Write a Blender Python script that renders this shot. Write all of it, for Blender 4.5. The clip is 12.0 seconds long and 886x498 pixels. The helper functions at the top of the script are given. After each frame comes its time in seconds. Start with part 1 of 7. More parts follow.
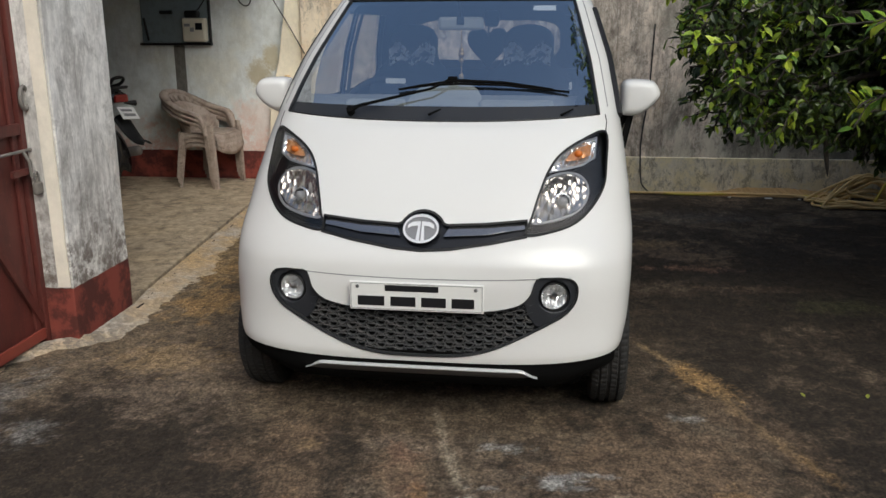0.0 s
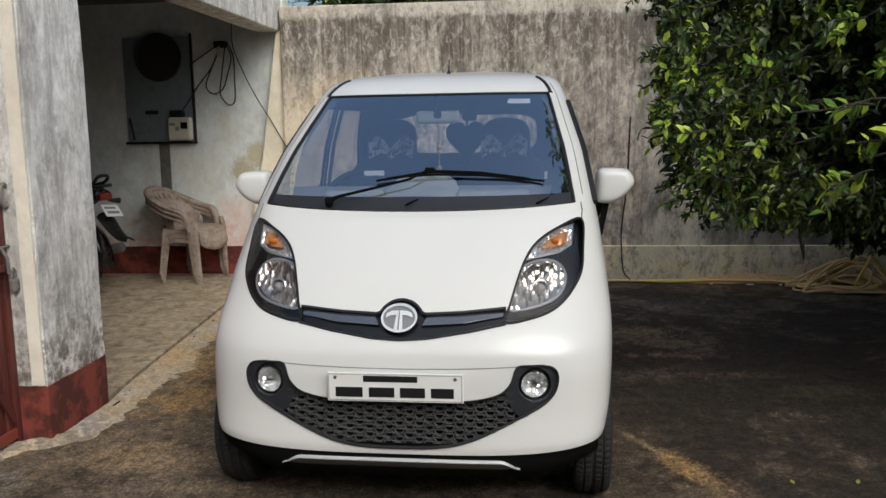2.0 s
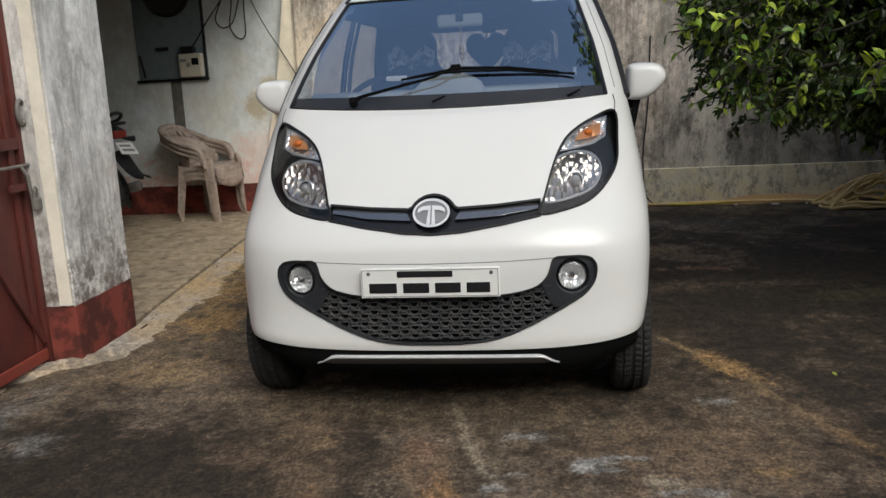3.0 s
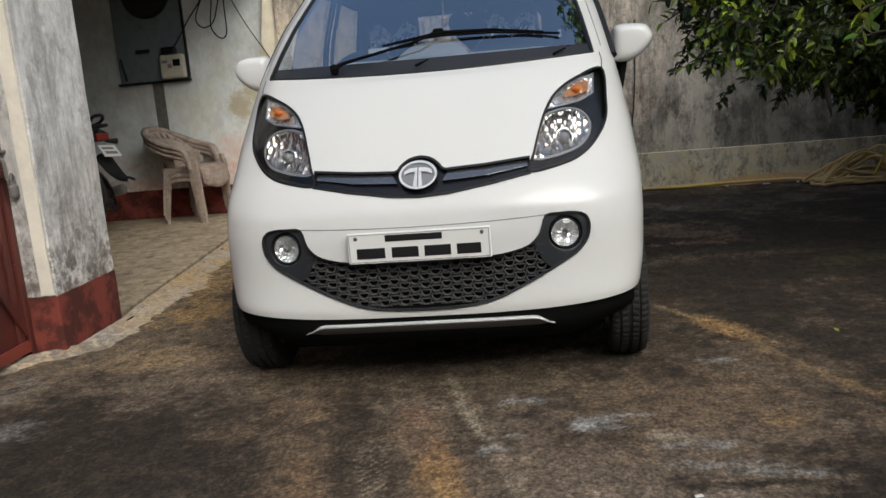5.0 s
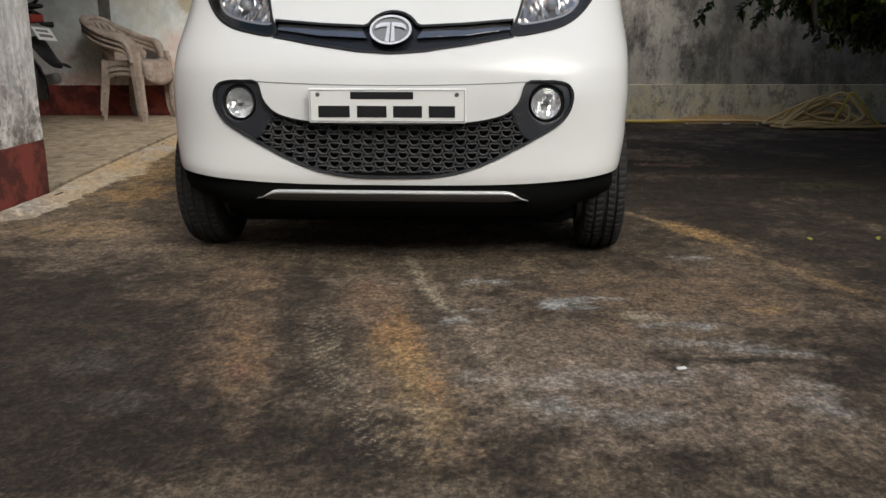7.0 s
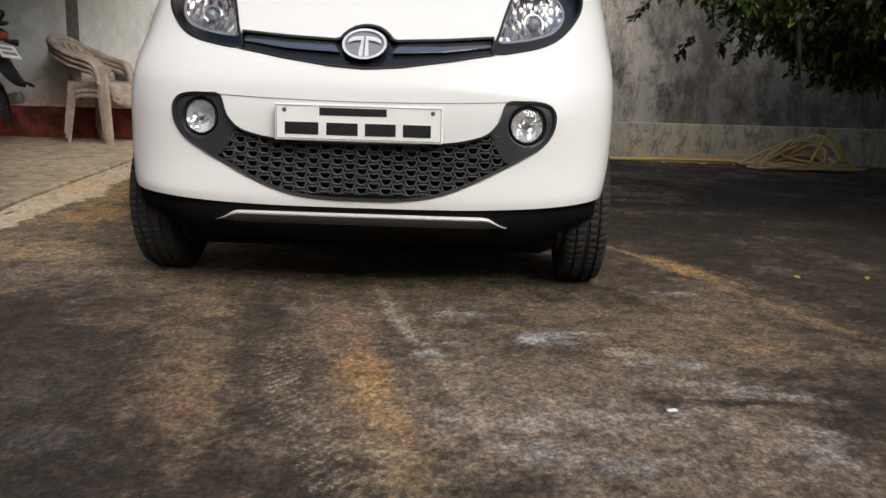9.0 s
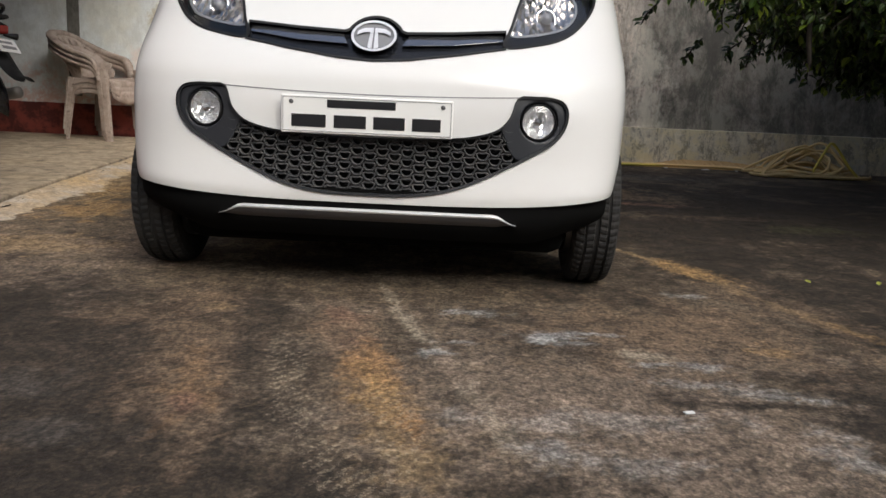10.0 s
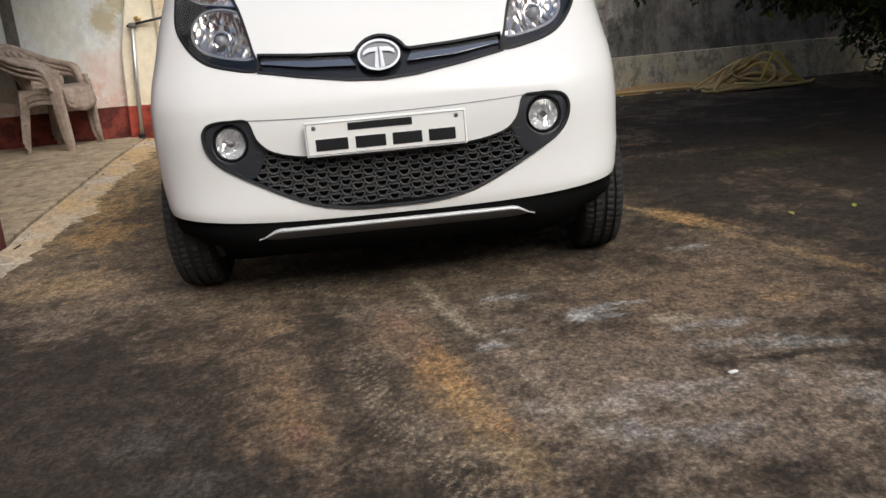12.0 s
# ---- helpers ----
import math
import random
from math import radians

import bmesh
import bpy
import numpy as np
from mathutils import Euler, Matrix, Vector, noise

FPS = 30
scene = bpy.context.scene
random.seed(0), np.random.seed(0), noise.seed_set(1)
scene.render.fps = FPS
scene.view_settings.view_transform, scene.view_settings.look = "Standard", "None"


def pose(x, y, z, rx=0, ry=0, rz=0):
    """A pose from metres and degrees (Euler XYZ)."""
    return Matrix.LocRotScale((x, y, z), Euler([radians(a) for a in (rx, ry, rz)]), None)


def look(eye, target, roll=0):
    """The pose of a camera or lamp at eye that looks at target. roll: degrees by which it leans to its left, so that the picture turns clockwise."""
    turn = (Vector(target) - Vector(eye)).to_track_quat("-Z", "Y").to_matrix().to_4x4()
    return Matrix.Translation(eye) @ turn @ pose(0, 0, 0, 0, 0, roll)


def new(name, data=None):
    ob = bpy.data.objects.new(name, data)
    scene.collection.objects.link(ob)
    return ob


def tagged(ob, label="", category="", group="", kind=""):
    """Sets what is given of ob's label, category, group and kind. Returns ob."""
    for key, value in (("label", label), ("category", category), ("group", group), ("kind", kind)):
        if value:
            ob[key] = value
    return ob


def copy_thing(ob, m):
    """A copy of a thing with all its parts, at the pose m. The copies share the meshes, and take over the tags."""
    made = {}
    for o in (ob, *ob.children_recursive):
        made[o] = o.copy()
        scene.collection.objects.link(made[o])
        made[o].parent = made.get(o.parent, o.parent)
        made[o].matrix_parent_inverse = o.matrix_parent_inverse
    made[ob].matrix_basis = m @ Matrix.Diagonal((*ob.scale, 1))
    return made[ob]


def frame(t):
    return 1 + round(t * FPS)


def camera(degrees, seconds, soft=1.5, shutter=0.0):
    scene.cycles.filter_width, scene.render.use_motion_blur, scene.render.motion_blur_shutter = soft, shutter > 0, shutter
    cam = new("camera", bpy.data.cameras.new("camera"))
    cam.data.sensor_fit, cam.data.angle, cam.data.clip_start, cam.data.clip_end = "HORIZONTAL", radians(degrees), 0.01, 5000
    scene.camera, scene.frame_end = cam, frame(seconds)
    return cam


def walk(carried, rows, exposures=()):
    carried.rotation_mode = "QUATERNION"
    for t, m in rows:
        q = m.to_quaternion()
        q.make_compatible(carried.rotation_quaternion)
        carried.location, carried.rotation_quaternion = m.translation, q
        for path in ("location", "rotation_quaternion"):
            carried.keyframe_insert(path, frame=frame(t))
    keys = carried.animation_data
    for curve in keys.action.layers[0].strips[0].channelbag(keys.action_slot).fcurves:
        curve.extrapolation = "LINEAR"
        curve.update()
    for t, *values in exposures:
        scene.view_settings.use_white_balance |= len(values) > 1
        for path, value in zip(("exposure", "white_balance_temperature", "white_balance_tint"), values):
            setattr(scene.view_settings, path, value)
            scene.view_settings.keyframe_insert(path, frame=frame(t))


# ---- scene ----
cam = camera(55.7, 12.0)
PATH = [
    (0, (0.272, 0.085, 1.423), (0.06, 2.007, 0.912), -0.1),
    (0.5, (0.283, 0.078, 1.513), (0.065, 2.021, 1.088), -0.2),
    (1, (0.301, 0.056, 1.549), (0.091, 2.02, 1.232), -0.1),
    (1.5, (0.31, 0.065, 1.522), (0.112, 2.032, 1.219), -0.1),
    (2, (0.305, 0.09, 1.404), (0.12, 2.06, 1.111), -0.9),
    (2.5, (0.263, 0.127, 1.275), (0.051, 2.077, 0.883), -2.8),
    (3, (0.225, 0.12, 1.192), (0.01, 2.067, 0.79), -2.8),
    (5, (0.219, 0.166, 1.015), (0.024, 2.12, 0.639), -4.8),
    (5.5, (0.188, 0.23, 0.947), (-0.001, 2.185, 0.57), -4.7),
    (6, (0.144, 0.254, 0.866), (-0.047, 2.212, 0.506), -4.7),
    (6.5, (0.119, 0.308, 0.775), (0.064, 2.258, 0.334), -1.1),
    (6.7, (0.115, 0.307, 0.751), (0.063, 2.244, 0.256), -0.5),
    (8.5, (0.115, 0.409, 0.676), (0.101, 2.356, 0.218), 2.0),
    (9, (0.111, 0.462, 0.661), (0.12, 2.42, 0.254), 1.7),
    (9.5, (0.087, 0.484, 0.642), (0.107, 2.444, 0.249), 2.3),
    (10, (0.079, 0.507, 0.627), (0.097, 2.468, 0.233), 2.6),
    (10.5, (0.086, 0.522, 0.652), (0.105, 2.484, 0.265), 2.3),
    (11, (0.08, 0.523, 0.747), (0.173, 2.483, 0.36), 1.0),
    (11.5, (-0.032, 0.434, 0.848), (0.091, 2.364, 0.335), -1.6),
    (12, (-0.152, 0.373, 0.855), (-0.024, 2.291, 0.305), -5.2),
]
walk(cam, [(t, look(eye, target, roll)) for t, eye, target, roll in PATH], [(0.0, -0.16, 6290, 5), (6.4, -0.14, 6320, 5), (8.4, 0.21, 6350, 8), (12.0, 0.17, 6350, 8)])

# ---- world, sun, exposure ----
world = bpy.data.worlds.new("sky")
scene.world = world
world.use_nodes = True
wnt = world.node_tree
sky = wnt.nodes.new("ShaderNodeTexSky")
sky.sky_type, sky.sun_disc = "NISHITA", False
sky.sun_elevation, sky.sun_rotation = radians(44), radians(149)
sky.air_density, sky.dust_density = 1.0, 4.5
wnt.links.new(sky.outputs[0], wnt.nodes["Background"].inputs[0])
wnt.nodes["Background"].inputs[1].default_value = 0.15
sun = new("sun", bpy.data.lights.new("sun", "SUN"))
sun.data.energy, sun.data.angle, sun.data.color = 1.35, radians(38), (0.985, 1.0, 0.975)
sun.matrix_world = look((5.0, -5.4, 8.5), (0, 3, 0))


# ---- small helpers ----
def part(name, bm, material, parent=None, label="", smooth=False, bevel=0.0):
    """Links a bmesh as one mesh object under a thing or a part."""
    me = bpy.data.meshes.new(name)
    bm.normal_update()
    bm.to_mesh(me)
    bm.free()
    for p in me.polygons:
        p.use_smooth = smooth
    for m in (material if isinstance(material, (list, tuple)) else [material]):
        me.materials.append(m)
    ob = new(name, me)
    if parent is not None:
        ob.parent = parent
    if label:
        ob["label"] = label
    if bevel:
        mod = ob.modifiers.new("bevel", "BEVEL")
        mod.width, mod.segments, mod.limit_method, mod.angle_limit = bevel, 2, "ANGLE", radians(35)
    return ob


def thing(name, m, label, category, group="", kind=""):
    ob = new(name)
    ob.empty_display_size = 0.1
    ob.matrix_basis = m
    return tagged(ob, label, category, group, kind)


def add_box(bm, x0, x1, y0, y1, z0, z1, m=None):
    r = bmesh.ops.create_cube(bm, size=1.0)["verts"]
    for v in r:
        v.co = Vector(((x0 + x1) / 2 + v.co.x * (x1 - x0), (y0 + y1) / 2 + v.co.y * (y1 - y0), (z0 + z1) / 2 + v.co.z * (z1 - z0)))
        if m is not None:
            v.co = m @ v.co
    return r


def box(x0, x1, y0, y1, z0, z1, cuts=0):
    bm = bmesh.new()
    add_box(bm, x0, x1, y0, y1, z0, z1)
    if cuts:
        bmesh.ops.subdivide_edges(bm, edges=bm.edges[:], cuts=cuts, use_grid_fill=True)
    return bm


def add_tube(bm, pts, r, sides=8, caps=True):
    """A round tube along points; r is a number or one per point."""
    pts = [Vector(p) for p in pts]
    rr = r if isinstance(r, (list, tuple)) else [r] * len(pts)
    rings, side = [], None
    for i, p in enumerate(pts):
        d = (pts[min(i + 1, len(pts) - 1)] - pts[max(i - 1, 0)]).normalized()
        if side is None:
            side = d.cross(Vector((0, 0, 1)) if abs(d.z) < 0.9 else Vector((1, 0, 0))).normalized()
        else:
            side = (side - d * side.dot(d)).normalized()
        up = d.cross(side)
        rings.append([bm.verts.new(p + rr[i] * (math.cos(2 * math.pi * k / sides) * side + math.sin(2 * math.pi * k / sides) * up)) for k in range(sides)])
    for a, b in zip(rings, rings[1:]):
        for k in range(sides):
            bm.faces.new((a[k], a[(k + 1) % sides], b[(k + 1) % sides], b[k]))
    if caps:
        bm.faces.new(rings[0][::-1])
        bm.faces.new(rings[-1])


def tube(pts, r, sides=8):
    bm = bmesh.new()
    add_tube(bm, pts, r, sides)
    return bm


def spline(pts, n=8):
    """Catmull-Rom points through pts."""
    pts = [Vector(p) for p in pts]
    q = [2 * pts[0] - pts[1]] + pts + [2 * pts[-1] - pts[-2]]
    out = []
    for i in range(1, len(q) - 2):
        a, b, c, d = q[i - 1:i + 3]
        for k in range(n):
            t = k / n
            out.append(0.5 * (2 * b + (c - a) * t + (2 * a - 5 * b + 4 * c - d) * t * t + (3 * b - a - 3 * c + d) * t ** 3))
    return out + [pts[-1]]


# ---- materials ----
def mat(name, color=(0.5, 0.5, 0.5), rough=0.6, metal=0.0, coat=0.0, trans=0.0, ior=1.45):
    m = bpy.data.materials.new(name)
    m.use_nodes = True
    b = m.node_tree.nodes["Principled BSDF"]
    b.inputs["Base Color"].default_value = (*color, 1)
    b.inputs["Roughness"].default_value = rough
    b.inputs["Metallic"].default_value = metal
    b.inputs["Coat Weight"].default_value = coat
    b.inputs["Coat Roughness"].default_value = 0.05
    b.inputs["Transmission Weight"].default_value = trans
    b.inputs["IOR"].default_value = ior
    return m


class Nodes:
    """Shortcuts for building a node tree."""
    def __init__(self, m):
        self.t = m.node_tree
        self.bsdf = self.t.nodes["Principled BSDF"]
        self.pos = self.t.nodes.new("ShaderNodeNewGeometry").outputs["Position"]
        self.obj = self.t.nodes.new("ShaderNodeTexCoord").outputs["Object"]

    def put(self, socket, v):
        if isinstance(v, bpy.types.NodeSocket):
            self.t.links.new(v, socket)
        elif v is not None:
            socket.default_value = v

    def scaled(self, v, s, off=(0, 0, 0)):
        n = self.t.nodes.new("ShaderNodeMapping")
        self.put(n.inputs["Vector"], v)
        n.inputs["Scale"].default_value = s if isinstance(s, (tuple, list)) else (s, s, s)
        n.inputs["Location"].default_value = off
        return n.outputs[0]

    def noise(self, scale, detail=4.0, rough=0.55, vec=None, distort=0.0):
        n = self.t.nodes.new("ShaderNodeTexNoise")
        self.put(n.inputs["Vector"], self.pos if vec is None else vec)
        n.inputs["Scale"].default_value, n.inputs["Detail"].default_value = scale, detail
        n.inputs["Roughness"].default_value, n.inputs["Distortion"].default_value = rough, distort
        return n.outputs[0]

    def voronoi(self, scale, vec=None, feature="F1"):
        n = self.t.nodes.new("ShaderNodeTexVoronoi")
        n.feature = feature
        self.put(n.inputs["Vector"], self.pos if vec is None else vec)
        n.inputs["Scale"].default_value = scale
        return n.outputs["Distance"]

    def math(self, op, a, b=0.0, clamp=False):
        n = self.t.nodes.new("ShaderNodeMath")
        n.operation, n.use_clamp = op, clamp
        self.put(n.inputs[0], a)
        self.put(n.inputs[1], b)
        return n.outputs[0]

    def ramp(self, v, lo, hi, a=0.0, b=1.0):
        n = self.t.nodes.new("ShaderNodeMapRange")
        n.interpolation_type = "SMOOTHSTEP"
        self.put(n.inputs[0], v)
        for k, x in zip((1, 2, 3, 4), (lo, hi, a, b)):
            n.inputs[k].default_value = x
        return n.outputs[0]

    def mix(self, f, a, b, blend="MIX"):
        n = self.t.nodes.new("ShaderNodeMix")
        n.data_type, n.blend_type = "RGBA", blend
        self.put(n.inputs[0], f)
        for k, v in ((6, a), (7, b)):
            self.put(n.inputs[k], (*v, 1) if isinstance(v, tuple) and len(v) == 3 else v)
        return n.outputs[2]

    def axis(self, v, k):
        n = self.t.nodes.new("ShaderNodeSeparateXYZ")
        self.put(n.inputs[0], v)
        return n.outputs[k]

    def island(self):
        return self.t.nodes.new("ShaderNodeNewGeometry").outputs["Random Per Island"]

    def any_object(self):
        return self.t.nodes.new("ShaderNodeObjectInfo").outputs["Random"]

    def bump(self, h, strength=0.3, distance=0.01):
        n = self.t.nodes.new("ShaderNodeBump")
        n.inputs["Strength"].default_value, n.inputs["Distance"].default_value = strength, distance
        self.put(n.inputs["Height"], h)
        self.t.links.new(n.outputs[0], self.bsdf.inputs["Normal"])

    def color(self, c):
        self.put(self.bsdf.inputs["Base Color"], c)

    def rough(self, r):
        self.put(self.bsdf.inputs["Roughness"], r)


GROUND_PATCHES = [
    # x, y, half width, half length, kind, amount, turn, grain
    # first three: tree shade right of the car, painted as dark ground
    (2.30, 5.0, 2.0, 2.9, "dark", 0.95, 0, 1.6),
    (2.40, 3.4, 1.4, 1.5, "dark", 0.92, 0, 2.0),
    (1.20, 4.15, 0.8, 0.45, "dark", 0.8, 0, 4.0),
    (-1.25, 2.20, 1.0, 0.85, "dark", 0.93, 0, 3.0),
    (-1.35, 2.80, 0.50, 0.6, "dark", 0.85, 0, 3.0),
    (-0.35, 1.70, 0.80, 0.18, "dark", 0.85, 0, 4.0),
    (-0.75, 2.25, 0.34, 0.42, "umber", 0.85, 0, 5.0),
    (-0.80, 1.90, 0.50, 0.30, "dark", 0.75, 0, 4.0),
    (1.42, 2.50, 0.32, 0.45, "dark", 0.5, 0, 4.0),
    (-1.05, 2.50, 0.5, 0.4, "dark", 0.75, 0, 4.0),
    (1.12, 2.40, 0.26, 0.26, "umber", 0.3, 0, 5.0),
    (-0.36, 2.45, 0.05, 0.5, "umber", 0.25, 12, 8.0),
    # far right: more of the tree's shade painted into the ground colour
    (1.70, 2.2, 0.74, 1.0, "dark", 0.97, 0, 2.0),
    (-0.15, 1.95, 0.06, 0.16, "umber", 0.5, 12, 9.0),
    (0.45, 2.70, 0.22, 0.09, "umber", 0.35, 0, 8.0),
    # paler worn ground before the car
    (0.42, 2.20, 0.45, 0.36, "tan", 0.55, 0, 5.0),
    (0.36, 2.01, 0.34, 0.11, "tan", 0.95, 3, 8.0),
    (0.42, 2.02, 0.26, 0.05, "pale", 0.35, 3, 12.0),
    (0.55, 1.78, 0.35, 0.12, "tan", 0.6, 0, 8.0),
    (0.72, 2.62, 0.42, 0.30, "brown", 0.65, 0, 7.0),
    (-0.15, 2.75, 0.22, 0.08, "tan", 0.5, 0, 9.0),
    # wheel tracks that drift to one side
    (-0.47, 2.38, 0.11, 0.52, "brown", 0.62, 13, 8.0),
    (-0.505, 2.71, 0.035, 0.045, "straw", 0.55, 0, 18.0),
    (-0.55, 2.80, 0.05, 0.10, "brown", 0.6, 13, 14.0),
    (-0.42, 2.16, 0.050, 0.20, "rust", 0.36, 13, 13.0),
    (-0.39, 2.03, 0.025, 0.05, "redbrown", 0.7, 13, 16.0),
    (-0.14, 2.55, 0.055, 0.20, "redbrown", 0.65, 14, 11.0),
    (-0.05, 2.20, 0.085, 0.46, "brown", 0.8, 15, 9.0),
    (-0.055, 2.25, 0.055, 0.17, "rust", 0.85, 13, 12.0),
    (-0.012, 2.06, 0.055, 0.18, "ochre", 0.75, 16, 12.0),
    (0.040, 1.97, 0.022, 0.08, "rust", 1.0, 18, 16.0),
    (0.045, 1.80, 0.06, 0.14, "straw", 0.55, 12, 15.0),
    (-0.05, 2.92, 0.018, 0.12, "chalk", 0.6, 14, 14.0),
    (-0.01, 2.72, 0.018, 0.14, "chalk", 0.7, 16, 14.0),
    (0.055, 2.52, 0.022, 0.13, "chalk", 0.75, 22, 14.0),
    (0.140, 2.26, 0.028, 0.16, "tan", 0.95, 14, 14.0),
    (0.195, 2.02, 0.030, 0.14, "chalk", 0.45, 14, 14.0),
    (0.045, 2.42, 0.012, 0.30, "umber", 0.5, 17, 16.0),
    # grey efflorescence
    (0.38, 2.545, 0.075, 0.045, "pale", 1.0, 0, 16.0),
    (0.46, 2.595, 0.045, 0.014, "pale", 0.9, 0, 18.0),
    (0.54, 2.585, 0.045, 0.012, "pale", 0.7, 0, 18.0),
    (0.20, 2.75, 0.085, 0.03, "pale", 0.75, 0, 14.0),
    (0.095, 2.39, 0.04, 0.03, "pale", 0.85, 0, 16.0),
    (0.14, 2.48, 0.05, 0.018, "pale", 0.75, 0, 16.0),
    (0.60, 2.43, 0.06, 0.045, "chalk", 0.7, 0, 14.0),
    (0.58, 2.37, 0.05, 0.02, "pale", 0.7, 0, 16.0),
    (0.71, 2.37, 0.06, 0.03, "pale", 0.65, 0, 14.0),
    (0.80, 2.20, 0.07, 0.028, "pale", 0.55, 0, 14.0),
    (0.89, 2.18, 0.05, 0.018, "pale", 0.75, 0, 16.0),
    (0.68, 2.24, 0.10, 0.03, "pale", 0.45, 0, 13.0),
    (0.84, 1.91, 0.06, 0.10, "pale", 0.5, -8, 12.0),
    (0.74, 1.94, 0.12, 0.05, "tan", 0.8, 0, 11.0),
    (0.30, 1.87, 0.07, 0.05, "pale", 0.55, 0, 13.0),
    (0.45, 1.83, 0.09, 0.04, "pale", 0.4, 0, 13.0),
    (-0.73, 2.08, 0.10, 0.07, "pale", 0.08, 0, 12.0),
    (-0.59, 1.88, 0.11, 0.05, "pale", 0.08, 0, 12.0),
    (-0.74, 2.60, 0.10, 0.10, "brown", 0.45, 0, 12.0),
    (-0.50, 2.28, 0.06, 0.03, "brown", 0.5, 0, 12.0),
    (-1.55, 2.68, 0.10, 0.08, "pale", 0.45, 0, 12.0),
    (-1.80, 2.95, 0.08, 0.30, "pale", 0.35, 0, 9.0),
    (0.87, 3.05, 0.06, 0.03, "pale", 0.6, 0, 12.0),
    # wet-dark streak and corner
    (0.77, 2.13, 0.21, 0.016, "dark", 0.9, 1, 9.0),
    (0.97, 2.04, 0.09, 0.07, "dark", 0.9, 0, 8.0),
    # ochre lines past the wheel
    (0.87, 3.64, 0.03, 0.13, "straw", 0.6, 27, 12.0),
    (0.985, 3.40, 0.070, 0.18, "ochre", 0.9, 22, 13.0),
    (1.06, 3.16, 0.032, 0.13, "straw", 0.5, 15, 14.0),
    (1.14, 2.93, 0.025, 0.15, "straw", 0.5, 22, 14.0),
    (1.22, 2.74, 0.028, 0.14, "ochre", 0.45, 22, 14.0),
    (1.10, 3.02, 0.12, 0.30, "brown", 0.45, 20, 8.0),
    (0.83, 2.82, 0.06, 0.22, "brown", 0.55, 16, 13.0),
    (0.93, 2.51, 0.05, 0.05, "ochre", 0.45, 8, 13.0),
    # drifts along the verandah and behind the car
    (-1.15, 3.30, 0.38, 0.42, "tan", 0.50, 0, 6.0),
    (-1.34, 3.42, 0.24, 0.18, "straw", 0.5, 0, 9.0),
    (-1.46, 4.18, 0.16, 0.26, "ochre", 0.8, 3, 9.0),
    (-1.58, 4.80, 0.14, 0.30, "ochre", 0.75, 3, 8.0),
    (-1.72, 6.0, 0.22, 1.2, "straw", 0.8, 3, 8.0),
    (1.24, 5.13, 0.26, 0.05, "redbrown", 0.8, 0, 8.0),
    (1.20, 5.45, 0.35, 0.16, "brown", 0.7, -20, 7.0),
    (1.08, 5.72, 0.22, 0.10, "straw", 0.4, 0, 8.0),
    (1.45, 4.75, 0.30, 0.05, "brown", 0.5, 0, 8.0),
    (1.90, 4.45, 0.25, 0.10, "moss", 0.6, 0, 8.0),
    (1.45, 6.6, 0.8, 0.2, "pale", 0.12, 0, 6.0),
]


STAIN_SHADE_TONES = {"straw": (0.54, 0.37, 0.19), "ochre": (0.52, 0.32, 0.135), "rust": (0.48, 0.275, 0.125), "redbrown": (0.36, 0.205, 0.135), "brown": (0.30, 0.205, 0.130),
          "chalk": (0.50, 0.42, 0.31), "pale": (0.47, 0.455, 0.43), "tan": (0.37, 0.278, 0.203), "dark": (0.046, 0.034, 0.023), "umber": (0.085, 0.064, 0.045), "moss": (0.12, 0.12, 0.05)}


def fractal(x, y, scale, octaves=6, rough=0.75, seed=0):
    """Fractal gradient noise about zero at arrays of places."""
    lattice = np.random.RandomState(seed).uniform(0, 2 * math.pi, (256, 256))
    total, weight, k = np.zeros_like(x), 0.0, 1.0
    for _ in range(octaves):
        px, py = x * scale + 31.7, y * scale + 17.3
        ix, iy = np.floor(px).astype(int), np.floor(py).astype(int)
        fx, fy = px - ix, py - iy
        ux, uy = fx * fx * fx * (fx * (fx * 6 - 15) + 10), fy * fy * fy * (fy * (fy * 6 - 15) + 10)

        def corner(a, b):
            g = lattice[(ix + a) % 256, (iy + b) % 256]
            return np.cos(g) * (fx - a) + np.sin(g) * (fy - b)

        low = corner(0, 0) * (1 - ux) + corner(1, 0) * ux
        high = corner(0, 1) * (1 - ux) + corner(1, 1) * ux
        total += k * (low * (1 - uy) + high * uy)
        weight += k
        scale, k = scale * 2.03, k * rough
    return total / weight


def stain_shade_layer(x, y):
    """Colour and cover of all the stains and the painted tree shade at arrays of places on the yard."""
    rgb, cover = np.zeros((len(x), 3)), np.zeros(len(x))
    for k, (px, py, rx, ry, tone, amount, turn, fray) in enumerate(GROUND_PATCHES):
        a, b = math.cos(radians(turn)), math.sin(radians(turn))
        u, v = ((x - px) * a + (y - py) * b) / (rx * 1.15), ((y - py) * a - (x - px) * b) / (ry * 1.15)
        near = np.nonzero(u * u + v * v < 6.0)[0]
        # stains on the wheel lines are dragged out along them
        across, along = x[near] * a + y[near] * b, (y[near] * a - x[near] * b) * (0.45 if turn > 9 else 1.0)
        d = np.hypot(u[near], v[near]) + 3.6 * fractal(across, along, fray, 7, 0.82, k)
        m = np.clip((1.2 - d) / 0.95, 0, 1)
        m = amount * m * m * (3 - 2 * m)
        rgb[near] = rgb[near] * (1 - m)[:, None] + np.array(STAIN_SHADE_TONES[tone]) * m[:, None]
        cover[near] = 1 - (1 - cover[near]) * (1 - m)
    return rgb / np.maximum(cover, 1e-4)[:, None], cover


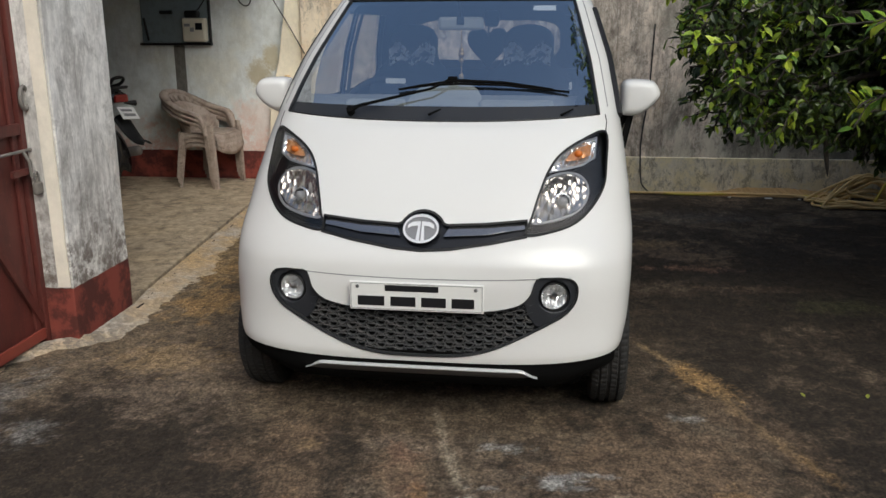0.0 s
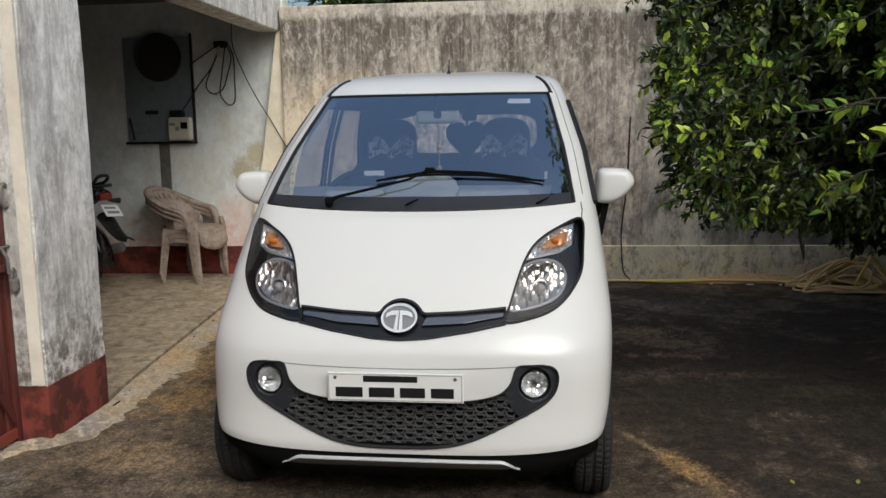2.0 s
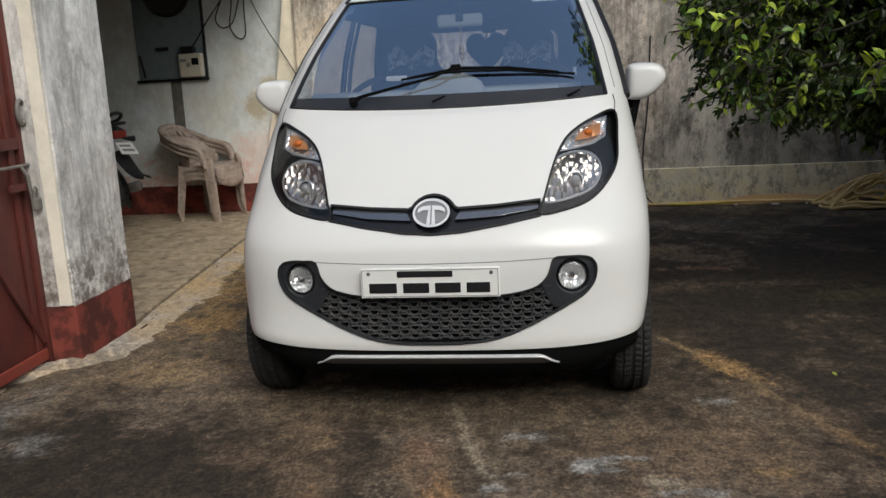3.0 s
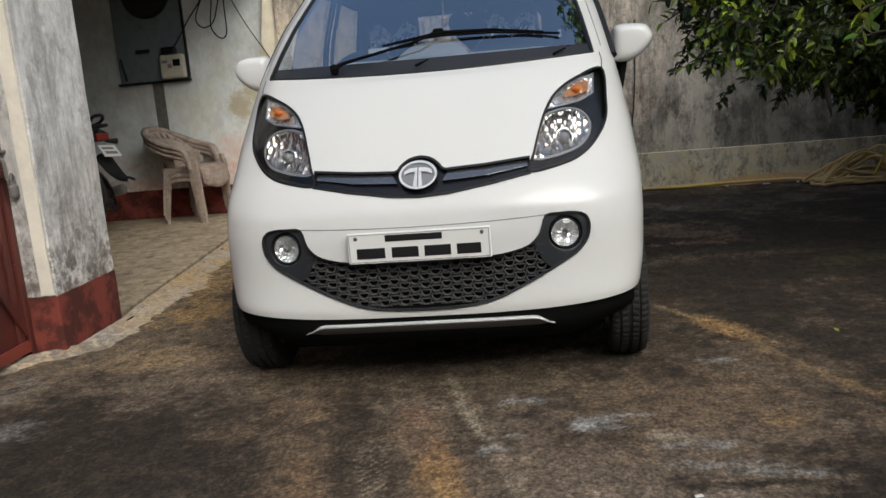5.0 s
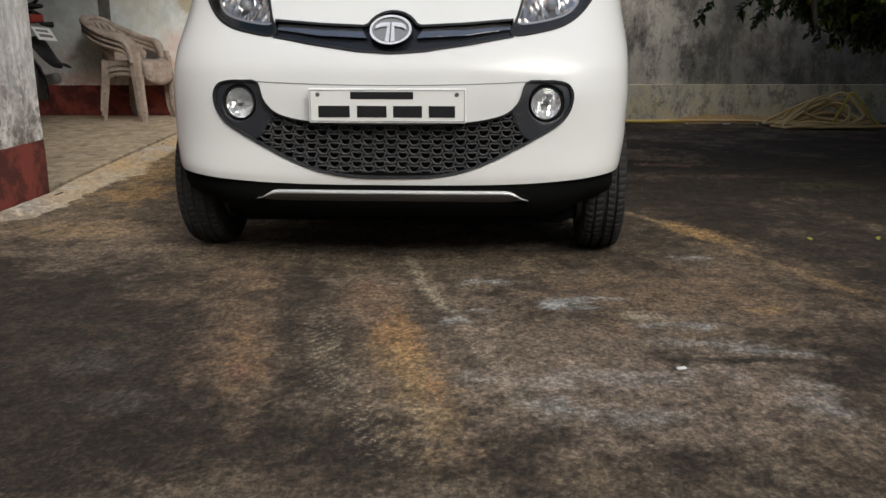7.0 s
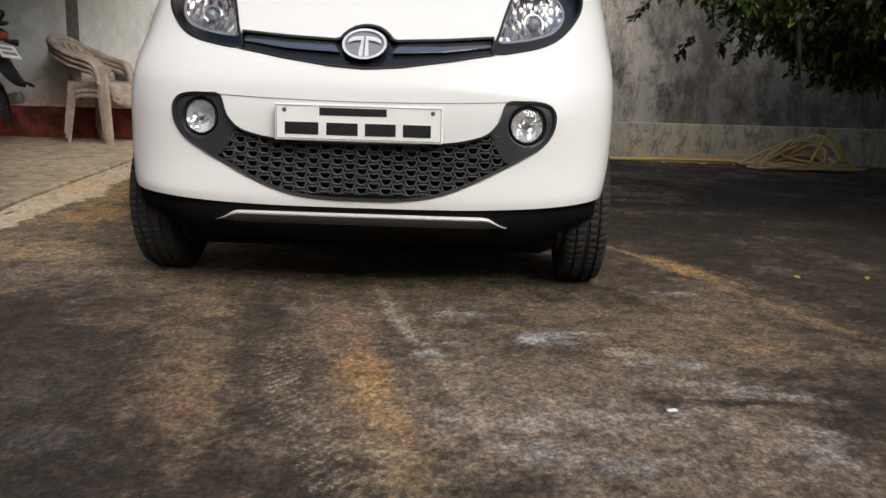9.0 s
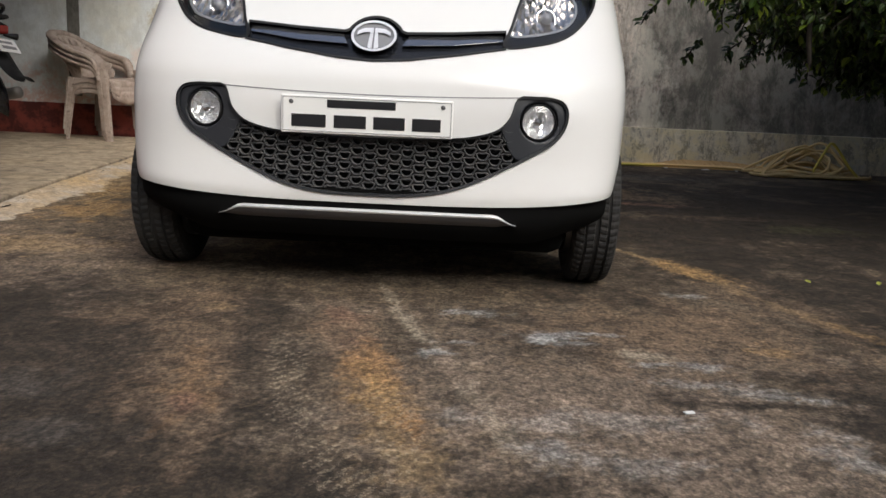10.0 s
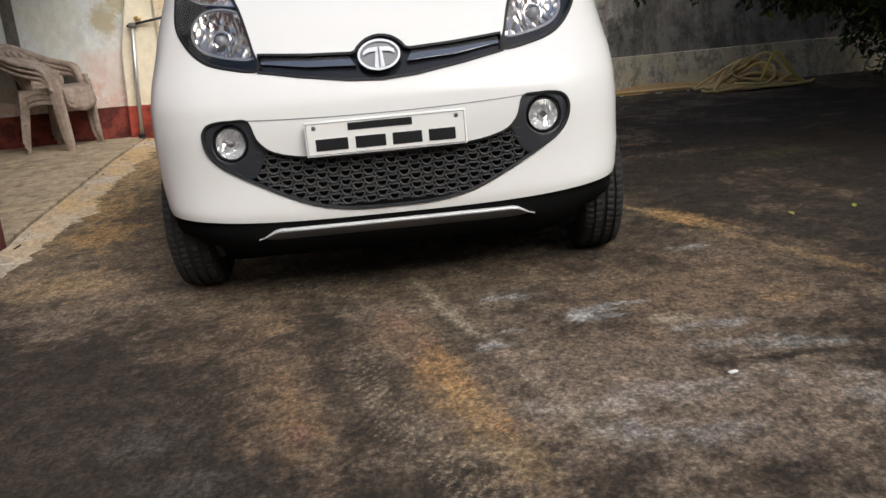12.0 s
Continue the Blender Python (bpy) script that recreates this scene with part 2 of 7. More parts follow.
def ground_material():
    m = mat("weathered_concrete", rough=0.92)
    n = Nodes(m)
    big = n.noise(0.9, 6, 0.65)
    mid = n.noise(5.0, 8, 0.72, distort=0.5)
    mid2 = n.noise(3.2, 7, 0.7, vec=n.scaled(n.pos, (1, 1, 1), (11, 4, 0)))
    grain = n.noise(62, 5, 0.8, vec=n.scaled(n.pos, (1.15, 0.85, 1)))
    coarse = n.noise(17, 6, 0.8, vec=n.scaled(n.pos, (1.1, 0.9, 1), (5, 2, 0)))
    pit = n.noise(120, 3, 0.7)
    cell = n.voronoi(75, n.scaled(n.pos, (1.1, 0.8, 1)))
    c = n.mix(n.ramp(big, 0.40, 0.60), (0.122, 0.088, 0.056), (0.250, 0.185, 0.121))
    c = n.mix(n.ramp(mid, 0.48, 0.64, 0, 0.6), c, (0.33, 0.26, 0.185))
    c = n.mix(n.ramp(mid2, 0.51, 0.64, 0, 0.8), c, (0.075, 0.058, 0.041))

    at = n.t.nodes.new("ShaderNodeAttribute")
    at.attribute_name = "stain_shade"
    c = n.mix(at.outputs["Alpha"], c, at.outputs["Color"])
    # prints of tyre lugs pressed into pale dust, on the line of each wheel track
    for tx, ty, turn, half, amount in ((-0.215, 2.17, 12, 0.040, 0.75), (-0.09, 1.84, 22, 0.05, 0.5), (0.02, 1.92, 14, 0.05, 0.45)):
        mp = n.t.nodes.new("ShaderNodeMapping")
        mp.vector_type = "TEXTURE"
        n.put(mp.inputs["Vector"], n.pos)
        mp.inputs["Location"].default_value = (tx, ty, 0)
        mp.inputs["Rotation"].default_value = (0, 0, radians(turn))
        wob = n.math("MULTIPLY", n.math("SUBTRACT", n.noise(30, 4, 0.7), 0.5), 0.11)
        u, v = n.math("ADD", n.axis(mp.outputs[0], 0), wob), n.math("ADD", n.axis(mp.outputs[0], 1), wob)
        lug = n.math("MULTIPLY", n.math("SINE", n.math("MULTIPLY", v, 210.0)), n.math("SINE", n.math("ADD", n.math("MULTIPLY", u, 170.0), 0.8)))
        on = n.math("MULTIPLY", n.ramp(n.math("ABSOLUTE", u), half * 0.8, half * 1.2, 1, 0), n.math("MULTIPLY", n.ramp(n.math("ABSOLUTE", v), 0.12, 0.30, 1, 0), n.ramp(coarse, 0.42, 0.56)))
        c = n.mix(n.math("MULTIPLY", on, n.ramp(lug, 0.05, 0.35, 0, amount)), c, (0.46, 0.375, 0.265))
        c = n.mix(n.math("MULTIPLY", on, n.ramp(lug, -0.5, -0.1, amount * 0.5, 0)), c, (0.09, 0.07, 0.052))
    c = n.mix(1.0, c, n.ramp(coarse, 0.36, 0.64, 0.62, 1.42), "MULTIPLY")
    c = n.mix(1.0, c, n.ramp(grain, 0.40, 0.60, 0.62, 1.34), "MULTIPLY")
    c = n.mix(1.0, c, n.ramp(cell, 0.1, 0.75, 1.15, 0.85), "MULTIPLY")
    warp = n.t.nodes.new("ShaderNodeVectorMath")
    warp.operation = "ADD"
    n.put(warp.inputs[0], n.pos)
    wn = n.t.nodes.new("ShaderNodeTexNoise")
    wn.inputs["Scale"].default_value, wn.inputs["Detail"].default_value = 35, 4
    n.put(wn.inputs["Vector"], n.pos)
    sc = n.t.nodes.new("ShaderNodeVectorMath")
    sc.operation = "SCALE"
    n.put(sc.inputs[0], wn.outputs["Color"])
    sc.inputs["Scale"].default_value = 0.03
    n.put(warp.inputs[1], sc.outputs[0])
    crack = n.voronoi(52, n.scaled(warp.outputs[0], (0.8, 1.0, 1)), "DISTANCE_TO_EDGE")
    c = n.mix(1.0, c, n.ramp(crack, 0.0, 0.12, 0.80, 1.02), "MULTIPLY")
    n.color(n.mix(1.0, c, n.ramp(pit, 0.40, 0.62, 0.75, 1.05), "MULTIPLY"))
    n.rough(n.ramp(mid, 0.3, 0.7, 0.78, 0.98))
    n.bump(n.math("ADD", n.math("MULTIPLY", grain, 0.9), n.math("ADD", n.math("MULTIPLY", coarse, 0.8), n.math("ADD", mid, n.ramp(crack, 0.0, 0.2, 0.0, 0.15)))), 0.9, 0.014)
    return m


def stained_wall(name, base, dark, amount, red=None, red_top=0.3, warm=None, top=None, comb=1.0, moss=False, damp=None, blotch=(), flaky=False):
    """Lime-washed or cement plaster with rain streaks; an optional red dado."""
    m = mat(name, rough=0.92)
    n = Nodes(m)
    streak = n.noise(1.0, 7, 0.72, vec=n.scaled(n.pos, (8.5, 8.5, 1.0)), distort=0.3)
    thin = n.noise(1.0, 6, 0.72, vec=n.scaled(n.pos, (26, 26, 2.4)), distort=0.3)
    blot = n.noise(2.6, 6, 0.7)
    speck = n.noise(38, 4, 0.7)
    c = n.mix(n.ramp(blot, 0.35, 0.7, 0, 0.55), base, tuple(v * 0.68 for v in base))
    if warm:
        c = n.mix(n.ramp(n.noise(1.3, 4, 0.6), 0.48, 0.66, 0, 0.8), c, warm)
    c = n.mix(n.ramp(streak, 0.46, 0.62, 0, amount * comb), c, dark)
    c = n.mix(n.ramp(thin, 0.48, 0.66, 0, amount * 0.8 * comb), c, dark)
    mould = n.noise(6.5, 8, 0.78, vec=n.scaled(n.pos, (1.0, 1.0, 0.55)), distort=0.5)
    c = n.mix(n.ramp(mould, 0.49, 0.62, 0, amount * 0.9), c, dark)
    c = n.mix(n.ramp(speck, 0.55, 0.75, 0, amount * 0.5), c, dark)
    c = n.mix(1.0, c, n.ramp(n.noise(15, 7, 0.8, vec=n.scaled(n.pos, (1, 1, 0.7), (3, 1, 8))), 0.38, 0.62, 1 - 0.4 * amount, 1 + 0.22 * amount), "MULTIPLY")
    if damp:
        rise = n.ramp(n.math("ADD", n.axis(n.pos, 2), n.math("MULTIPLY", n.math("SUBTRACT", n.noise(5, 7, 0.75, vec=n.scaled(n.pos, (1, 1.4, 0.8))), 0.5), 1.6)), 0.25, 0.75, 0.85, 0.0)
        c = n.mix(n.math("MULTIPLY", rise, n.ramp(n.noise(13, 7, 0.8), 0.42, 0.56)), c, damp)
    if blotch:
        for bx, bz, br, col, amt in blotch:
            mp = n.t.nodes.new("ShaderNodeMapping")
            mp.vector_type = "TEXTURE"
            n.put(mp.inputs["Vector"], n.pos)
            mp.inputs["Location"].default_value, mp.inputs["Scale"].default_value = (bx, 7.7, bz), (br, 9, br * 1.2)
            ln = n.t.nodes.new("ShaderNodeVectorMath")
            ln.operation = "LENGTH"
            n.put(ln.inputs[0], mp.outputs[0])
            c = n.mix(n.ramp(n.math("ADD", ln.outputs["Value"], n.math("MULTIPLY", n.math("SUBTRACT", n.noise(7, 7, 0.75), 0.5), 3.0)), 0.4, 1.2, amt, 0), c, col)
    if top:
        lim = n.math("ADD", n.axis(n.pos, 2), n.math("MULTIPLY", n.math("SUBTRACT", n.noise(6, 7, 0.75, vec=n.scaled(n.pos, (1.5, 1.5, 0.35))), 0.5), 0.55))
        c = n.mix(n.ramp(lim, top, top + 0.07, 0, 0.8), c, (0.62, 0.56, 0.49))
        hang = n.ramp(n.math("ADD", n.axis(n.pos, 2), n.math("MULTIPLY", n.noise(5, 6, 0.75, vec=n.scaled(n.pos, (2, 2, 0.2))), 1.3)), 2.1, 2.8, 0.0, 0.5)
        c = n.mix(n.math("MULTIPLY", hang, n.ramp(lim, top, top + 0.05, 1, 0)), c, (0.085, 0.072, 0.062))
        damp = n.ramp(n.math("ADD", n.axis(n.pos, 2), n.math("MULTIPLY", n.noise(2, 5, 0.7), 0.8)), 0.45, 1.5, 0.55, 0.0)
        c = n.mix(n.math("MULTIPLY", damp, n.ramp(blot, 0.4, 0.6)), c, (0.10, 0.095, 0.09))
    if moss:
        fleck = n.noise(20, 7, 0.82, vec=n.scaled(n.pos, (1, 1, 0.65), (2, 0, 6)), distort=0.5)
        drip = n.noise(1.0, 6, 0.7, vec=n.scaled(n.pos, (9, 9, 0.22), (3, 0, 7)), distort=0.25)
        fine = n.noise(1.0, 5, 0.7, vec=n.scaled(n.pos, (24, 24, 0.5), (1, 0, 2)), distort=0.2)
        c = n.mix(n.ramp(drip, 0.46, 0.60, 0, 0.42), c, (0.24, 0.19, 0.155))
        c = n.mix(n.ramp(fine, 0.50, 0.64, 0, 0.28), c, (0.78, 0.70, 0.61))
        # soot-brown runs below a pale weathered top
        run = n.noise(1.0, 7, 0.75, vec=n.scaled(n.pos, (7, 7, 0.10), (2, 0, 4)), distort=0.2)
        reach = n.ramp(n.math("ADD", n.axis(n.pos, 2), n.math("MULTIPLY", n.math("SUBTRACT", run, 0.5), 2.6)), 1.75, 2.30, 0.0, 0.78)
        rim_z = n.math("ADD", n.axis(n.pos, 2), n.math("MULTIPLY", n.math("SUBTRACT", n.noise(9, 6, 0.75), 0.5), 0.14))
        c = n.mix(n.math("MULTIPLY", reach, n.ramp(rim_z, 2.33, 2.37, 1, 0)), c, n.mix(n.ramp(fine, 0.45, 0.6), (0.085, 0.066, 0.050), (0.20, 0.165, 0.130)))
        c = n.mix(n.ramp(rim_z, 2.35, 2.40, 0, 0.7), c, (0.66, 0.59, 0.50))
        band = n.noise(1.0, 4, 0.6, vec=n.scaled(n.pos, (1.7, 1.7, 0.12), (5, 0, 1)), distort=0.3)
        c = n.mix(n.ramp(band, 0.50, 0.64, 0, 0.5), c, (0.17, 0.145, 0.12))
        patchy = n.noise(4.2, 8, 0.78, vec=n.scaled(n.pos, (1.2, 1.2, 0.75), (8, 0, 3)), distort=0.4)
        c = n.mix(n.ramp(patchy, 0.50, 0.62, 0, 0.5), c, (0.70, 0.62, 0.53))
    if moss or flaky:
        flake = n.noise(12, 8, 0.8, vec=n.scaled(n.pos, (1.3, 1.3, 0.5), (6, 0, 3)), distort=0.6)
        c = n.mix(n.ramp(flake, 0.52, 0.60, 0, 0.5), c, (0.84, 0.79, 0.70))
        c = n.mix(n.ramp(flake, 0.40, 0.47, 0.5, 0), c, (0.13, 0.11, 0.09))
    if flaky:
        c = n.mix(n.ramp(n.noise(5, 7, 0.75, vec=n.scaled(n.pos, (1, 1, 1.2), (2, 5, 1))), 0.47, 0.58, 0, 0.8), c, (0.88, 0.78, 0.52))
        c = n.mix(n.ramp(n.noise(6, 8, 0.8, vec=n.scaled(n.pos, (1.2, 1, 0.8), (7, 1, 4))), 0.51, 0.60, 0, 0.6), c, (0.22, 0.18, 0.11))
    if moss:
        near = n.math("ADD", n.axis(n.pos, 0), n.math("MULTIPLY", n.math("SUBTRACT", n.noise(1.6, 6, 0.7), 0.5), 1.4))
        lowz = n.ramp(n.math("ADD", n.axis(n.pos, 2), n.math("MULTIPLY", n.noise(4, 6, 0.75, vec=n.scaled(n.pos, (2.5, 2.5, 0.35))), 1.0)), 1.9, 2.5, 1, 0)
        c = n.mix(n.math("MULTIPLY", n.ramp(near, -1.25, -0.55, 0.92, 0), lowz), c, n.mix(n.ramp(blot, 0.4, 0.6), (0.86, 0.74, 0.56), (0.78, 0.60, 0.40)))
        c = n.mix(n.ramp(fleck, 0.50, 0.60, 0, 0.42), c, (0.09, 0.08, 0.065))
        c = n.mix(n.ramp(fleck, 0.38, 0.46, 0.30, 0), c, (0.70, 0.65, 0.57))
        # towards the right: pale blotches, black blotches, then a broad dark grey
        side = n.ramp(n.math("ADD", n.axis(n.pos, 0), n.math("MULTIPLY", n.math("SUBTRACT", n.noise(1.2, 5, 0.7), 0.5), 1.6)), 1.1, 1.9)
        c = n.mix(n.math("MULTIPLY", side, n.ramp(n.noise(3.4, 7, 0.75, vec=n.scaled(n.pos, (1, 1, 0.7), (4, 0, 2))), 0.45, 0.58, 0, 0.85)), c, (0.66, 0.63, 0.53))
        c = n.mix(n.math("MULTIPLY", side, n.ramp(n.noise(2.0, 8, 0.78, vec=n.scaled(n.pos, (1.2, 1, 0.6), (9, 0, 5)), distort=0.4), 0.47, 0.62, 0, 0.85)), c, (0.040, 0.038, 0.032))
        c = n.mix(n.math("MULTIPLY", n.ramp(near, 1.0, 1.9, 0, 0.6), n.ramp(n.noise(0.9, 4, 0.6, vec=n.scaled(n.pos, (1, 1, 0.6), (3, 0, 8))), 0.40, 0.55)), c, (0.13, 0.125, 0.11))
    if red:
        edge = n.math("ADD", n.axis(n.pos, 2), n.math("MULTIPLY", n.noise(12, 3), 0.012))
        rc = n.mix(n.ramp(n.noise(5, 5, 0.7), 0.44, 0.60, 0, 0.9), red, tuple(0.3 * v + 0.006 for v in red))
        c = n.mix(n.ramp(edge, red_top, red_top + 0.006), rc, c)
    n.color(c)
    n.bump(n.math("ADD", n.math("MULTIPLY", speck, 0.35), blot), 0.35, 0.01)
    return m


M_GROUND = ground_material()
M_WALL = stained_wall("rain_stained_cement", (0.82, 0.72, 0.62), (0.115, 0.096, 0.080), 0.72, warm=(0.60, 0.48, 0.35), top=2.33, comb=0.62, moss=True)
M_PLINTH = stained_wall("mossy_plinth_cement", (0.95, 0.87, 0.68), (0.22, 0.19, 0.12), 0.30, warm=(0.78, 0.66, 0.42), comb=0.3, flaky=True)
M_PILLAR = stained_wall("grey_limewash", (0.88, 0.86, 0.83), (0.24, 0.225, 0.205), 0.52, (0.24, 0.055, 0.04), 0.268, warm=(0.74, 0.66, 0.60), comb=0.7, damp=(0.13, 0.095, 0.075))
M_STRIP = stained_wall("white_limewash", (0.95, 0.88, 0.76), (0.55, 0.47, 0.37), 0.10, comb=0.3)
# kept dark so that little light bounces inside the verandah
M_INNER = stained_wall("dark_low_bounce_limewash", (0.12, 0.145, 0.155), (0.07, 0.08, 0.08), 0.4, (0.20, 0.035, 0.028), 0.30, comb=0.3)
M_VERANDAH = stained_wall("pale_blue_limewash", (0.84, 0.88, 0.88), (0.46, 0.45, 0.38), 0.22, (0.27, 0.060, 0.045), 0.30, (0.78, 0.77, 0.68), comb=0.3, damp=(0.66, 0.40, 0.33), blotch=((-2.28, 1.02, 0.13, (0.42, 0.34, 0.18), 0.75), (-2.14, 1.16, 0.10, (0.50, 0.42, 0.24), 0.7), (-2.25, 0.45, 0.34, (0.80, 0.58, 0.50), 0.45)))
# cream paint and red dado raised in tone to carry the corner's sunlight
M_CREAM = stained_wall("sunlit_cream_limewash", (0.95, 0.86, 0.68), (0.62, 0.50, 0.33), 0.15, (0.42, 0.075, 0.05), 0.30, (0.88, 0.70, 0.45), comb=0.3)
M_FLOOR = stained_wall("verandah_cement", (0.47, 0.375, 0.265), (0.15, 0.118, 0.085), 0.72, warm=(0.50, 0.39, 0.26), comb=0.35)
def apron_material():
    m = mat("rough_mortar", rough=0.95)
    n = Nodes(m)
    c = n.mix(n.ramp(n.noise(2.2, 6, 0.7), 0.42, 0.60), (0.54, 0.42, 0.28), (0.56, 0.50, 0.42))
    c = n.mix(n.ramp(n.noise(1.6, 6, 0.7, vec=n.scaled(n.pos, (1, 1, 1), (7, 3, 0))), 0.40, 0.56, 0, 1.0), c, n.mix(n.ramp(n.axis(n.pos, 1), 4.0, 5.2), c, (0.62, 0.43, 0.22)))
    c = n.mix(n.ramp(n.noise(9, 8, 0.8, vec=n.scaled(n.pos, (1, 1, 1), (2, 9, 0))), 0.53, 0.64, 0, 0.6), c, (0.22, 0.18, 0.14))
    worn = n.noise(14, 8, 0.8, vec=n.scaled(n.pos, (1, 1, 1), (4, 2, 0)), distort=0.4)
    c = n.mix(n.math("MULTIPLY", n.ramp(n.axis(n.pos, 1), 3.5, 4.2, 1, 0.35), n.ramp(worn, 0.44, 0.56, 0, 0.8)), c, (0.20, 0.175, 0.15))
    g = n.noise(48, 5, 0.8)
    n.color(n.mix(1.0, c, n.ramp(g, 0.38, 0.62, 0.78, 1.15), "MULTIPLY"))
    n.bump(g, 0.6, 0.008)
    return m


M_APRON = apron_material()
M_GLOSS = mat("gloss_black", (0.012, 0.013, 0.016), 0.12)
M_SILVER = mat("silver_paint", (0.72, 0.72, 0.73), 0.32, 0.35)
M_GREYPAINT = mat("dark_grey_paint", (0.10, 0.10, 0.105), 0.5)
M_VOID = mat("matt_black_underseal", (0.005, 0.005, 0.005), 1.0)
M_VOID.node_tree.nodes["Principled BSDF"].inputs["Specular IOR Level"].default_value = 0.1
M_CHROME = mat("chrome", (0.85, 0.85, 0.87), 0.12, 1.0)
M_EMBLEM = mat("satin_silver", (0.82, 0.82, 0.83), 0.35, 0.5)
M_STEEL = mat("steel_rim", (0.32, 0.32, 0.33), 0.4, 0.8)
def thin_glass(name, tint, gloss=0.02, gain=1.0, shade=(1, 1, 1), power=3.5):
    """A thin pane: clear, with mirror gloss that grows towards grazing angles."""
    m = bpy.data.materials.new(name)
    m.use_nodes = True
    t = m.node_tree
    t.nodes.remove(t.nodes["Principled BSDF"])
    clear, shine, mixer, facing, curve = (t.nodes.new(k) for k in ("ShaderNodeBsdfTransparent", "ShaderNodeBsdfGlossy", "ShaderNodeMixShader", "ShaderNodeLayerWeight", "ShaderNodeMath"))
    clear.inputs[0].default_value = (*tint, 1)
    shine.inputs["Roughness"].default_value = gloss
    shine.inputs["Color"].default_value = (*shade, 1)
    facing.inputs["Blend"].default_value = 0.5
    curve.operation = "POWER"
    curve.inputs[1].default_value = power
    base = t.nodes.new("ShaderNodeMath")
    base.operation, base.use_clamp = "MULTIPLY_ADD", True
    base.inputs[1].default_value, base.inputs[2].default_value = 0.9, 0.045 * gain
    t.links.new(facing.outputs["Facing"], curve.inputs[0])
    t.links.new(curve.outputs[0], base.inputs[0])
    t.links.new(base.outputs[0], mixer.inputs[0])
    t.links.new(clear.outputs[0], mixer.inputs[1])
    t.links.new(shine.outputs[0], mixer.inputs[2])
    t.links.new(mixer.outputs[0], t.nodes["Material Output"].inputs[0])
    return m


def car_paint():
    m = mat("white_car_paint", (0.80, 0.795, 0.775), 0.35, 0.0, 0.7)
    n = Nodes(m)
    dust = n.noise(1.7, 3, 0.5, vec=n.obj)
    film = n.ramp(n.math("ADD", n.axis(n.obj, 2), n.math("MULTIPLY", n.noise(7, 5, 0.7, vec=n.obj), 0.25)), 0.36, 0.52, 0.10, 0.0)
    c = n.mix(n.ramp(dust, 0.3, 0.7, 0, 1), (0.738, 0.736, 0.725), (0.718, 0.717, 0.708))
    n.color(n.mix(film, c, (0.50, 0.43, 0.35)))
    n.rough(0.27)
    n.bsdf.inputs["Coat Weight"].default_value = 0.5
    return m


def plastic(name, color, rough, dust=0.3):
    m = mat(name, color, rough)
    n = Nodes(m)
    d = n.noise(14, 5, 0.7)
    n.color(n.mix(n.ramp(d, 0.45, 0.75, 0, dust), color, (0.13, 0.115, 0.10)))
    n.rough(n.ramp(d, 0.3, 0.7, rough * 0.85, min(1, rough * 1.25)))
    n.bump(n.noise(160, 2, 0.5), 0.08, 0.002)
    return m


def floral():
    m = mat("floral_cloth", rough=0.9)
    n = Nodes(m)
    f = n.noise(38, 2, 0.5, vec=n.obj, distort=1.5)
    n.color(n.mix(n.ramp(f, 0.42, 0.50), (0.035, 0.045, 0.09), (0.85, 0.86, 0.90)))
    return m


def lumpy_chrome(name, color, rough, metal, scale):
    m = mat(name, color, rough, metal)
    n = Nodes(m)
    n.bump(n.voronoi(scale, n.scaled(n.obj, (1.0, 0.2, 0.7))), 0.8, 0.012)
    return m


M_GLASS = thin_glass("window_glass", (0.90, 0.94, 0.98), 0.0, 11.0, (0.84, 0.93, 1.0))
M_BACKLIGHT = thin_glass("rear_glass", (0.97, 0.98, 1.0), 0.0, 0.6)
M_LENS = thin_glass("clear_lens", (0.94, 0.95, 0.96), 0.03, 1.3, power=5.0)
M_WHITE = car_paint()
M_BLACK = plastic("black_trim_plastic", (0.010, 0.010, 0.011), 0.5, 0.04)
M_POD = plastic("dark_grey_plastic", (0.022, 0.024, 0.029), 0.42, 0.06)
M_SURROUND = plastic("charcoal_plastic", (0.030, 0.031, 0.034), 0.45, 0.06)
M_MESH = plastic("dusty_black_mesh", (0.068, 0.068, 0.070), 0.5, 0.3)
M_RUBBER = plastic("tyre_rubber", (0.018, 0.0175, 0.017), 0.85, 0.17)
M_HOUSING = mat("lamp_housing", (0.008, 0.008, 0.009), 0.6)
M_HOUSING.node_tree.nodes["Principled BSDF"].inputs["Specular IOR Level"].default_value = 0.12
M_BLADE = mat("satin_silver_blade", (0.33, 0.33, 0.34), 0.16, 0.9)
M_REFLECT = lumpy_chrome("faceted_reflector", (0.66, 0.61, 0.55), 0.17, 1.0, 48)
M_FOGCHROME = lumpy_chrome("fog_reflector", (0.9, 0.9, 0.9), 0.2, 0.75, 60)
M_AMBER2 = lumpy_chrome("amber_reflection", (0.62, 0.27, 0.10), 0.22, 0.4, 60)
M_AMBER = mat("amber_plastic", (0.55, 0.14, 0.02), 0.2)
M_GREY = mat("grey_metal", (0.25, 0.25, 0.26), 0.4, 0.3)
M_CABIN = plastic("cabin_lining", (0.20, 0.21, 0.23), 0.8, 0.1)
M_DASH = plastic("grey_dashboard", (0.30, 0.30, 0.29), 0.6, 0.1)
M_BINNACLE = plastic("light_grey_binnacle", (0.50, 0.50, 0.47), 0.6, 0.1)
M_SEAT = plastic("dark_blue_cloth", (0.026, 0.034, 0.055), 0.9, 0.05)
M_FLORAL = floral()
M_PLATE = mat("plate_white", (0.82, 0.82, 0.80), 0.4)
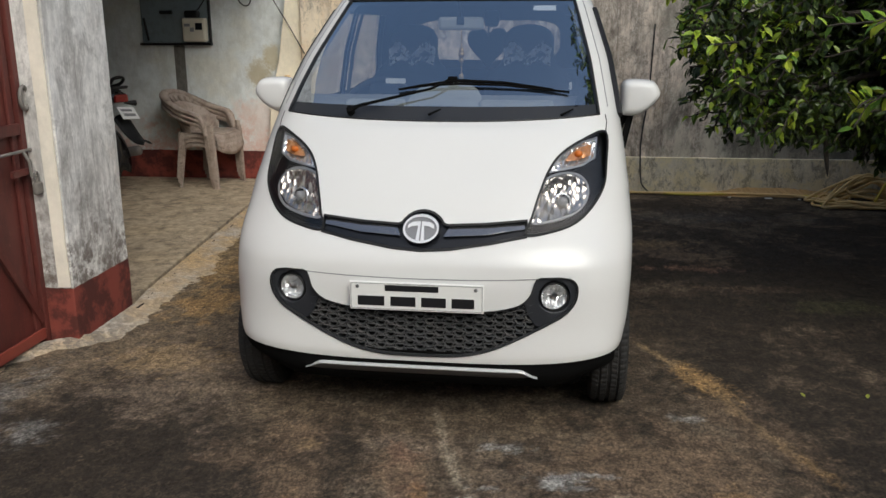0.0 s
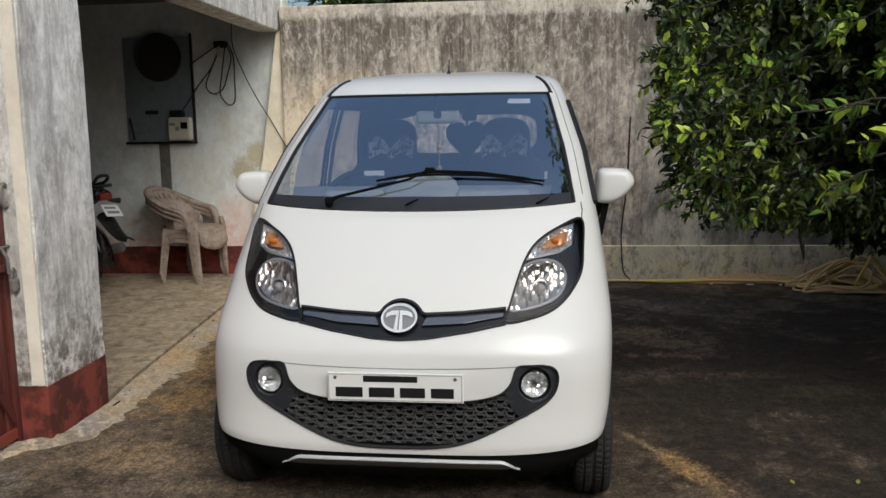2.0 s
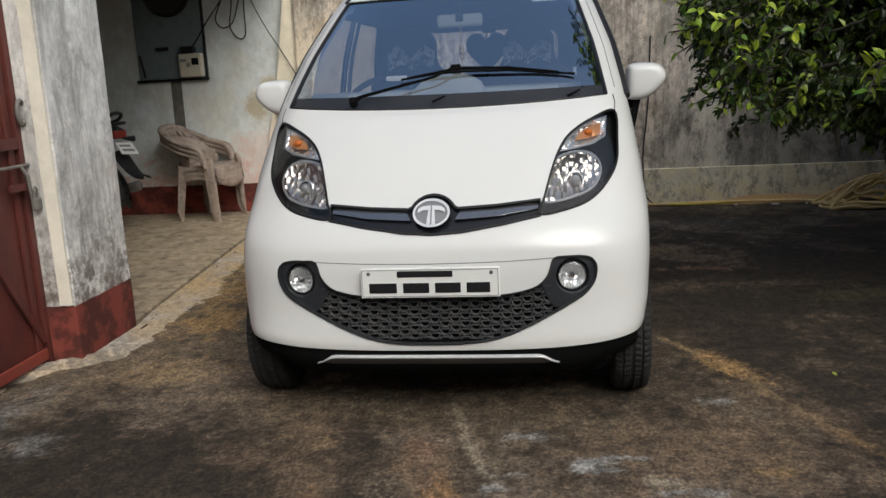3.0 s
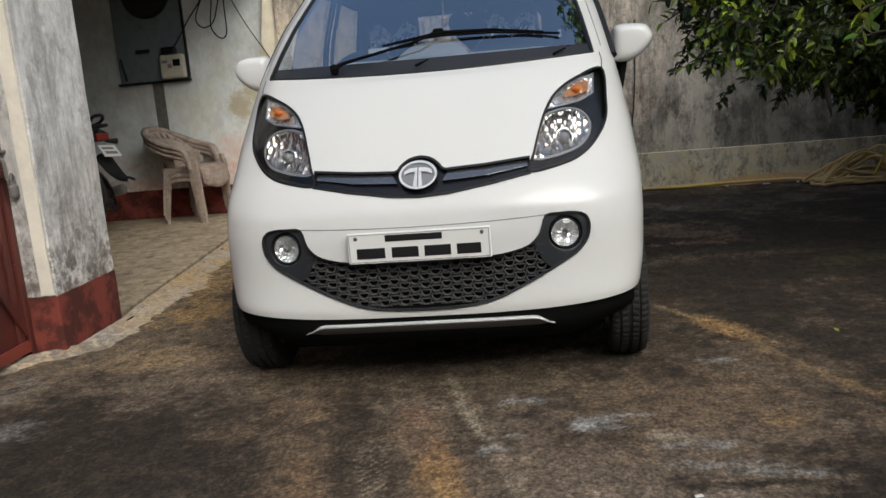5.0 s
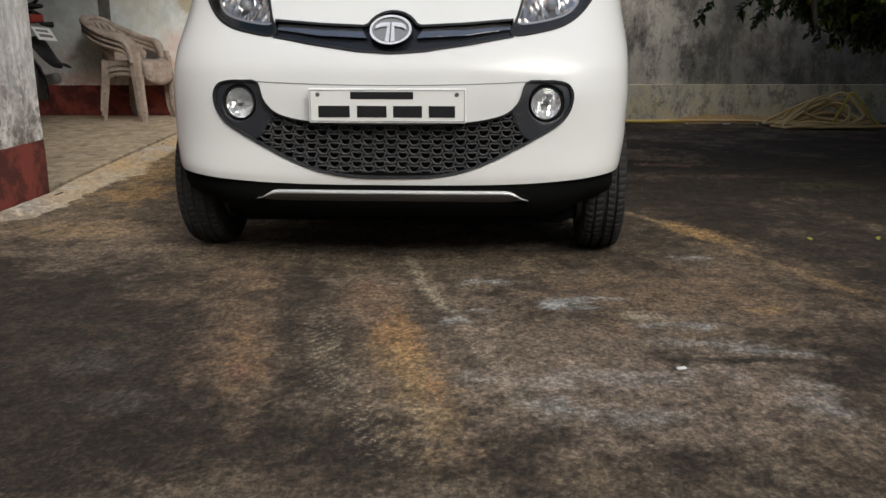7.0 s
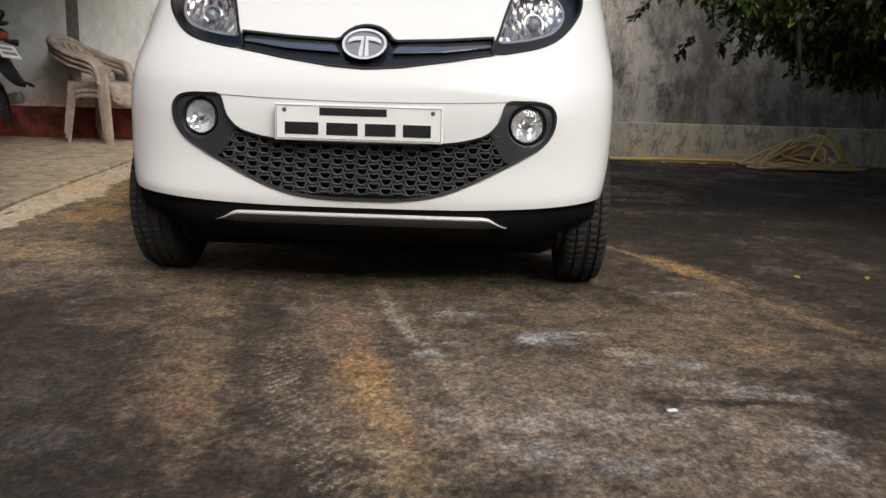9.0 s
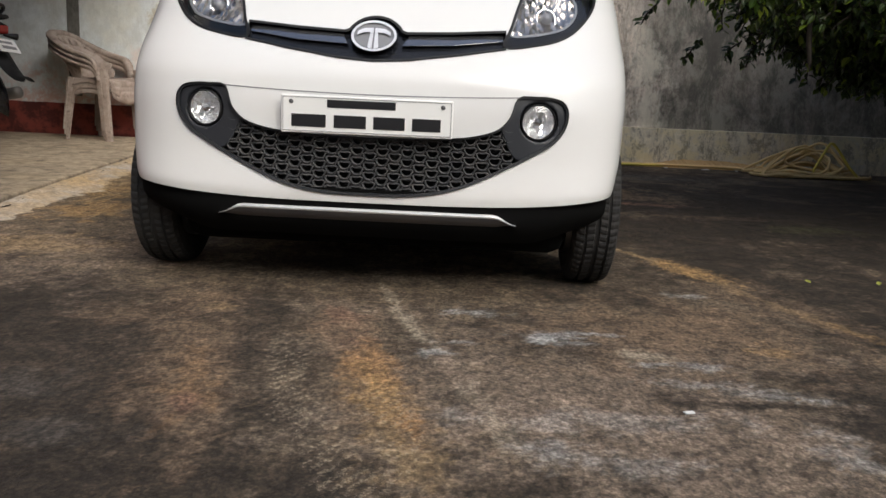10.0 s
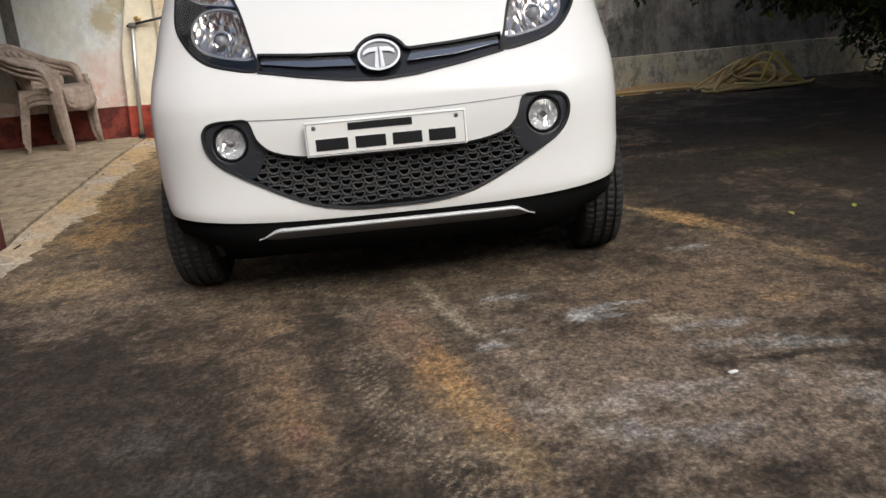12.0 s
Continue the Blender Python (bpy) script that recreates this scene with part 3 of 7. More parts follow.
M_INK = mat("black_ink", (0.01, 0.01, 0.012), 0.5)
M_BRASS = mat("brass", (0.7, 0.5, 0.25), 0.35, 0.8)


def leaf_material(name, a, b, young, share):
    """Leaves that differ one from another, some of them young and bright."""
    m = mat(name, rough=0.42)
    n = Nodes(m)
    isl = n.island()
    c = n.mix(isl, a, b)
    c = n.mix(n.ramp(n.math("FRACT", n.math("MULTIPLY", isl, 7.31)), 1 - share, 1 - share + 0.02), c, young)
    n.color(c)
    n.bsdf.inputs["Transmission Weight"].default_value = 0.0
    n.bsdf.inputs["Subsurface Weight"].default_value = 0.0
    return m


M_LEAF = leaf_material("citrus_leaf", (0.010, 0.024, 0.004), (0.054, 0.086, 0.008), (0.16, 0.22, 0.016), 0.11)
M_YOUNG = leaf_material("young_citrus_leaf", (0.20, 0.32, 0.022), (0.42, 0.50, 0.05), (0.09, 0.18, 0.016), 0.35)
M_DRYLEAF = plastic("yellowing_leaf", (0.34, 0.36, 0.06), 0.6, 0.2)
M_BARK = plastic("bark", (0.035, 0.028, 0.022), 0.95, 0.25)
M_LIME = mat("green_lime", (0.16, 0.26, 0.03), 0.4)


def painted_steel():
    m = mat("red_painted_steel", rough=0.5)
    n = Nodes(m)
    d = n.noise(7, 6, 0.7, vec=n.scaled(n.pos, (1, 1, 0.4)))
    c = n.mix(n.ramp(d, 0.4, 0.7, 0, 0.8), (0.13, 0.034, 0.027), (0.07, 0.022, 0.02))
    n.color(n.mix(n.ramp(n.noise(30, 4, 0.7), 0.6, 0.75, 0, 0.4), c, (0.30, 0.14, 0.10)))
    n.bump(d, 0.2, 0.004)
    return m


M_DOOR = painted_steel()
M_DOOR_EDGE = mat("bright_red_paint", (0.24, 0.05, 0.035), 0.5)
M_OLDSTEEL = plastic("dull_steel", (0.19, 0.175, 0.16), 0.5, 0.5)
M_CABLE = mat("black_cable", (0.02, 0.02, 0.022), 0.6)
M_BOARD = plastic("blue_grey_board", (0.21, 0.26, 0.28), 0.7, 0.4)
M_METER = plastic("ivory_meter_case", (0.62, 0.58, 0.47), 0.5, 0.15)
M_DAMP = stained_wall("damp_cement", (0.20, 0.19, 0.165), (0.10, 0.09, 0.08), 0.5)
M_HOSE = plastic("yellowed_hose", (0.80, 0.58, 0.26), 0.45, 0.15)
M_SOIL = plastic("sandy_soil", (0.55, 0.36, 0.16), 0.95, 0.15)
M_PIPE = mat("galvanised_pipe", (0.62, 0.62, 0.60), 0.35, 0.7)


def old_plastic():
    m = mat("weathered_beige_plastic", rough=0.6)
    n = Nodes(m)
    d = n.noise(9, 6, 0.7)
    c = n.mix(n.ramp(d, 0.4, 0.65), (0.40, 0.325, 0.275), (0.26, 0.20, 0.165))
    n.color(n.mix(n.ramp(n.noise(30, 5, 0.7), 0.52, 0.7, 0, 0.7), c, (0.14, 0.10, 0.085)))
    n.bump(d, 0.15, 0.004)
    return m


M_CHAIR = old_plastic()
M_REDLAMP = mat("red_lamp", (0.20, 0.012, 0.01), 0.25)
M_DARKTRAY = plastic("dark_tray", (0.035, 0.034, 0.035), 0.8, 0.25)
M_HOSE2 = plastic("yellow_pipe", (0.72, 0.58, 0.10), 0.5, 0.2)
M_PALELEAF = leaf_material("pale_shrub", (0.45, 0.45, 0.42), (0.25, 0.32, 0.16), (0.55, 0.12, 0.12), 0.12)

# ---- structure ----
def build_ground():
    """One sheet to the horizon, finely divided before the car where its stains show."""
    far = [10, 16, 40, 120, 300]
    xs = [-q for q in far[::-1]] + list(np.arange(-6, -2.0, 0.2)) + list(np.arange(-2.0, 2.2, 0.011)) + list(np.arange(2.2, 6.4, 0.07)) + far
    ys = [-q for q in far[::-1]] + list(np.arange(-5, 1.5, 0.1)) + list(np.arange(1.5, 3.9, 0.011)) + list(np.arange(3.9, 8.0, 0.035)) + far
    gx, gy = np.meshgrid(np.array(xs, float), np.array(ys, float))
    gx, gy = gx.ravel(), gy.ravel()
    w, h = len(xs), len(ys)
    q = (np.arange(h - 1)[:, None] * w + np.arange(w - 1)[None, :]).ravel()
    me = bpy.data.meshes.new("ground")
    me.from_pydata(np.stack([gx, gy, 0 * gx], 1).tolist(), [], np.stack([q, q + 1, q + w + 1, q + w], 1).tolist())
    rgb, cover = stain_shade_layer(gx, gy)
    layer = me.color_attributes.new("stain_shade", "FLOAT_COLOR", "POINT")
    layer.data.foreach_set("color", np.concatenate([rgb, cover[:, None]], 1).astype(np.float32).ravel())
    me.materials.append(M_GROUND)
    return new("ground", me)


tagged(build_ground(), "dark weathered concrete yard with rust and pale stains and painted tree shade", "ground", kind="structure")


def wall(name, x0, x1, y0, y1, z0, z1, m, label, category="wall", bevel=0.0):
    return tagged(part(name, box(x0, x1, y0, y1, z0, z1), m, bevel=bevel), label, category, kind="structure")


WALL_Y = 7.62
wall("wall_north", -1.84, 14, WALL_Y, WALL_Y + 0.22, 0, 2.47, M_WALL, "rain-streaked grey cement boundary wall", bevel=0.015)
wall("wall_plinth", -1.84, 14, WALL_Y - 0.06, WALL_Y - 0.002, 0, 0.315, M_PLINTH, "low projecting plinth of the boundary wall")
wall("wall_verandah", -6.0, -1.84, 7.75, 7.95, 0, 3.2, M_VERANDAH, "pale lime-washed verandah wall with red dado")
# end and inner walls are unseen, added to darken the verandah's left side
wall("wall_verandah_end", -6.2, -6.0, 3.36, 7.95, 0, 3.2, M_INNER, "unseen verandah end wall with red dado, added dark to cut bounce light")
wall("wall_verandah_inner", -6.0, -2.06, 3.36, 3.56, 0, 3.2, M_INNER, "unseen inner verandah wall with red dado, added dark to cut bounce light")
# cream corner with a slanting left edge, in the sunlit cream tone
bm = bmesh.new()
f = bm.faces.new([bm.verts.new((x, 7.665, z)) for x, z in ((-1.842, 0.0), (-1.842, 2.26), (-1.89, 2.26), (-1.935, 1.95), (-2.06, 1.15), (-2.16, 0.75), (-2.21, 0.0))])
r = bmesh.ops.extrude_face_region(bm, geom=[f])
for v in r["geom"]:
    if isinstance(v, bmesh.types.BMVert):
        v.co.y = 7.748
bmesh.ops.recalc_face_normals(bm, faces=bm.faces[:])
tagged(part("pilaster", bm, M_CREAM, bevel=0.008), "cream lime-washed end pilaster with slanting edge and red dado, sunlit brightness painted in", "pilaster", kind="structure")
wall("beam", -2.09, -1.86, 3.56, 7.75, 2.262, 3.0, M_PILLAR, "stained grey plaster edge beam over the verandah", "beam", 0.01)
wall("ceiling", -6.0, -2.09, 3.56, 7.75, 2.55, 2.7, M_INNER, "dark verandah ceiling, its tone lowered to cut bounce light", "ceiling")
# south, east and west walls are out of view, added to block low light
wall("wall_south", -2.06, 6.4, -4.2, -4.0, 0, 3.9, M_WALL, "unseen grey cement wall added behind the yard to block low sky and sun")
wall("wall_east", 6.2, 6.4, -4.0, 7.62, 0, 2.47, M_WALL, "unseen grey cement side wall added to close the yard's light")
wall("wall_west", -2.30, -2.06, -6.0, 2.32, 0, 3.0, M_PILLAR, "unseen grey lime-washed house wall with red plinth, blocking light from the left")
wall("wall_lintel", -2.30, -2.06, 2.32, 3.36, 2.15, 3.0, M_PILLAR, "grey lime-washed wall over the steel door")

bm = box(-2.06, -1.82, 3.56, 4.093, 0, 2.26)
bmesh.ops.subdivide_edges(bm, edges=bm.edges[:], cuts=11, use_grid_fill=True)
for v in bm.verts:
    v.co += 0.006 * noise.noise_vector(v.co * 5.0) * (1 if v.co.z < 2.2 else 0)
tagged(part("pillar", bm, M_PILLAR, bevel=0.006), "grey mould-stained plaster pillar with dark red plinth", "pillar", kind="structure")
bm = box(-1.888, -1.828, 3.547, 3.556, 0.272, 2.255)
bmesh.ops.subdivide_edges(bm, edges=bm.edges[:], cuts=9, use_grid_fill=True)
for v in bm.verts:
    v.co.x += 0.006 * noise.noise(v.co * 7.0)
tagged(part("pillar_trim", bm, M_STRIP), "cream painted strip down the pillar edge", "trim", kind="structure")

bm = bmesh.new()
inner = [(-2.06, 1.0), (-2.06, 3.3), (-1.96, 3.5), (-1.80, 3.62), (-1.80, 4.07), (-1.84, 4.3), (-1.93, 5.4), (-2.02, 6.5), (-2.08, 7.66)]
path = [Vector((x, y, 0)) for x, y in inner]
pts = []
for a, b in zip(path, path[1:]):
    k = max(2, int((b - a).length / 0.05))
    pts += [a.lerp(b, i / k) for i in range(k)]
pts.append(path[-1])
prev = None
fine = []
for a, b in zip(pts, pts[1:]):
    fine += [a.lerp(b, q / 3) for q in range(3)]
for p in fine:
    w = (0.09 if p.y < 3.5 else 0.13) + 0.08 * noise.noise(Vector((p.y * 2.2, 3, 1))) + (-0.01 if p.y < 3.3 else 0.05 if p.y > 4.2 else 0.0)
    row = []
    for q in range(13):
        u = q / 12
        x, y = p.x + w * 1.25 * u, p.y - 0.02 * u
        rough = 0.010 * noise.noise(Vector((x * 9, y * 9, 1))) + 0.008 * noise.noise(Vector((x * 28, y * 28, 4))) + 0.004 * noise.noise(Vector((x * 70, y * 70, 8)))
        row.append(bm.verts.new((x, y, 0.024 - 0.030 * u ** 1.3 + rough * min(1.0, 0.3 + 1.5 * u))))
    if prev:
        for a, b, c, d in zip(prev, prev[1:], row[1:], row):
            bm.faces.new((a, b, c, d))
    prev = row
bmesh.ops.recalc_face_normals(bm, faces=bm.faces[:])
apron = tagged(part("apron", bm, M_APRON, smooth=True), "pale broken cement apron along the verandah edge", "pavement", kind="structure")
# broken joint between apron and verandah
bm = bmesh.new()
for a, b in zip(fine, fine[1:]):
    for q in range(6):
        p0, p1 = a.lerp(b, q / 6), a.lerp(b, (q + 1) / 6)
        w0, w1 = (0.016 * noise.noise(Vector((p.y * 11, 5, 2))) + 0.007 * noise.noise(Vector((p.y * 40, 2, 2))) for p in (p0, p1))
        if p0.y > 3.9 and w0 > 0.001 and w1 > 0.001:
            bm.faces.new([bm.verts.new((x + 0.045, y, 0.021)) for x, y in ((p0.x - w0, p0.y), (p0.x + w0, p0.y), (p1.x + w1, p1.y), (p1.x - w1, p1.y))])
part("joint_gap", bm, M_VOID, apron, "dark crumbled joint")
bm = bmesh.new()
edge = [(-1.832, 4.095), (-1.855, 4.3), (-1.945, 5.4), (-2.035, 6.5), (-2.09, 7.74)]
f = bm.faces.new([bm.verts.new((x, y, 0.0)) for x, y in [(-5.99, 3.57), (-2.06, 3.57), (-2.06, 4.095)] + edge + [(-5.99, 7.74)]])
r = bmesh.ops.extrude_face_region(bm, geom=[f])
for v in r["geom"]:
    if isinstance(v, bmesh.types.BMVert):
        v.co.z = 0.034
bmesh.ops.recalc_face_normals(bm, faces=bm.faces[:])
tagged(part("verandah_floor", bm, M_FLOOR, bevel=0.006), "worn brown cement verandah floor", "floor", kind="structure")
# ---- the car: its shape as smooth tables over height ----
CAR_X, CAR_Y, CAR_TURN = -0.117, 2.832, -1.5
ZT = np.linspace(0.1, 1.75, 661)


def table(rows, blur=0.02):
    z, v = zip(*rows)
    a = np.interp(ZT, z, v)
    k = np.exp(-0.5 * (np.arange(-40, 41) * 0.0025 / blur) ** 2)
    a = np.convolve(np.pad(a, 40, mode="edge"), k / k.sum(), "valid")
    return lambda q: float(np.interp(q, ZT, a))


t_front = table([(0.24, 0.012), (0.275, -0.008), (0.30, -0.012), (0.34, -0.004), (0.40, 0.005), (0.48, 0.008), (0.55, 0.009), (0.63, 0.02), (0.68, 0.05), (0.74, 0.10), (0.85, 0.185), (0.95, 0.28), (1.03, 0.36), (1.10, 0.44), (1.20, 0.59), (1.40, 0.93), (1.545, 1.19), (1.59, 1.275), (1.625, 1.37), (1.652, 1.51), (1.675, 1.80)], 0.012)
t_half = table([(0.24, 0.705), (0.30, 0.722), (0.40, 0.738), (0.55, 0.747), (0.7, 0.750), (0.85, 0.739), (1.0, 0.720), (1.1, 0.704), (1.3, 0.672), (1.5, 0.614), (1.57, 0.588), (1.61, 0.568), (1.65, 0.52), (1.675, 0.34)], 0.012)
t_deep = table([(0.24, 0.36), (0.55, 0.38), (0.75, 0.41), (0.9, 0.42), (1.1, 0.40), (1.3, 0.33), (1.5, 0.28), (1.62, 0.25)])
t_pow = table([(0.24, 4.2), (0.45, 3.7), (0.6, 3.4), (0.78, 3.0), (1.0, 3.0), (1.3, 3.2)])
t_rear = table([(0.24, 2.95), (0.5, 3.05), (1.0, 3.05), (1.2, 2.98), (1.5, 2.78), (1.6, 2.6), (1.65, 2.42), (1.675, 2.2)])
t_edge = table([(0.24, 0.60), (0.8, 0.62), (1.1, 0.616), (1.3, 0.582), (1.545, 0.518), (1.6, 0.488), (1.65, 0.42), (1.675, 0.24)])


def front_y(x, z):
    """How far back the car's front skin lies at (x, z)."""
    n, w = t_pow(z), t_half(z)
    return t_front(z) + t_deep(z) * (1 - max(0.0, 1 - min(1.0, abs(x) / w) ** n) ** (1 / n))


def outline(z):
    """Half of the car's plan at height z, from the nose to the tail, with fixed breaks for glass and pillars."""
    n, w, d, f, r = t_pow(z), t_half(z), t_deep(z), t_front(z), t_rear(z)
    te = math.asin(min(0.999, t_edge(z) / w) ** (n / 2))
    pts = []
    for k in range(24):
        pts.append(te * k / 24)
    for k in range(12):
        pts.append(te + (math.pi / 2 - te) * k / 12)
    out = [(w * math.sin(t) ** (2 / n), f + d * (1 - max(0.0, math.cos(t)) ** (2 / n))) for t in pts]
    ya = f + d
    rd = min(0.4, (r - ya) * 0.4)
    ye = r - rd
    brk = [(ya, 3), (min(ya + 0.06, ye - 0.03), 8), (min(max(1.72, ya + 0.1), ye - 0.02), 2), (min(max(1.80, ya + 0.14), ye - 0.01), 8), (ye, 0)]
    for (a, c), (b, _) in zip(brk, brk[1:]):
        for k in range(c):
            out.append((w, a + (b - a) * k / c))
    for k in range(17):
        t = math.pi / 2 * (1 - k / 16)
        out.append((w * math.sin(t) ** 0.7 if t > 0 else 0.0, ye + rd * max(0.0, math.cos(t)) ** 0.7))
    return out


C_EDGE, C_SIDE = 24, 36
C_GLASS1, C_GLASS2 = (C_EDGE + 8, C_SIDE + 11), (C_SIDE + 13, C_SIDE + 21)
LEVELS = sorted(set([round(v, 4) for v in np.linspace(0.282, 1.10, 57)] + [round(v, 4) for v in np.linspace(1.10, 1.545, 40)] + [round(v, 4) for v in np.linspace(1.545, 1.675, 22)]))
Z_COWL, Z_WS0, Z_WS1 = LEVELS[56], LEVELS[59], LEVELS[95]
WHEEL_Y, WHEEL_R, AXLE = 0.42, 0.25, 2.23


def smooth_loop(pts, n=5):
    """A closed Catmull-Rom loop in (x, z)."""
    out, m = [], len(pts)
    for i in range(m):
        a, b, c, d = (Vector(pts[(i + k) % m]) for k in (-1, 0, 1, 2))
        for k in range(n):
            t = k / n
            out.append(0.5 * (2 * b + (c - a) * t + (2 * a - 5 * b + 4 * c - d) * t * t + (3 * b - a - 3 * c + d) * t ** 3))
    return [(p.x, p.y) for p in out]


def mirrored(loop):
    return [(-x, z) for x, z in loop][::-1]


def inside(x, z, loop):
    hit = False
    for (x0, z0), (x1, z1) in zip(loop, loop[1:] + loop[:1]):
        if (z0 > z) != (z1 > z) and x < (x1 - x0) * (z - z0) / (z1 - z0) + x0:
            hit = not hit
    return hit


def cut_hole(bm, loop, ok, a=0, b=2):
    """Cuts the skin along a loop in two of its axes (x and z as a rule) and takes out what lies within."""
    for (x0, z0), (x1, z1) in zip(loop, loop[1:] + loop[:1]):
        if math.hypot(x1 - x0, z1 - z0) < 1e-5:
            continue
        lo_x, hi_x, lo_z, hi_z = min(x0, x1) - 0.004, max(x0, x1) + 0.004, min(z0, z1) - 0.004, max(z0, z1) + 0.004
        fs = []
        for f in bm.faces:
            c = [v.co for v in f.verts]
            if max(p[a] for p in c) > lo_x and min(p[a] for p in c) < hi_x and max(p[b] for p in c) > lo_z and min(p[b] for p in c) < hi_z and all(ok(p) for p in c):
                fs.append(f)
        if not fs:
            continue
        geom = list({e for f in fs for e in f.edges}) + list({v for f in fs for v in f.verts}) + fs
        at, no = [0.0, 0.0, 0.0], [0.0, 0.0, 0.0]
        at[a], at[b], no[a], no[b] = x0, z0, z1 - z0, x0 - x1
        bmesh.ops.bisect_plane(bm, geom=geom, dist=1e-5, plane_co=at, plane_no=no)
    dead = []
    for f in bm.faces:
        c = f.calc_center_median()
        if ok(c) and inside(c[a], c[b], loop):
            dead.append(f)
    bmesh.ops.delete(bm, geom=dead, context="FACES")


def patch(loop, back=0.0, skirt=0.0, step=0.03, shape=None):
    """A sheet over the loop in (x, z) that follows the front skin, set back by so much, with a skirt turned to the rear (or to the front: minus)."""
    bm = bmesh.new()
    bm.faces.new([bm.verts.new((x, 0, z)) for x, z in loop])
    bmesh.ops.triangulate(bm, faces=bm.faces[:])
    for _ in range(5):
        long = [e for e in bm.edges if e.calc_length() > step and not e.is_boundary]
        if not long:
            break
        bmesh.ops.subdivide_edges(bm, edges=long, cuts=1)
        bmesh.ops.triangulate(bm, faces=[f for f in bm.faces if len(f.verts) > 3])
    for v in bm.verts:
        v.co.y = front_y(v.co.x, v.co.z) + back + (shape(v.co.x, v.co.z) if shape else 0.0)
    bmesh.ops.recalc_face_normals(bm, faces=bm.faces[:])
    if bm.faces and sum(f.normal.y for f in bm.faces) > 0:
        bmesh.ops.reverse_faces(bm, faces=bm.faces[:])
    if skirt:
        r = bmesh.ops.extrude_edge_only(bm, edges=[e for e in bm.edges if e.is_boundary])
        for v in r["geom"]:
            if isinstance(v, bmesh.types.BMVert):
                v.co.y += skirt
    return bm


def rim(loop, width, height, back=0.0, closed=True):
    """A raised strip along a loop in (x, z) on the front skin."""
    bm = bmesh.new()
    m = len(loop)
    rings = []
    for i, (x, z) in enumerate(loop):
        (xa, za), (xb, zb) = (loop[(i - 1) % m], loop[(i + 1) % m]) if closed else (loop[max(i - 1, 0)], loop[min(i + 1, m - 1)])
        d = Vector((xb - xa, zb - za))
        d.normalize()
        nx, nz = -d.y * width / 2, d.x * width / 2
        row = []
        for s, h in ((-1, 0.006), (-1, -height), (1, -height), (1, 0.006)):
            px, pz = x + s * nx, z + s * nz
            row.append(bm.verts.new((px, front_y(px, pz) + back + h, pz)))
        rings.append(row)
    for a, b in zip(rings, rings[1:] + (rings[:1] if closed else [])):
        for k in range(4):
            bm.faces.new((a[k], a[(k + 1) % 4], b[(k + 1) % 4], b[k]))
    if not closed:
        bm.faces.new(rings[0])
        bm.faces.new(rings[-1][::-1])
    bmesh.ops.recalc_face_normals(bm, faces=bm.faces[:])
    return bm


def lathe(profile, m, sides=32):
    """Turns (radius, depth) round the local -y axis and places it by m."""
    bm = bmesh.new()
    rings = [[bm.verts.new(m @ Vector((r * math.cos(2 * math.pi * k / sides), d, r * math.sin(2 * math.pi * k / sides)))) for k in range(sides)] for r, d in profile]
    for a, b in zip(rings, rings[1:]):
        for k in range(sides):
            bm.faces.new((a[k], a[(k + 1) % sides], b[(k + 1) % sides], b[k]))
    bmesh.ops.remove_doubles(bm, verts=bm.verts[:], dist=1e-5)
    bmesh.ops.recalc_face_normals(bm, faces=bm.faces[:])
    return bm


# outlines of the car's front, in (x, z)
LAMP = smooth_loop([(0.640, 1.040), (0.545, 1.015), (0.472, 0.972), (0.432, 0.92), (0.403, 0.85), (0.382, 0.783), (0.366, 0.726), (0.452, 0.735), (0.528, 0.757), (0.586, 0.799), (0.632, 0.864), (0.643, 0.937)])
SMILE = [(0.405, 0.589), (0.455, 0.594), (0.498, 0.593), (0.534, 0.582), (0.55, 0.552), (0.542, 0.505), (0.51, 0.464), (0.46, 0.433), (0.412, 0.407), (0.327, 0.364), (0.233, 0.326), (0.13, 0.307)]
SMILE_TOP = [(0.15, 0.466), (0.237, 0.472), (0.30, 0.482), (0.352, 0.500), (0.385, 0.535)]
OPENING = smooth_loop(SMILE + [(0.0, 0.303)] + [(-x, z) for x, z in SMILE[::-1]] + [(-x, z) for x, z in SMILE_TOP[::-1]] + [(0.0, 0.464)] + SMILE_TOP, 3)
BAR = [(0.366, 0.770), (0.22, 0.758), (0.088, 0.752), (0.074, 0.757), (0.066, 0.768), (0.052, 0.780), (0.036, 0.789), (0.018, 0.794), (0.0, 0.796)]
BAR_LOW = [(-0.366, 0.720), (-0.24, 0.698), (-0.10, 0.678), (0.0, 0.672), (0.10, 0.678), (0.24, 0.698), (0.366, 0.720)]
UPPER = BAR + [(-x, z) for x, z in BAR[-2::-1]] + BAR_LOW


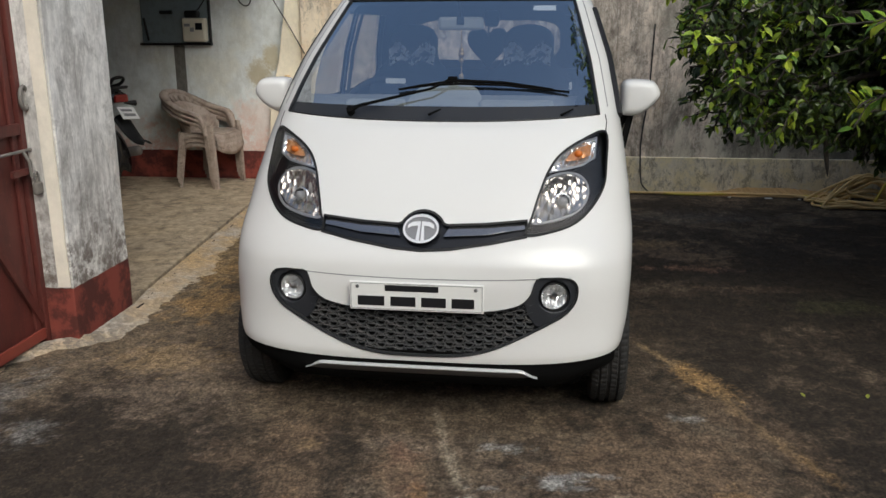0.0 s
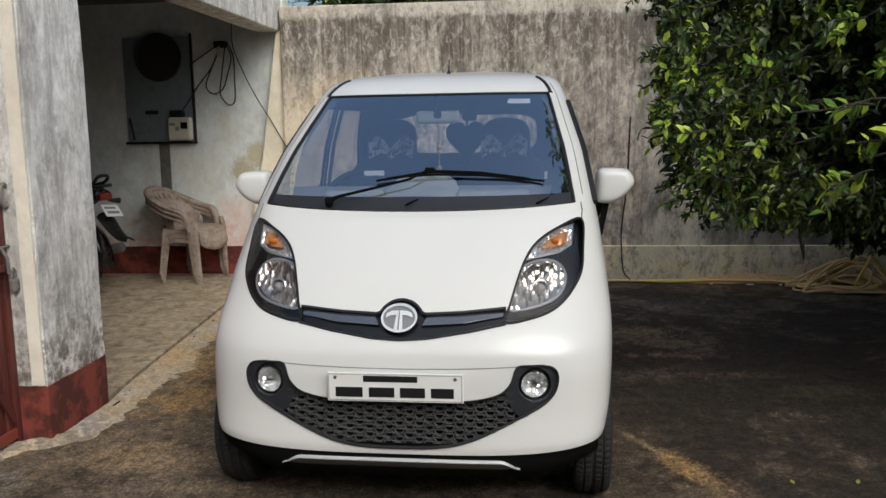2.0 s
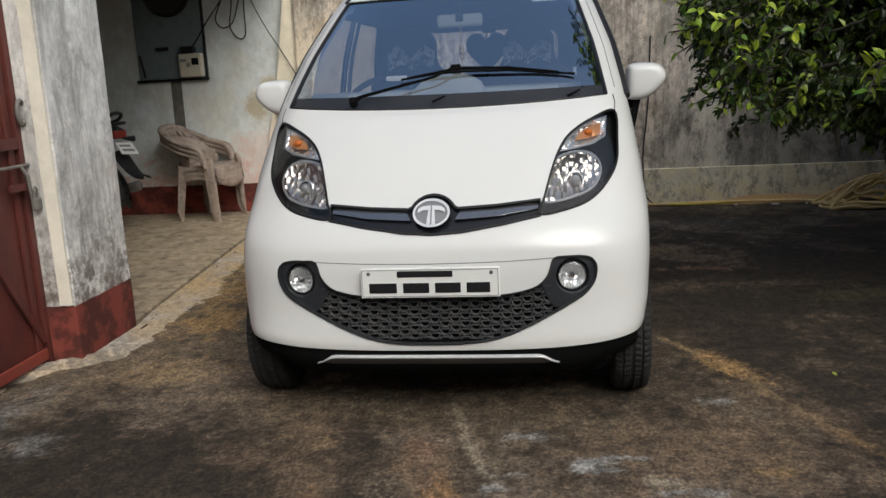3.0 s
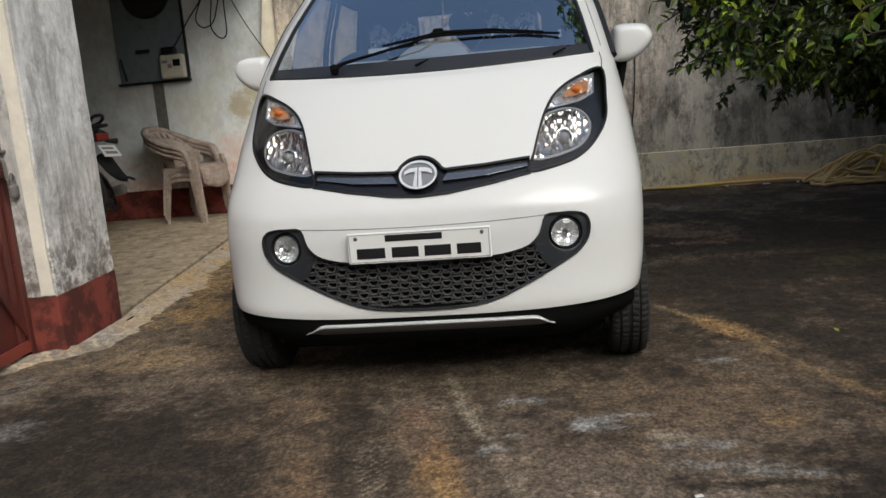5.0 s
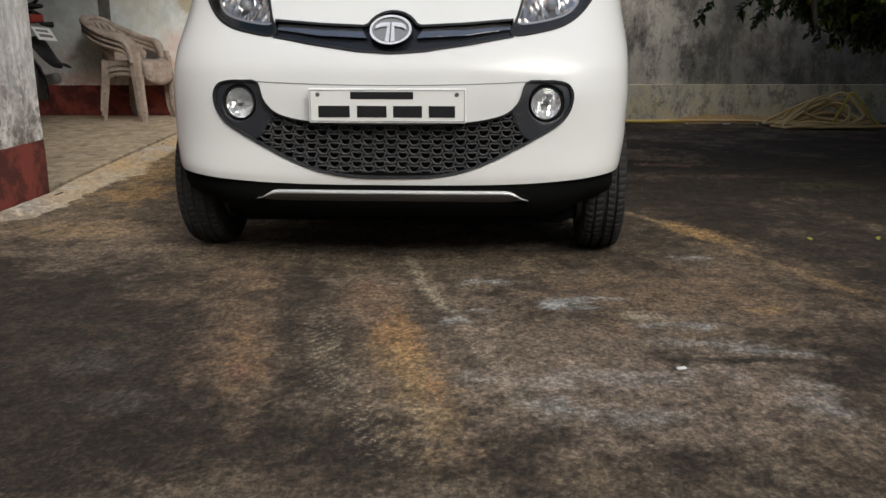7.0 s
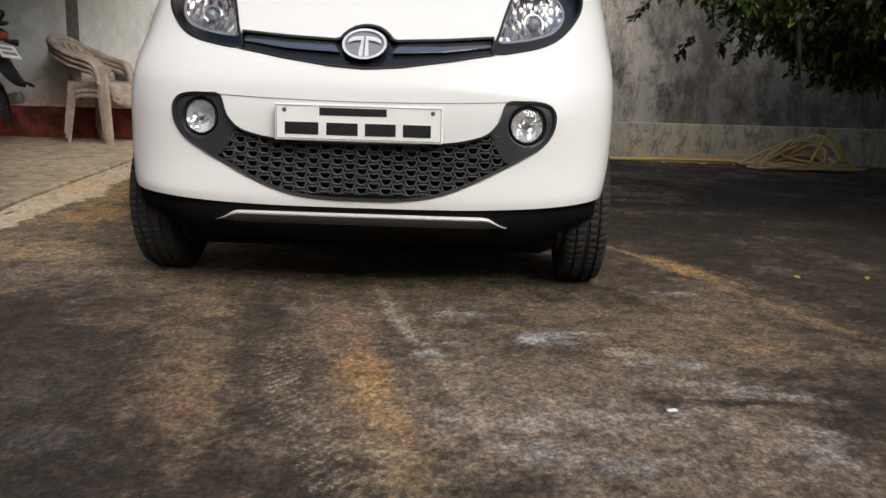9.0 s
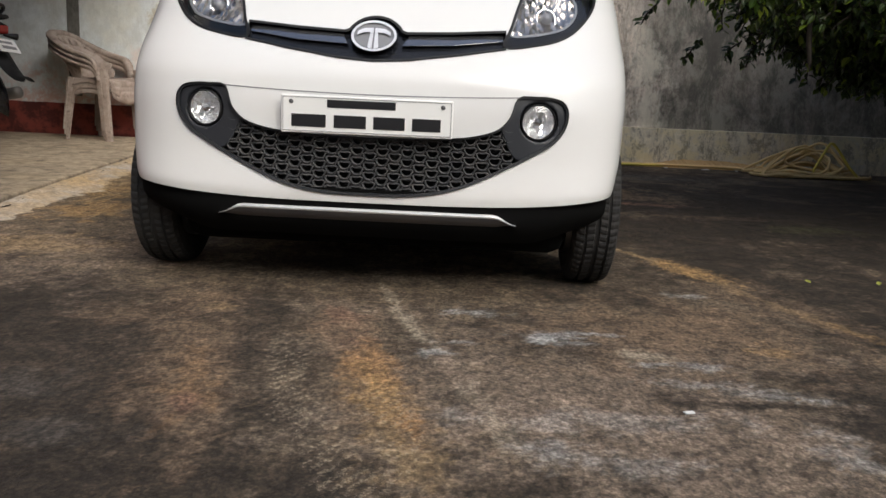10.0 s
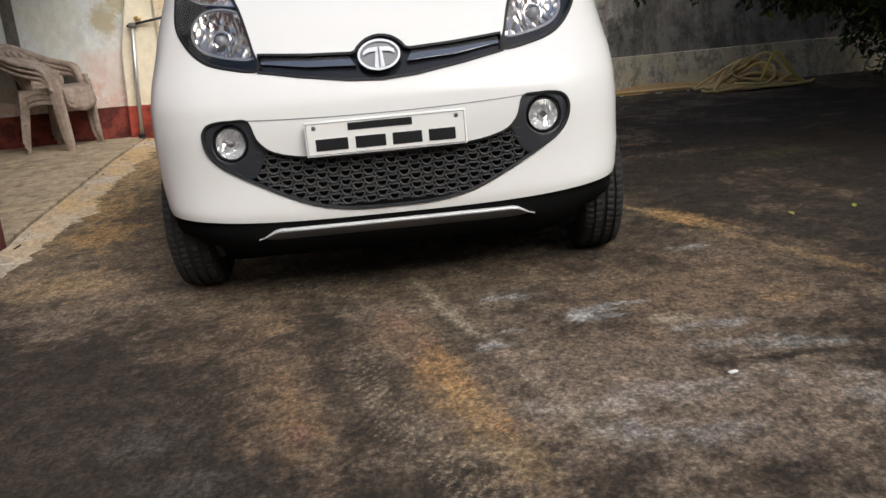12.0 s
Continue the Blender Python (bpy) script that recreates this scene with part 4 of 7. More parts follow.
def build_shell(gap=0.0, low=None):
    """The painted skin, with openings for glass, lamps and grilles; gap > 0 gives the cabin's inner lining."""
    bm = bmesh.new()
    rows = []
    levels = [z for z in LEVELS if low is None or z > low]
    for z in levels:
        half = outline(z)
        w = t_half(z)
        ring = []
        for i in range(-(len(half) - 1), len(half)):
            x, y = half[abs(i)]
            if gap:
                x *= (w - gap) / w
                y = min(max(y, t_front(z) + gap * 2.2), t_rear(z) - gap)
            drop = max(0.0, (0.42 - z) / 0.16)
            lift = 0.035 * drop * min(1.0, (abs(x) / 0.70) ** 3)
            sag = 0.022 * math.exp(-((z - 1.10) / 0.03) ** 2) * max(0.0, 1 - (x / 0.6) ** 2) if y < 0.9 else 0.0
            ring.append(bm.verts.new((math.copysign(x, i), y, z + lift - sag - (gap * 0.6 if z > 1.5 else 0))))
        rows.append(ring)
    nh = len(half) - 1
    for zi, (a, b) in enumerate(zip(rows, rows[1:])):
        z = 0.5 * (levels[zi] + levels[zi + 1])
        for j in range(len(a) - 1):
            c = min(abs(j - nh), abs(j + 1 - nh))
            if Z_COWL < z < Z_WS1 and c < C_EDGE:
                continue
            if 1.08 < z < 1.50 and (C_GLASS1[0] <= c < C_GLASS1[1] or C_GLASS2[0] <= c < C_GLASS2[1]):
                continue
            if 1.06 < z < 1.47 and c >= nh - 9:
                continue
            bm.faces.new((a[j], a[j + 1], b[j + 1], b[j]))
    top = rows[-1]
    m = len(top)
    for j in range(m // 2):
        if m - 2 - j > j + 1:
            bm.faces.new((top[j], top[j + 1], top[m - 2 - j], top[m - 1 - j]))
    if not gap:
        for yw in (WHEEL_Y + 0.045, WHEEL_Y + AXLE):
            ring = [(yw + 0.285 * math.cos(a), WHEEL_R + 0.01 + 0.285 * math.sin(a)) for a in np.linspace(0, 2 * math.pi, 41)[:-1]]
            cut_hole(bm, ring, lambda p: abs(p.x) > 0.5, 1, 2)
        for loop in (LAMP, mirrored(LAMP), OPENING, UPPER):
            cut_hole(bm, loop, lambda p: p.y < 0.8)
    else:
        bmesh.ops.delete(bm, geom=[f for f in bm.faces if f.calc_center_median().z < 1.06 and f.calc_center_median().y < 0.8], context="FACES")
    bmesh.ops.delete(bm, geom=[v for v in bm.verts if not v.link_faces], context="VERTS")
    bmesh.ops.remove_doubles(bm, verts=bm.verts[:], dist=0.0004)
    bmesh.ops.recalc_face_normals(bm, faces=bm.faces[:])
    return bm


def glass_sheet(z0, z1, c0, c1, inset=0.004, both=False):
    """The skin between two heights and two columns, as a pane."""
    bm = bmesh.new()
    zs = [z for z in LEVELS if z0 - 1e-6 <= z <= z1 + 1e-6]
    rows = []
    for z in zs:
        half = outline(z)
        idx = range(-c1, c1 + 1) if both else range(c0, c1 + 1)
        row = []
        for i in idx:
            x, y = half[abs(i)]
            sag = 0.022 * math.exp(-((z - 1.10) / 0.03) ** 2) * max(0.0, 1 - (x / 0.6) ** 2) if y < 0.9 else 0.0
            row.append(bm.verts.new((math.copysign(x, i) * (1 - inset), y + inset, z - sag)))
        rows.append(row)
    for a, b in zip(rows, rows[1:]):
        for j in range(len(a) - 1):
            bm.faces.new((a[j], a[j + 1], b[j + 1], b[j]))
    bmesh.ops.recalc_face_normals(bm, faces=bm.faces[:])
    return bm


def skin_strip(pts, r=0.006):
    """A rubber strip along 3D points."""
    return tube(pts, r, 6)


def column_line(c, z0, z1, sign, out=1.003):
    return [(sign * outline(z)[c][0] * out, outline(z)[c][1], z) for z in LEVELS if z0 - 1e-6 <= z <= z1 + 1e-6]


def build_tyre():
    """A tyre with grooves and slanted tread blocks, round the x axis."""
    bm = bmesh.new()
    n = 198
    prof = [(-0.05, 0.155), (-0.064, 0.175), (-0.069, 0.205), (-0.0665, 0.230), (-0.060, 0.243), (-0.048, 0.2485), (-0.038, 0.2505), (-0.036, 0.243), (-0.030, 0.243), (-0.028, 0.2512), (-0.018, 0.2517), (-0.008, 0.252), (-0.006, 0.244), (0.0, 0.2435), (0.006, 0.244), (0.008, 0.252), (0.018, 0.2517), (0.028, 0.2512), (0.030, 0.243), (0.036, 0.243), (0.038, 0.2505), (0.048, 0.2485), (0.060, 0.243), (0.0665, 0.230), (0.069, 0.205), (0.064, 0.175), (0.05, 0.155)]
    rings = []
    for k in range(n):
        row = []
        for x, r in prof:
            tread = r > 0.2445 or (abs(x) > 0.055 and r > 0.225)
            shift = 1 if abs(x) > 0.03 else 0
            cut = 0.0035 if tread and (k + shift) % 3 == 0 else 0.0
            a = 2 * math.pi * (k + 26 * abs(x) * (1 if abs(x) < 0.03 else -0.6)) / n
            row.append(bm.verts.new((x, (r - cut) * math.cos(a), (r - cut) * math.sin(a))))
        rings.append(row)
    for a, b in zip(rings, rings[1:] + rings[:1]):
        for j in range(len(prof) - 1):
            bm.faces.new((a[j], a[j + 1], b[j + 1], b[j]))
    bmesh.ops.recalc_face_normals(bm, faces=bm.faces[:])
    return bm


def build_rim(side):
    bm = lathe([(0.0, 0.02), (0.03, 0.02), (0.05, 0.03), (0.09, 0.025), (0.125, 0.012), (0.135, 0.03), (0.158, 0.035), (0.16, 0.0), (0.16, -0.09)], Matrix.Rotation(radians(-90 * side), 4, "Z"), 40)
    return bm


def seat_shape(w0, w1, wh, h0, h1, h2, thick, lean):
    """A seat back with a built-in head rest, standing on its base."""
    bm = bmesh.new()
    prof = [(-w0, 0), (-w0 * 1.02, h0 * 0.5), (-w1, h0), (-w1 * 0.82, h0 + 0.05), (-wh, h1), (-wh * 1.02, h2 - 0.06), (-wh * 0.7, h2 - 0.012), (0, h2)]
    loop = prof + [(-x, z) for x, z in prof[-2::-1]]
    f = bm.faces.new([bm.verts.new((x, 0, z)) for x, z in loop])
    ex = bmesh.ops.extrude_face_region(bm, geom=[f])
    for v in ex["geom"]:
        if isinstance(v, bmesh.types.BMVert):
            v.co.y += thick
    for v in bm.verts:
        v.co.y += v.co.z * lean
    bmesh.ops.recalc_face_normals(bm, faces=bm.faces[:])
    return bm


car = thing("car", pose(CAR_X, CAR_Y, 0, 0, 0, CAR_TURN), "white compact hatchback parked on the stained concrete yard", "car")
body = part("body", build_shell(), M_WHITE, car, "glossy white painted body", smooth=True)
lining = part("cabin_lining", build_shell(0.035, 0.9), M_CABIN, car, "dark blue-grey cabin lining", smooth=True)
part("underbody", box(-0.59, 0.59, 0.20, 2.85, 0.115, 0.30), M_VOID, car, "black underbody", bevel=0.05)

# panel joints round the bonnet and bumper
for sx in (-1, 1):
    part("bonnet_gap", rim([(sx * x, z) for x, z in [(0.641, 1.043), (0.645, 1.07), (0.640, 1.098)]], 0.004, 0.0008, closed=False), M_BLACK, body)
part("bumper_gap", rim([(x, 0.589 - 0.010 * (1 - (x / 0.41) ** 2)) for x in np.linspace(-0.41, 0.41, 25)], 0.003, 0.0010, closed=False), M_GREY, body)

# black valance below the bumper, and the silver garnish
bm = bmesh.new()
rows = []
for k in range(6):
    row = []
    for x in np.linspace(-0.69, 0.69, 61):
        e = max(0.0, (abs(x) - 0.44) / 0.25)
        top, low = 0.32, 0.172 + 0.055 * e * e * (3 - 2 * e)
        z = top + (low - top) * k / 5
        pull = 0.008 + 0.07 * max(0.0, (k - 2) / 3) ** 2
        row.append(bm.verts.new((x, front_y(abs(x), 0.29) + pull + 0.02 * e, z)))
    rows.append(row)
for a, b in zip(rows, rows[1:]):
    for j in range(60):
        bm.faces.new((a[j], b[j], b[j + 1], a[j + 1]))
valance = part("valance", bm, M_VOID, car, "matt black lower bumper valance", smooth=True)
bm = bmesh.new()
rows = []
low, lowbm = [], bmesh.new()
for x in np.linspace(-0.418, 0.418, 49):
    e = min(1.0, (0.418 - abs(x)) / 0.065)
    e = e * e * (3 - 2 * e)
    top, bot = 0.236 + 0.030 * e, 0.234 - 0.005 * e
    y = front_y(x, 0.30) + 0.005
    mid = top - 0.011 * e - 0.001
    rows.append([bm.verts.new((x, y + dy, z)) for dy, z in ((0.02, top), (-0.006, top - 0.002), (-0.012, top - 0.007 * e), (-0.006, mid))])
    low.append([lowbm.verts.new((x, y + dy, z)) for dy, z in ((-0.0055, mid - 0.0005), (0.012, bot), (0.03, bot - 0.002))])
for a, b in zip(rows, rows[1:]):
    for k in range(3):
        bm.faces.new((a[k], b[k], b[k + 1], a[k + 1]))
for a, b in zip(low, low[1:]):
    for k in range(2):
        lowbm.faces.new((a[k], b[k], b[k + 1], a[k + 1]))
bmesh.ops.recalc_face_normals(lowbm, faces=lowbm.faces[:])
bmesh.ops.recalc_face_normals(bm, faces=bm.faces[:])
garnish = part("skid_garnish", bm, M_SILVER, car, "silver painted skid garnish", smooth=True)
# the garnish's lower face takes a darker grey as painted shade
part("garnish_underside", lowbm, M_GREYPAINT, garnish, "underside of the silver garnish, its shade painted as dark grey", smooth=True)

# upper grille with its emblem
upper = part("upper_grille", patch(UPPER, 0.018, -0.022), M_GLOSS, car, "gloss black upper grille bar", smooth=False)
part("grille_trim", rim([(x, z) for x, z in UPPER], 0.007, 0.003), M_BLACK, upper)
for sx in (-1, 1):
    part("grille_blade", patch([(sx * x, z) for x, z in [(0.358, 0.763), (0.22, 0.751), (0.095, 0.745), (0.076, 0.716), (0.22, 0.723), (0.358, 0.741)]][::-sx], 0.010, 0.012, 0.03, lambda x, z: -0.30 * (0.76 - z) + 0.004), M_BLADE, upper, "satin grey grille blade", bevel=0.003)
EMB = (-0.004, 0.741)


def oval(rx, rz, n=48, c=EMB):
    return [(c[0] + rx * math.cos(2 * math.pi * k / n), c[1] + rz * math.sin(2 * math.pi * k / n)) for k in range(n)]


emblem = part("emblem_mount", patch(oval(0.067, 0.046), -0.004, 0.02), M_GLOSS, upper, "gloss black oval emblem mount", smooth=False)
emblem = part("emblem", rim(oval(0.060, 0.040), 0.0065, 0.010, back=-0.004), M_EMBLEM, upper, "chrome oval emblem ring")
bm = bmesh.new()
for s in (-1, 1):
    arm = [(s * 0.003, -0.036), (s * 0.015, -0.034), (s * 0.010, 0.010), (s * 0.030, 0.008), (s * 0.047, 0.001), (s * 0.045, 0.012), (s * 0.030, 0.020), (s * 0.0025, 0.022)]
    pts = [(EMB[0] + x, EMB[1] + z) for x, z in arm]
    f = bm.faces.new([bm.verts.new((x, front_y(x, z) - 0.016, z)) for x, z in pts])
    r = bmesh.ops.extrude_face_region(bm, geom=[f])
    for v in r["geom"]:
        if isinstance(v, bmesh.types.BMVert):
            v.co.y += 0.010
bmesh.ops.recalc_face_normals(bm, faces=bm.faces[:])
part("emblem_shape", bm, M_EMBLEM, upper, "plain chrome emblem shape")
part("emblem_field", patch(oval(0.058, 0.035), -0.007, 0.004), M_GREY, upper, "grey emblem field")

# lower opening: fog lamp pods, grille mesh
grille = part("lower_grille", patch(OPENING, 0.05, -0.056), M_BLACK, car, "black plastic lower grille surround", smooth=False)
part("grille_lip", rim(OPENING, 0.013, 0.002, back=0.003), M_SURROUND, grille)
bm = bmesh.new()
CELL_W, CELL_H = 0.035, 0.027
BOWL_CELL = [(-0.0155, 0.0066), (-0.0085, 0.0090), (0.0, 0.0072), (0.0085, 0.0090), (0.0155, 0.0066), (0.0125, -0.0015), (0.0070, -0.0075), (0.0, -0.0088), (-0.0070, -0.0075), (-0.0125, -0.0015)]
TILE_EDGE = [(-0.66, 0.25), (-0.33, 0.5), (0.0, 0.5), (0.33, 0.5), (0.66, 0.25), (0.5, 0.0), (0.33, -0.5), (0.0, -0.5), (-0.33, -0.5), (-0.5, 0.0)]


def scallop(cx, cz):
    """One tile of the grille: a raised lip round a bowl-shaped hole."""
    rings = []
    for loop, deep in (([(u * CELL_W, v * CELL_H) for u, v in TILE_EDGE], 0.016), ([(x * 1.14, z * 1.20 + 0.0004) for x, z in BOWL_CELL], 0.009), (BOWL_CELL, 0.010), ([(x * 0.93, z * 0.9) for x, z in BOWL_CELL], 0.030)):
        rings.append([bm.verts.new((cx + x, front_y(cx + x, cz + z) + deep + 0.10 * (z + 0.0135), cz + z)) for x, z in loop])
    for a, b in zip(rings, rings[1:]):
        for k in range(10):
            bm.faces.new((a[k], a[(k + 1) % 10], b[(k + 1) % 10], b[k]))


for c in range(-12, 13):
    for r in range(-1, 8):
        x, z = c * CELL_W, 0.490 - r * CELL_H - (CELL_H / 2 if c % 2 else 0)
        if abs(x) < 0.41 and any(inside(x + sx * 0.016, z + sz * 0.012, OPENING) for sx in (-1, 1) for sz in (-1, 1)):
            scallop(x, z)
bmesh.ops.recalc_face_normals(bm, faces=bm.faces[:])
part("grille_mesh", bm, M_MESH, grille, "dusty black scalloped grille mesh")
POD = [(0.40, 0.582), (0.455, 0.589), (0.497, 0.588), (0.53, 0.577), (0.545, 0.55), (0.537, 0.507), (0.507, 0.468), (0.46, 0.438), (0.418, 0.415), (0.39, 0.44), (0.375, 0.475), (0.362, 0.502), (0.385, 0.535)]
for sx in (-1, 1):
    loop = smooth_loop([(sx * x, z) for x, z in POD][::sx], 3)
    fx, fz, fr = sx * 0.467, 0.524, 0.047

    def dish(x, z, fx=fx, fz=fz, fr=fr):
        q = math.hypot(x - fx, z - fz)
        return 0.0 if q > fr * 1.15 else 0.06 * (1 - (q / (fr * 1.15)) ** 8)

    pod = part("fog_lamp_pod", patch(loop, 0.010, 0.03, 0.008, dish), M_POD, car, "dark grey plastic fog lamp surround", smooth=True)
    fy = front_y(fx, fz) + 0.012
    pm = pose(fx, fy, fz, 0, 0, sx * 9)
    fog = part("fog_lamp", lathe([(fr * 1.06, 0.03), (fr * 1.06, -0.002), (fr, -0.004), (fr * 0.97, 0.004)], pm, 40), M_BLACK, car, "round clear fog lamp", smooth=True)
    part("reflector", lathe([(fr * 0.97, 0.004), (fr * 0.8, 0.016), (fr * 0.5, 0.028), (fr * 0.2, 0.034), (0.0001, 0.035)], pm, 14), M_FOGCHROME, fog, "faceted chrome reflector")
    part("bulb_shield", lathe([(0.0001, 0.004), (0.011, 0.006), (0.012, 0.012), (0.007, 0.03)], pm, 12), M_CHROME, fog)
    lens = part("lens", lathe([(fr, -0.003), (fr * 0.7, -0.009), (fr * 0.3, -0.012), (0.0001, -0.012)], pm, 32), M_LENS, fog, smooth=True)
    lens.visible_shadow = False

# head lamps: black housing, two chrome bowls, clear cover
IND = [(0.525 + (x - 0.525) * 1.13, 0.966 + (z - 0.966) * 1.13) for x, z in [(0.598, 1.016), (0.55, 1.004), (0.505, 0.985), (0.47, 0.955), (0.447, 0.922), (0.50, 0.930), (0.55, 0.938), (0.590, 0.957)]]
BOWL = [(0.382, 0.748), (0.392, 0.79), (0.408, 0.846), (0.428, 0.886), (0.462, 0.902), (0.512, 0.908), (0.562, 0.896), (0.592, 0.860), (0.588, 0.818), (0.556, 0.782), (0.505, 0.763), (0.44, 0.750)]
BOWL = [(0.382 + (x - 0.382) * 0.92, 0.748 + 0.012 + (z - 0.748) * 0.95) for x, z in BOWL]
for sx in (-1, 1):
    loop = [(sx * x, z) for x, z in LAMP][::sx]
    lamp = part("head_lamp", patch(loop, 0.055, -0.060, 0.03), M_HOUSING, car, "black lamp housing with clear cover", smooth=False)
    part("lamp_seal", rim(loop, 0.008, 0.002), M_BLACK, lamp)
    cx, cz = sx * 0.497, 0.826

    def bowl(x, z, cx=cx, cz=cz):
        q = min(1.0, math.hypot((x - cx) / 0.098, (z - cz) / 0.08))
        return 0.045 * (1 - q * q)

    refl = part("reflector", patch(smooth_loop([(sx * x, z) for x, z in BOWL][::sx], 3), 0.012, 0.0, 0.016, bowl), M_REFLECT, lamp, "chrome main reflector bowl")
    part("reflector_rim", rim(smooth_loop([(sx * x, z) for x, z in BOWL][::sx], 3), 0.006, 0.003, back=0.012), M_GREY, lamp)
    by = front_y(cx, cz)
    bmx = pose(cx, by, cz, -14, 0, sx * 16)
    part("bulb_cap", lathe([(0.0001, 0.022), (0.014, 0.024), (0.017, 0.032), (0.017, 0.05)], bmx, 16), M_GREY, lamp, "grey bulb cap", smooth=True)
    part("bulb_ring", lathe([(0.026, 0.045), (0.030, 0.036), (0.034, 0.045)], bmx, 24), M_CHROME, lamp, smooth=True)
    ix, iz = sx * 0.530, 0.965

    def cup(x, z, ix=ix, iz=iz):
        q = min(1.0, math.hypot((x - ix) / 0.08, (z - iz) / 0.045))
        return 0.035 * (1 - q * q)

    part("indicator_reflector", patch([(sx * x, z) for x, z in IND][::sx], 0.012, 0.02, 0.014, cup), M_FOGCHROME, lamp, "chrome indicator reflector")
    part("indicator_rim", rim([(sx * x, z) for x, z in IND], 0.005, 0.004, back=0.012), M_STEEL, lamp)
    iy = front_y(ix, iz)
    bm = bmesh.new()
    bmesh.ops.create_uvsphere(bm, u_segments=14, v_segments=8, radius=0.017, matrix=pose(ix + sx * 0.008, iy + 0.012, iz + 0.008) @ Matrix.Diagonal((0.9, 0.8, 0.7, 1)))
    part("indicator_bulb", bm, M_AMBER, lamp, "amber indicator bulb", smooth=True)
    # orange reflection on the reflector, put in as an amber patch
    part("indicator_reflection", patch([(sx * x, z) for x, z in [(0.586, 1.001), (0.545, 0.993), (0.508, 0.973), (0.492, 0.951), (0.535, 0.951), (0.583, 0.965)]][::sx], 0.009, 0.012, 0.010), M_AMBER2, lamp, "rippled amber patch painted as the bulb's reflection")
    cover = part("cover", patch(loop, -0.001, 0.0, 0.025), M_LENS, lamp, "clear lamp cover", smooth=True)
    cover.visible_shadow = False

# glass
ws = part("windscreen", glass_sheet(Z_WS0, Z_WS1, 0, C_EDGE, 0.004, True), M_GLASS, car, "tinted glass windscreen", smooth=True)
ws.visible_shadow = False
cowl = part("cowl", glass_sheet(Z_COWL, Z_WS0, 0, C_EDGE, 0.006, True), M_POD, car, "black plastic cowl panel", smooth=True)
part("bonnet_seal", tube([(v[0] * (1 if s > 0 else -1), v[1] - 0.002, v[2] - 0.022 * max(0.0, 1 - (v[0] / 0.6) ** 2)) for s, v in [(1 if k >= 0 else -1, (abs(outline(Z_COWL)[abs(k)][0]), outline(Z_COWL)[abs(k)][1], Z_COWL)) for k in range(-C_EDGE, C_EDGE + 1)]], 0.004, 6), M_BLACK, cowl)
for sx in (-1, 1):
    part("frit", patch([(sx * x, z) for x, z in [(0.600, 1.125), (0.520, 1.128), (0.558, 1.19), (0.574, 1.25), (0.578, 1.36), (0.588, 1.30)]][::sx], 0.009, 0.0), M_HOUSING, ws, "black ceramic corner band")
    part("pillar_seal", skin_strip(column_line(C_EDGE, Z_COWL, Z_WS1, sx, 0.998), 0.007), M_BLACK, ws)
    for a, b in (C_GLASS1, C_GLASS2):
        bm = glass_sheet(1.08, 1.50, a, b, 0.006)
        if sx < 0:
            for v in bm.verts:
                v.co.x = -v.co.x
        pane = part("side_window", bm, M_BACKLIGHT, car, "tinted side glass", smooth=True)
        pane.visible_shadow = False
        zs = [z for z in LEVELS if 1.08 <= z <= 1.50]
        for c in (a, b):
            part("window_seal", skin_strip(column_line(c, zs[0], zs[-1], sx, 1.004 if sx > 0 else 0.998), 0.016 if sx > 0 else 0.006), M_BLACK, pane)
        for z in (zs[0], zs[-1]):
            o = outline(z)
            part("window_seal", skin_strip([(sx * o[c][0] * 0.996, o[c][1], z) for c in range(a, b + 1)], 0.007), M_BLACK, pane)
part("roof_seal", tube([(math.copysign(outline(Z_WS1)[abs(k)][0], k), outline(Z_WS1)[abs(k)][1], Z_WS1) for k in range(-C_EDGE, C_EDGE + 1)], 0.005, 6), M_BLACK, ws)
nh = len(outline(1.2)) - 1
zs = [z for z in LEVELS if 1.06 <= z <= 1.47]
bm = bmesh.new()
rows = [[bm.verts.new((math.copysign(outline(z)[nh - abs(k)][0], k), outline(z)[nh - abs(k)][1] - 0.006, z)) for k in range(-9, 10)] for z in zs]
for a, b in zip(rows, rows[1:]):
    for j in range(18):
        bm.faces.new((a[j], b[j], b[j + 1], a[j + 1]))
rear = part("rear_window", bm, M_BACKLIGHT, car, "tinted rear glass", smooth=True)
rear.visible_shadow = False
bm = bmesh.new()
ang = [2 * math.pi * k / 48 for k in range(48)]
sq = lambda a, p: math.copysign(abs(a) ** p, a)
hole = [(0.455 * sq(math.cos(a), 0.42), 1.345 + 0.125 * sq(math.sin(a), 0.5)) for a in ang]
outer = [(0.60 * sq(math.cos(a), 0.2), 1.33 + 0.225 * sq(math.sin(a), 0.2)) for a in ang]
rows = [[bm.verts.new((x, 2.80 - (z - 1.2) * 0.45 + dy, z)) for x, z in lp] for lp, dy in ((outer, -0.03), (hole, -0.03), (hole, 0.0))]
for a, b in zip(rows, rows[1:]):
    for k in range(48):
        bm.faces.new((a[k], a[(k + 1) % 48], b[(k + 1) % 48], b[k]))
bmesh.ops.recalc_face_normals(bm, faces=bm.faces[:])
part("hatch_trim", bm, M_CABIN, car, "dark hatch trim round the rear glass")
for sx in (-1, 1):
    part("roof_channel", skin_strip(column_line(C_EDGE + 1, Z_WS1, 1.63, sx, 0.999), 0.009), M_BLACK, body)
    part("pillar_groove", skin_strip(column_line(C_EDGE + 3, 1.12, 1.60, sx, 0.9985), 0.0025), M_GREY, body)

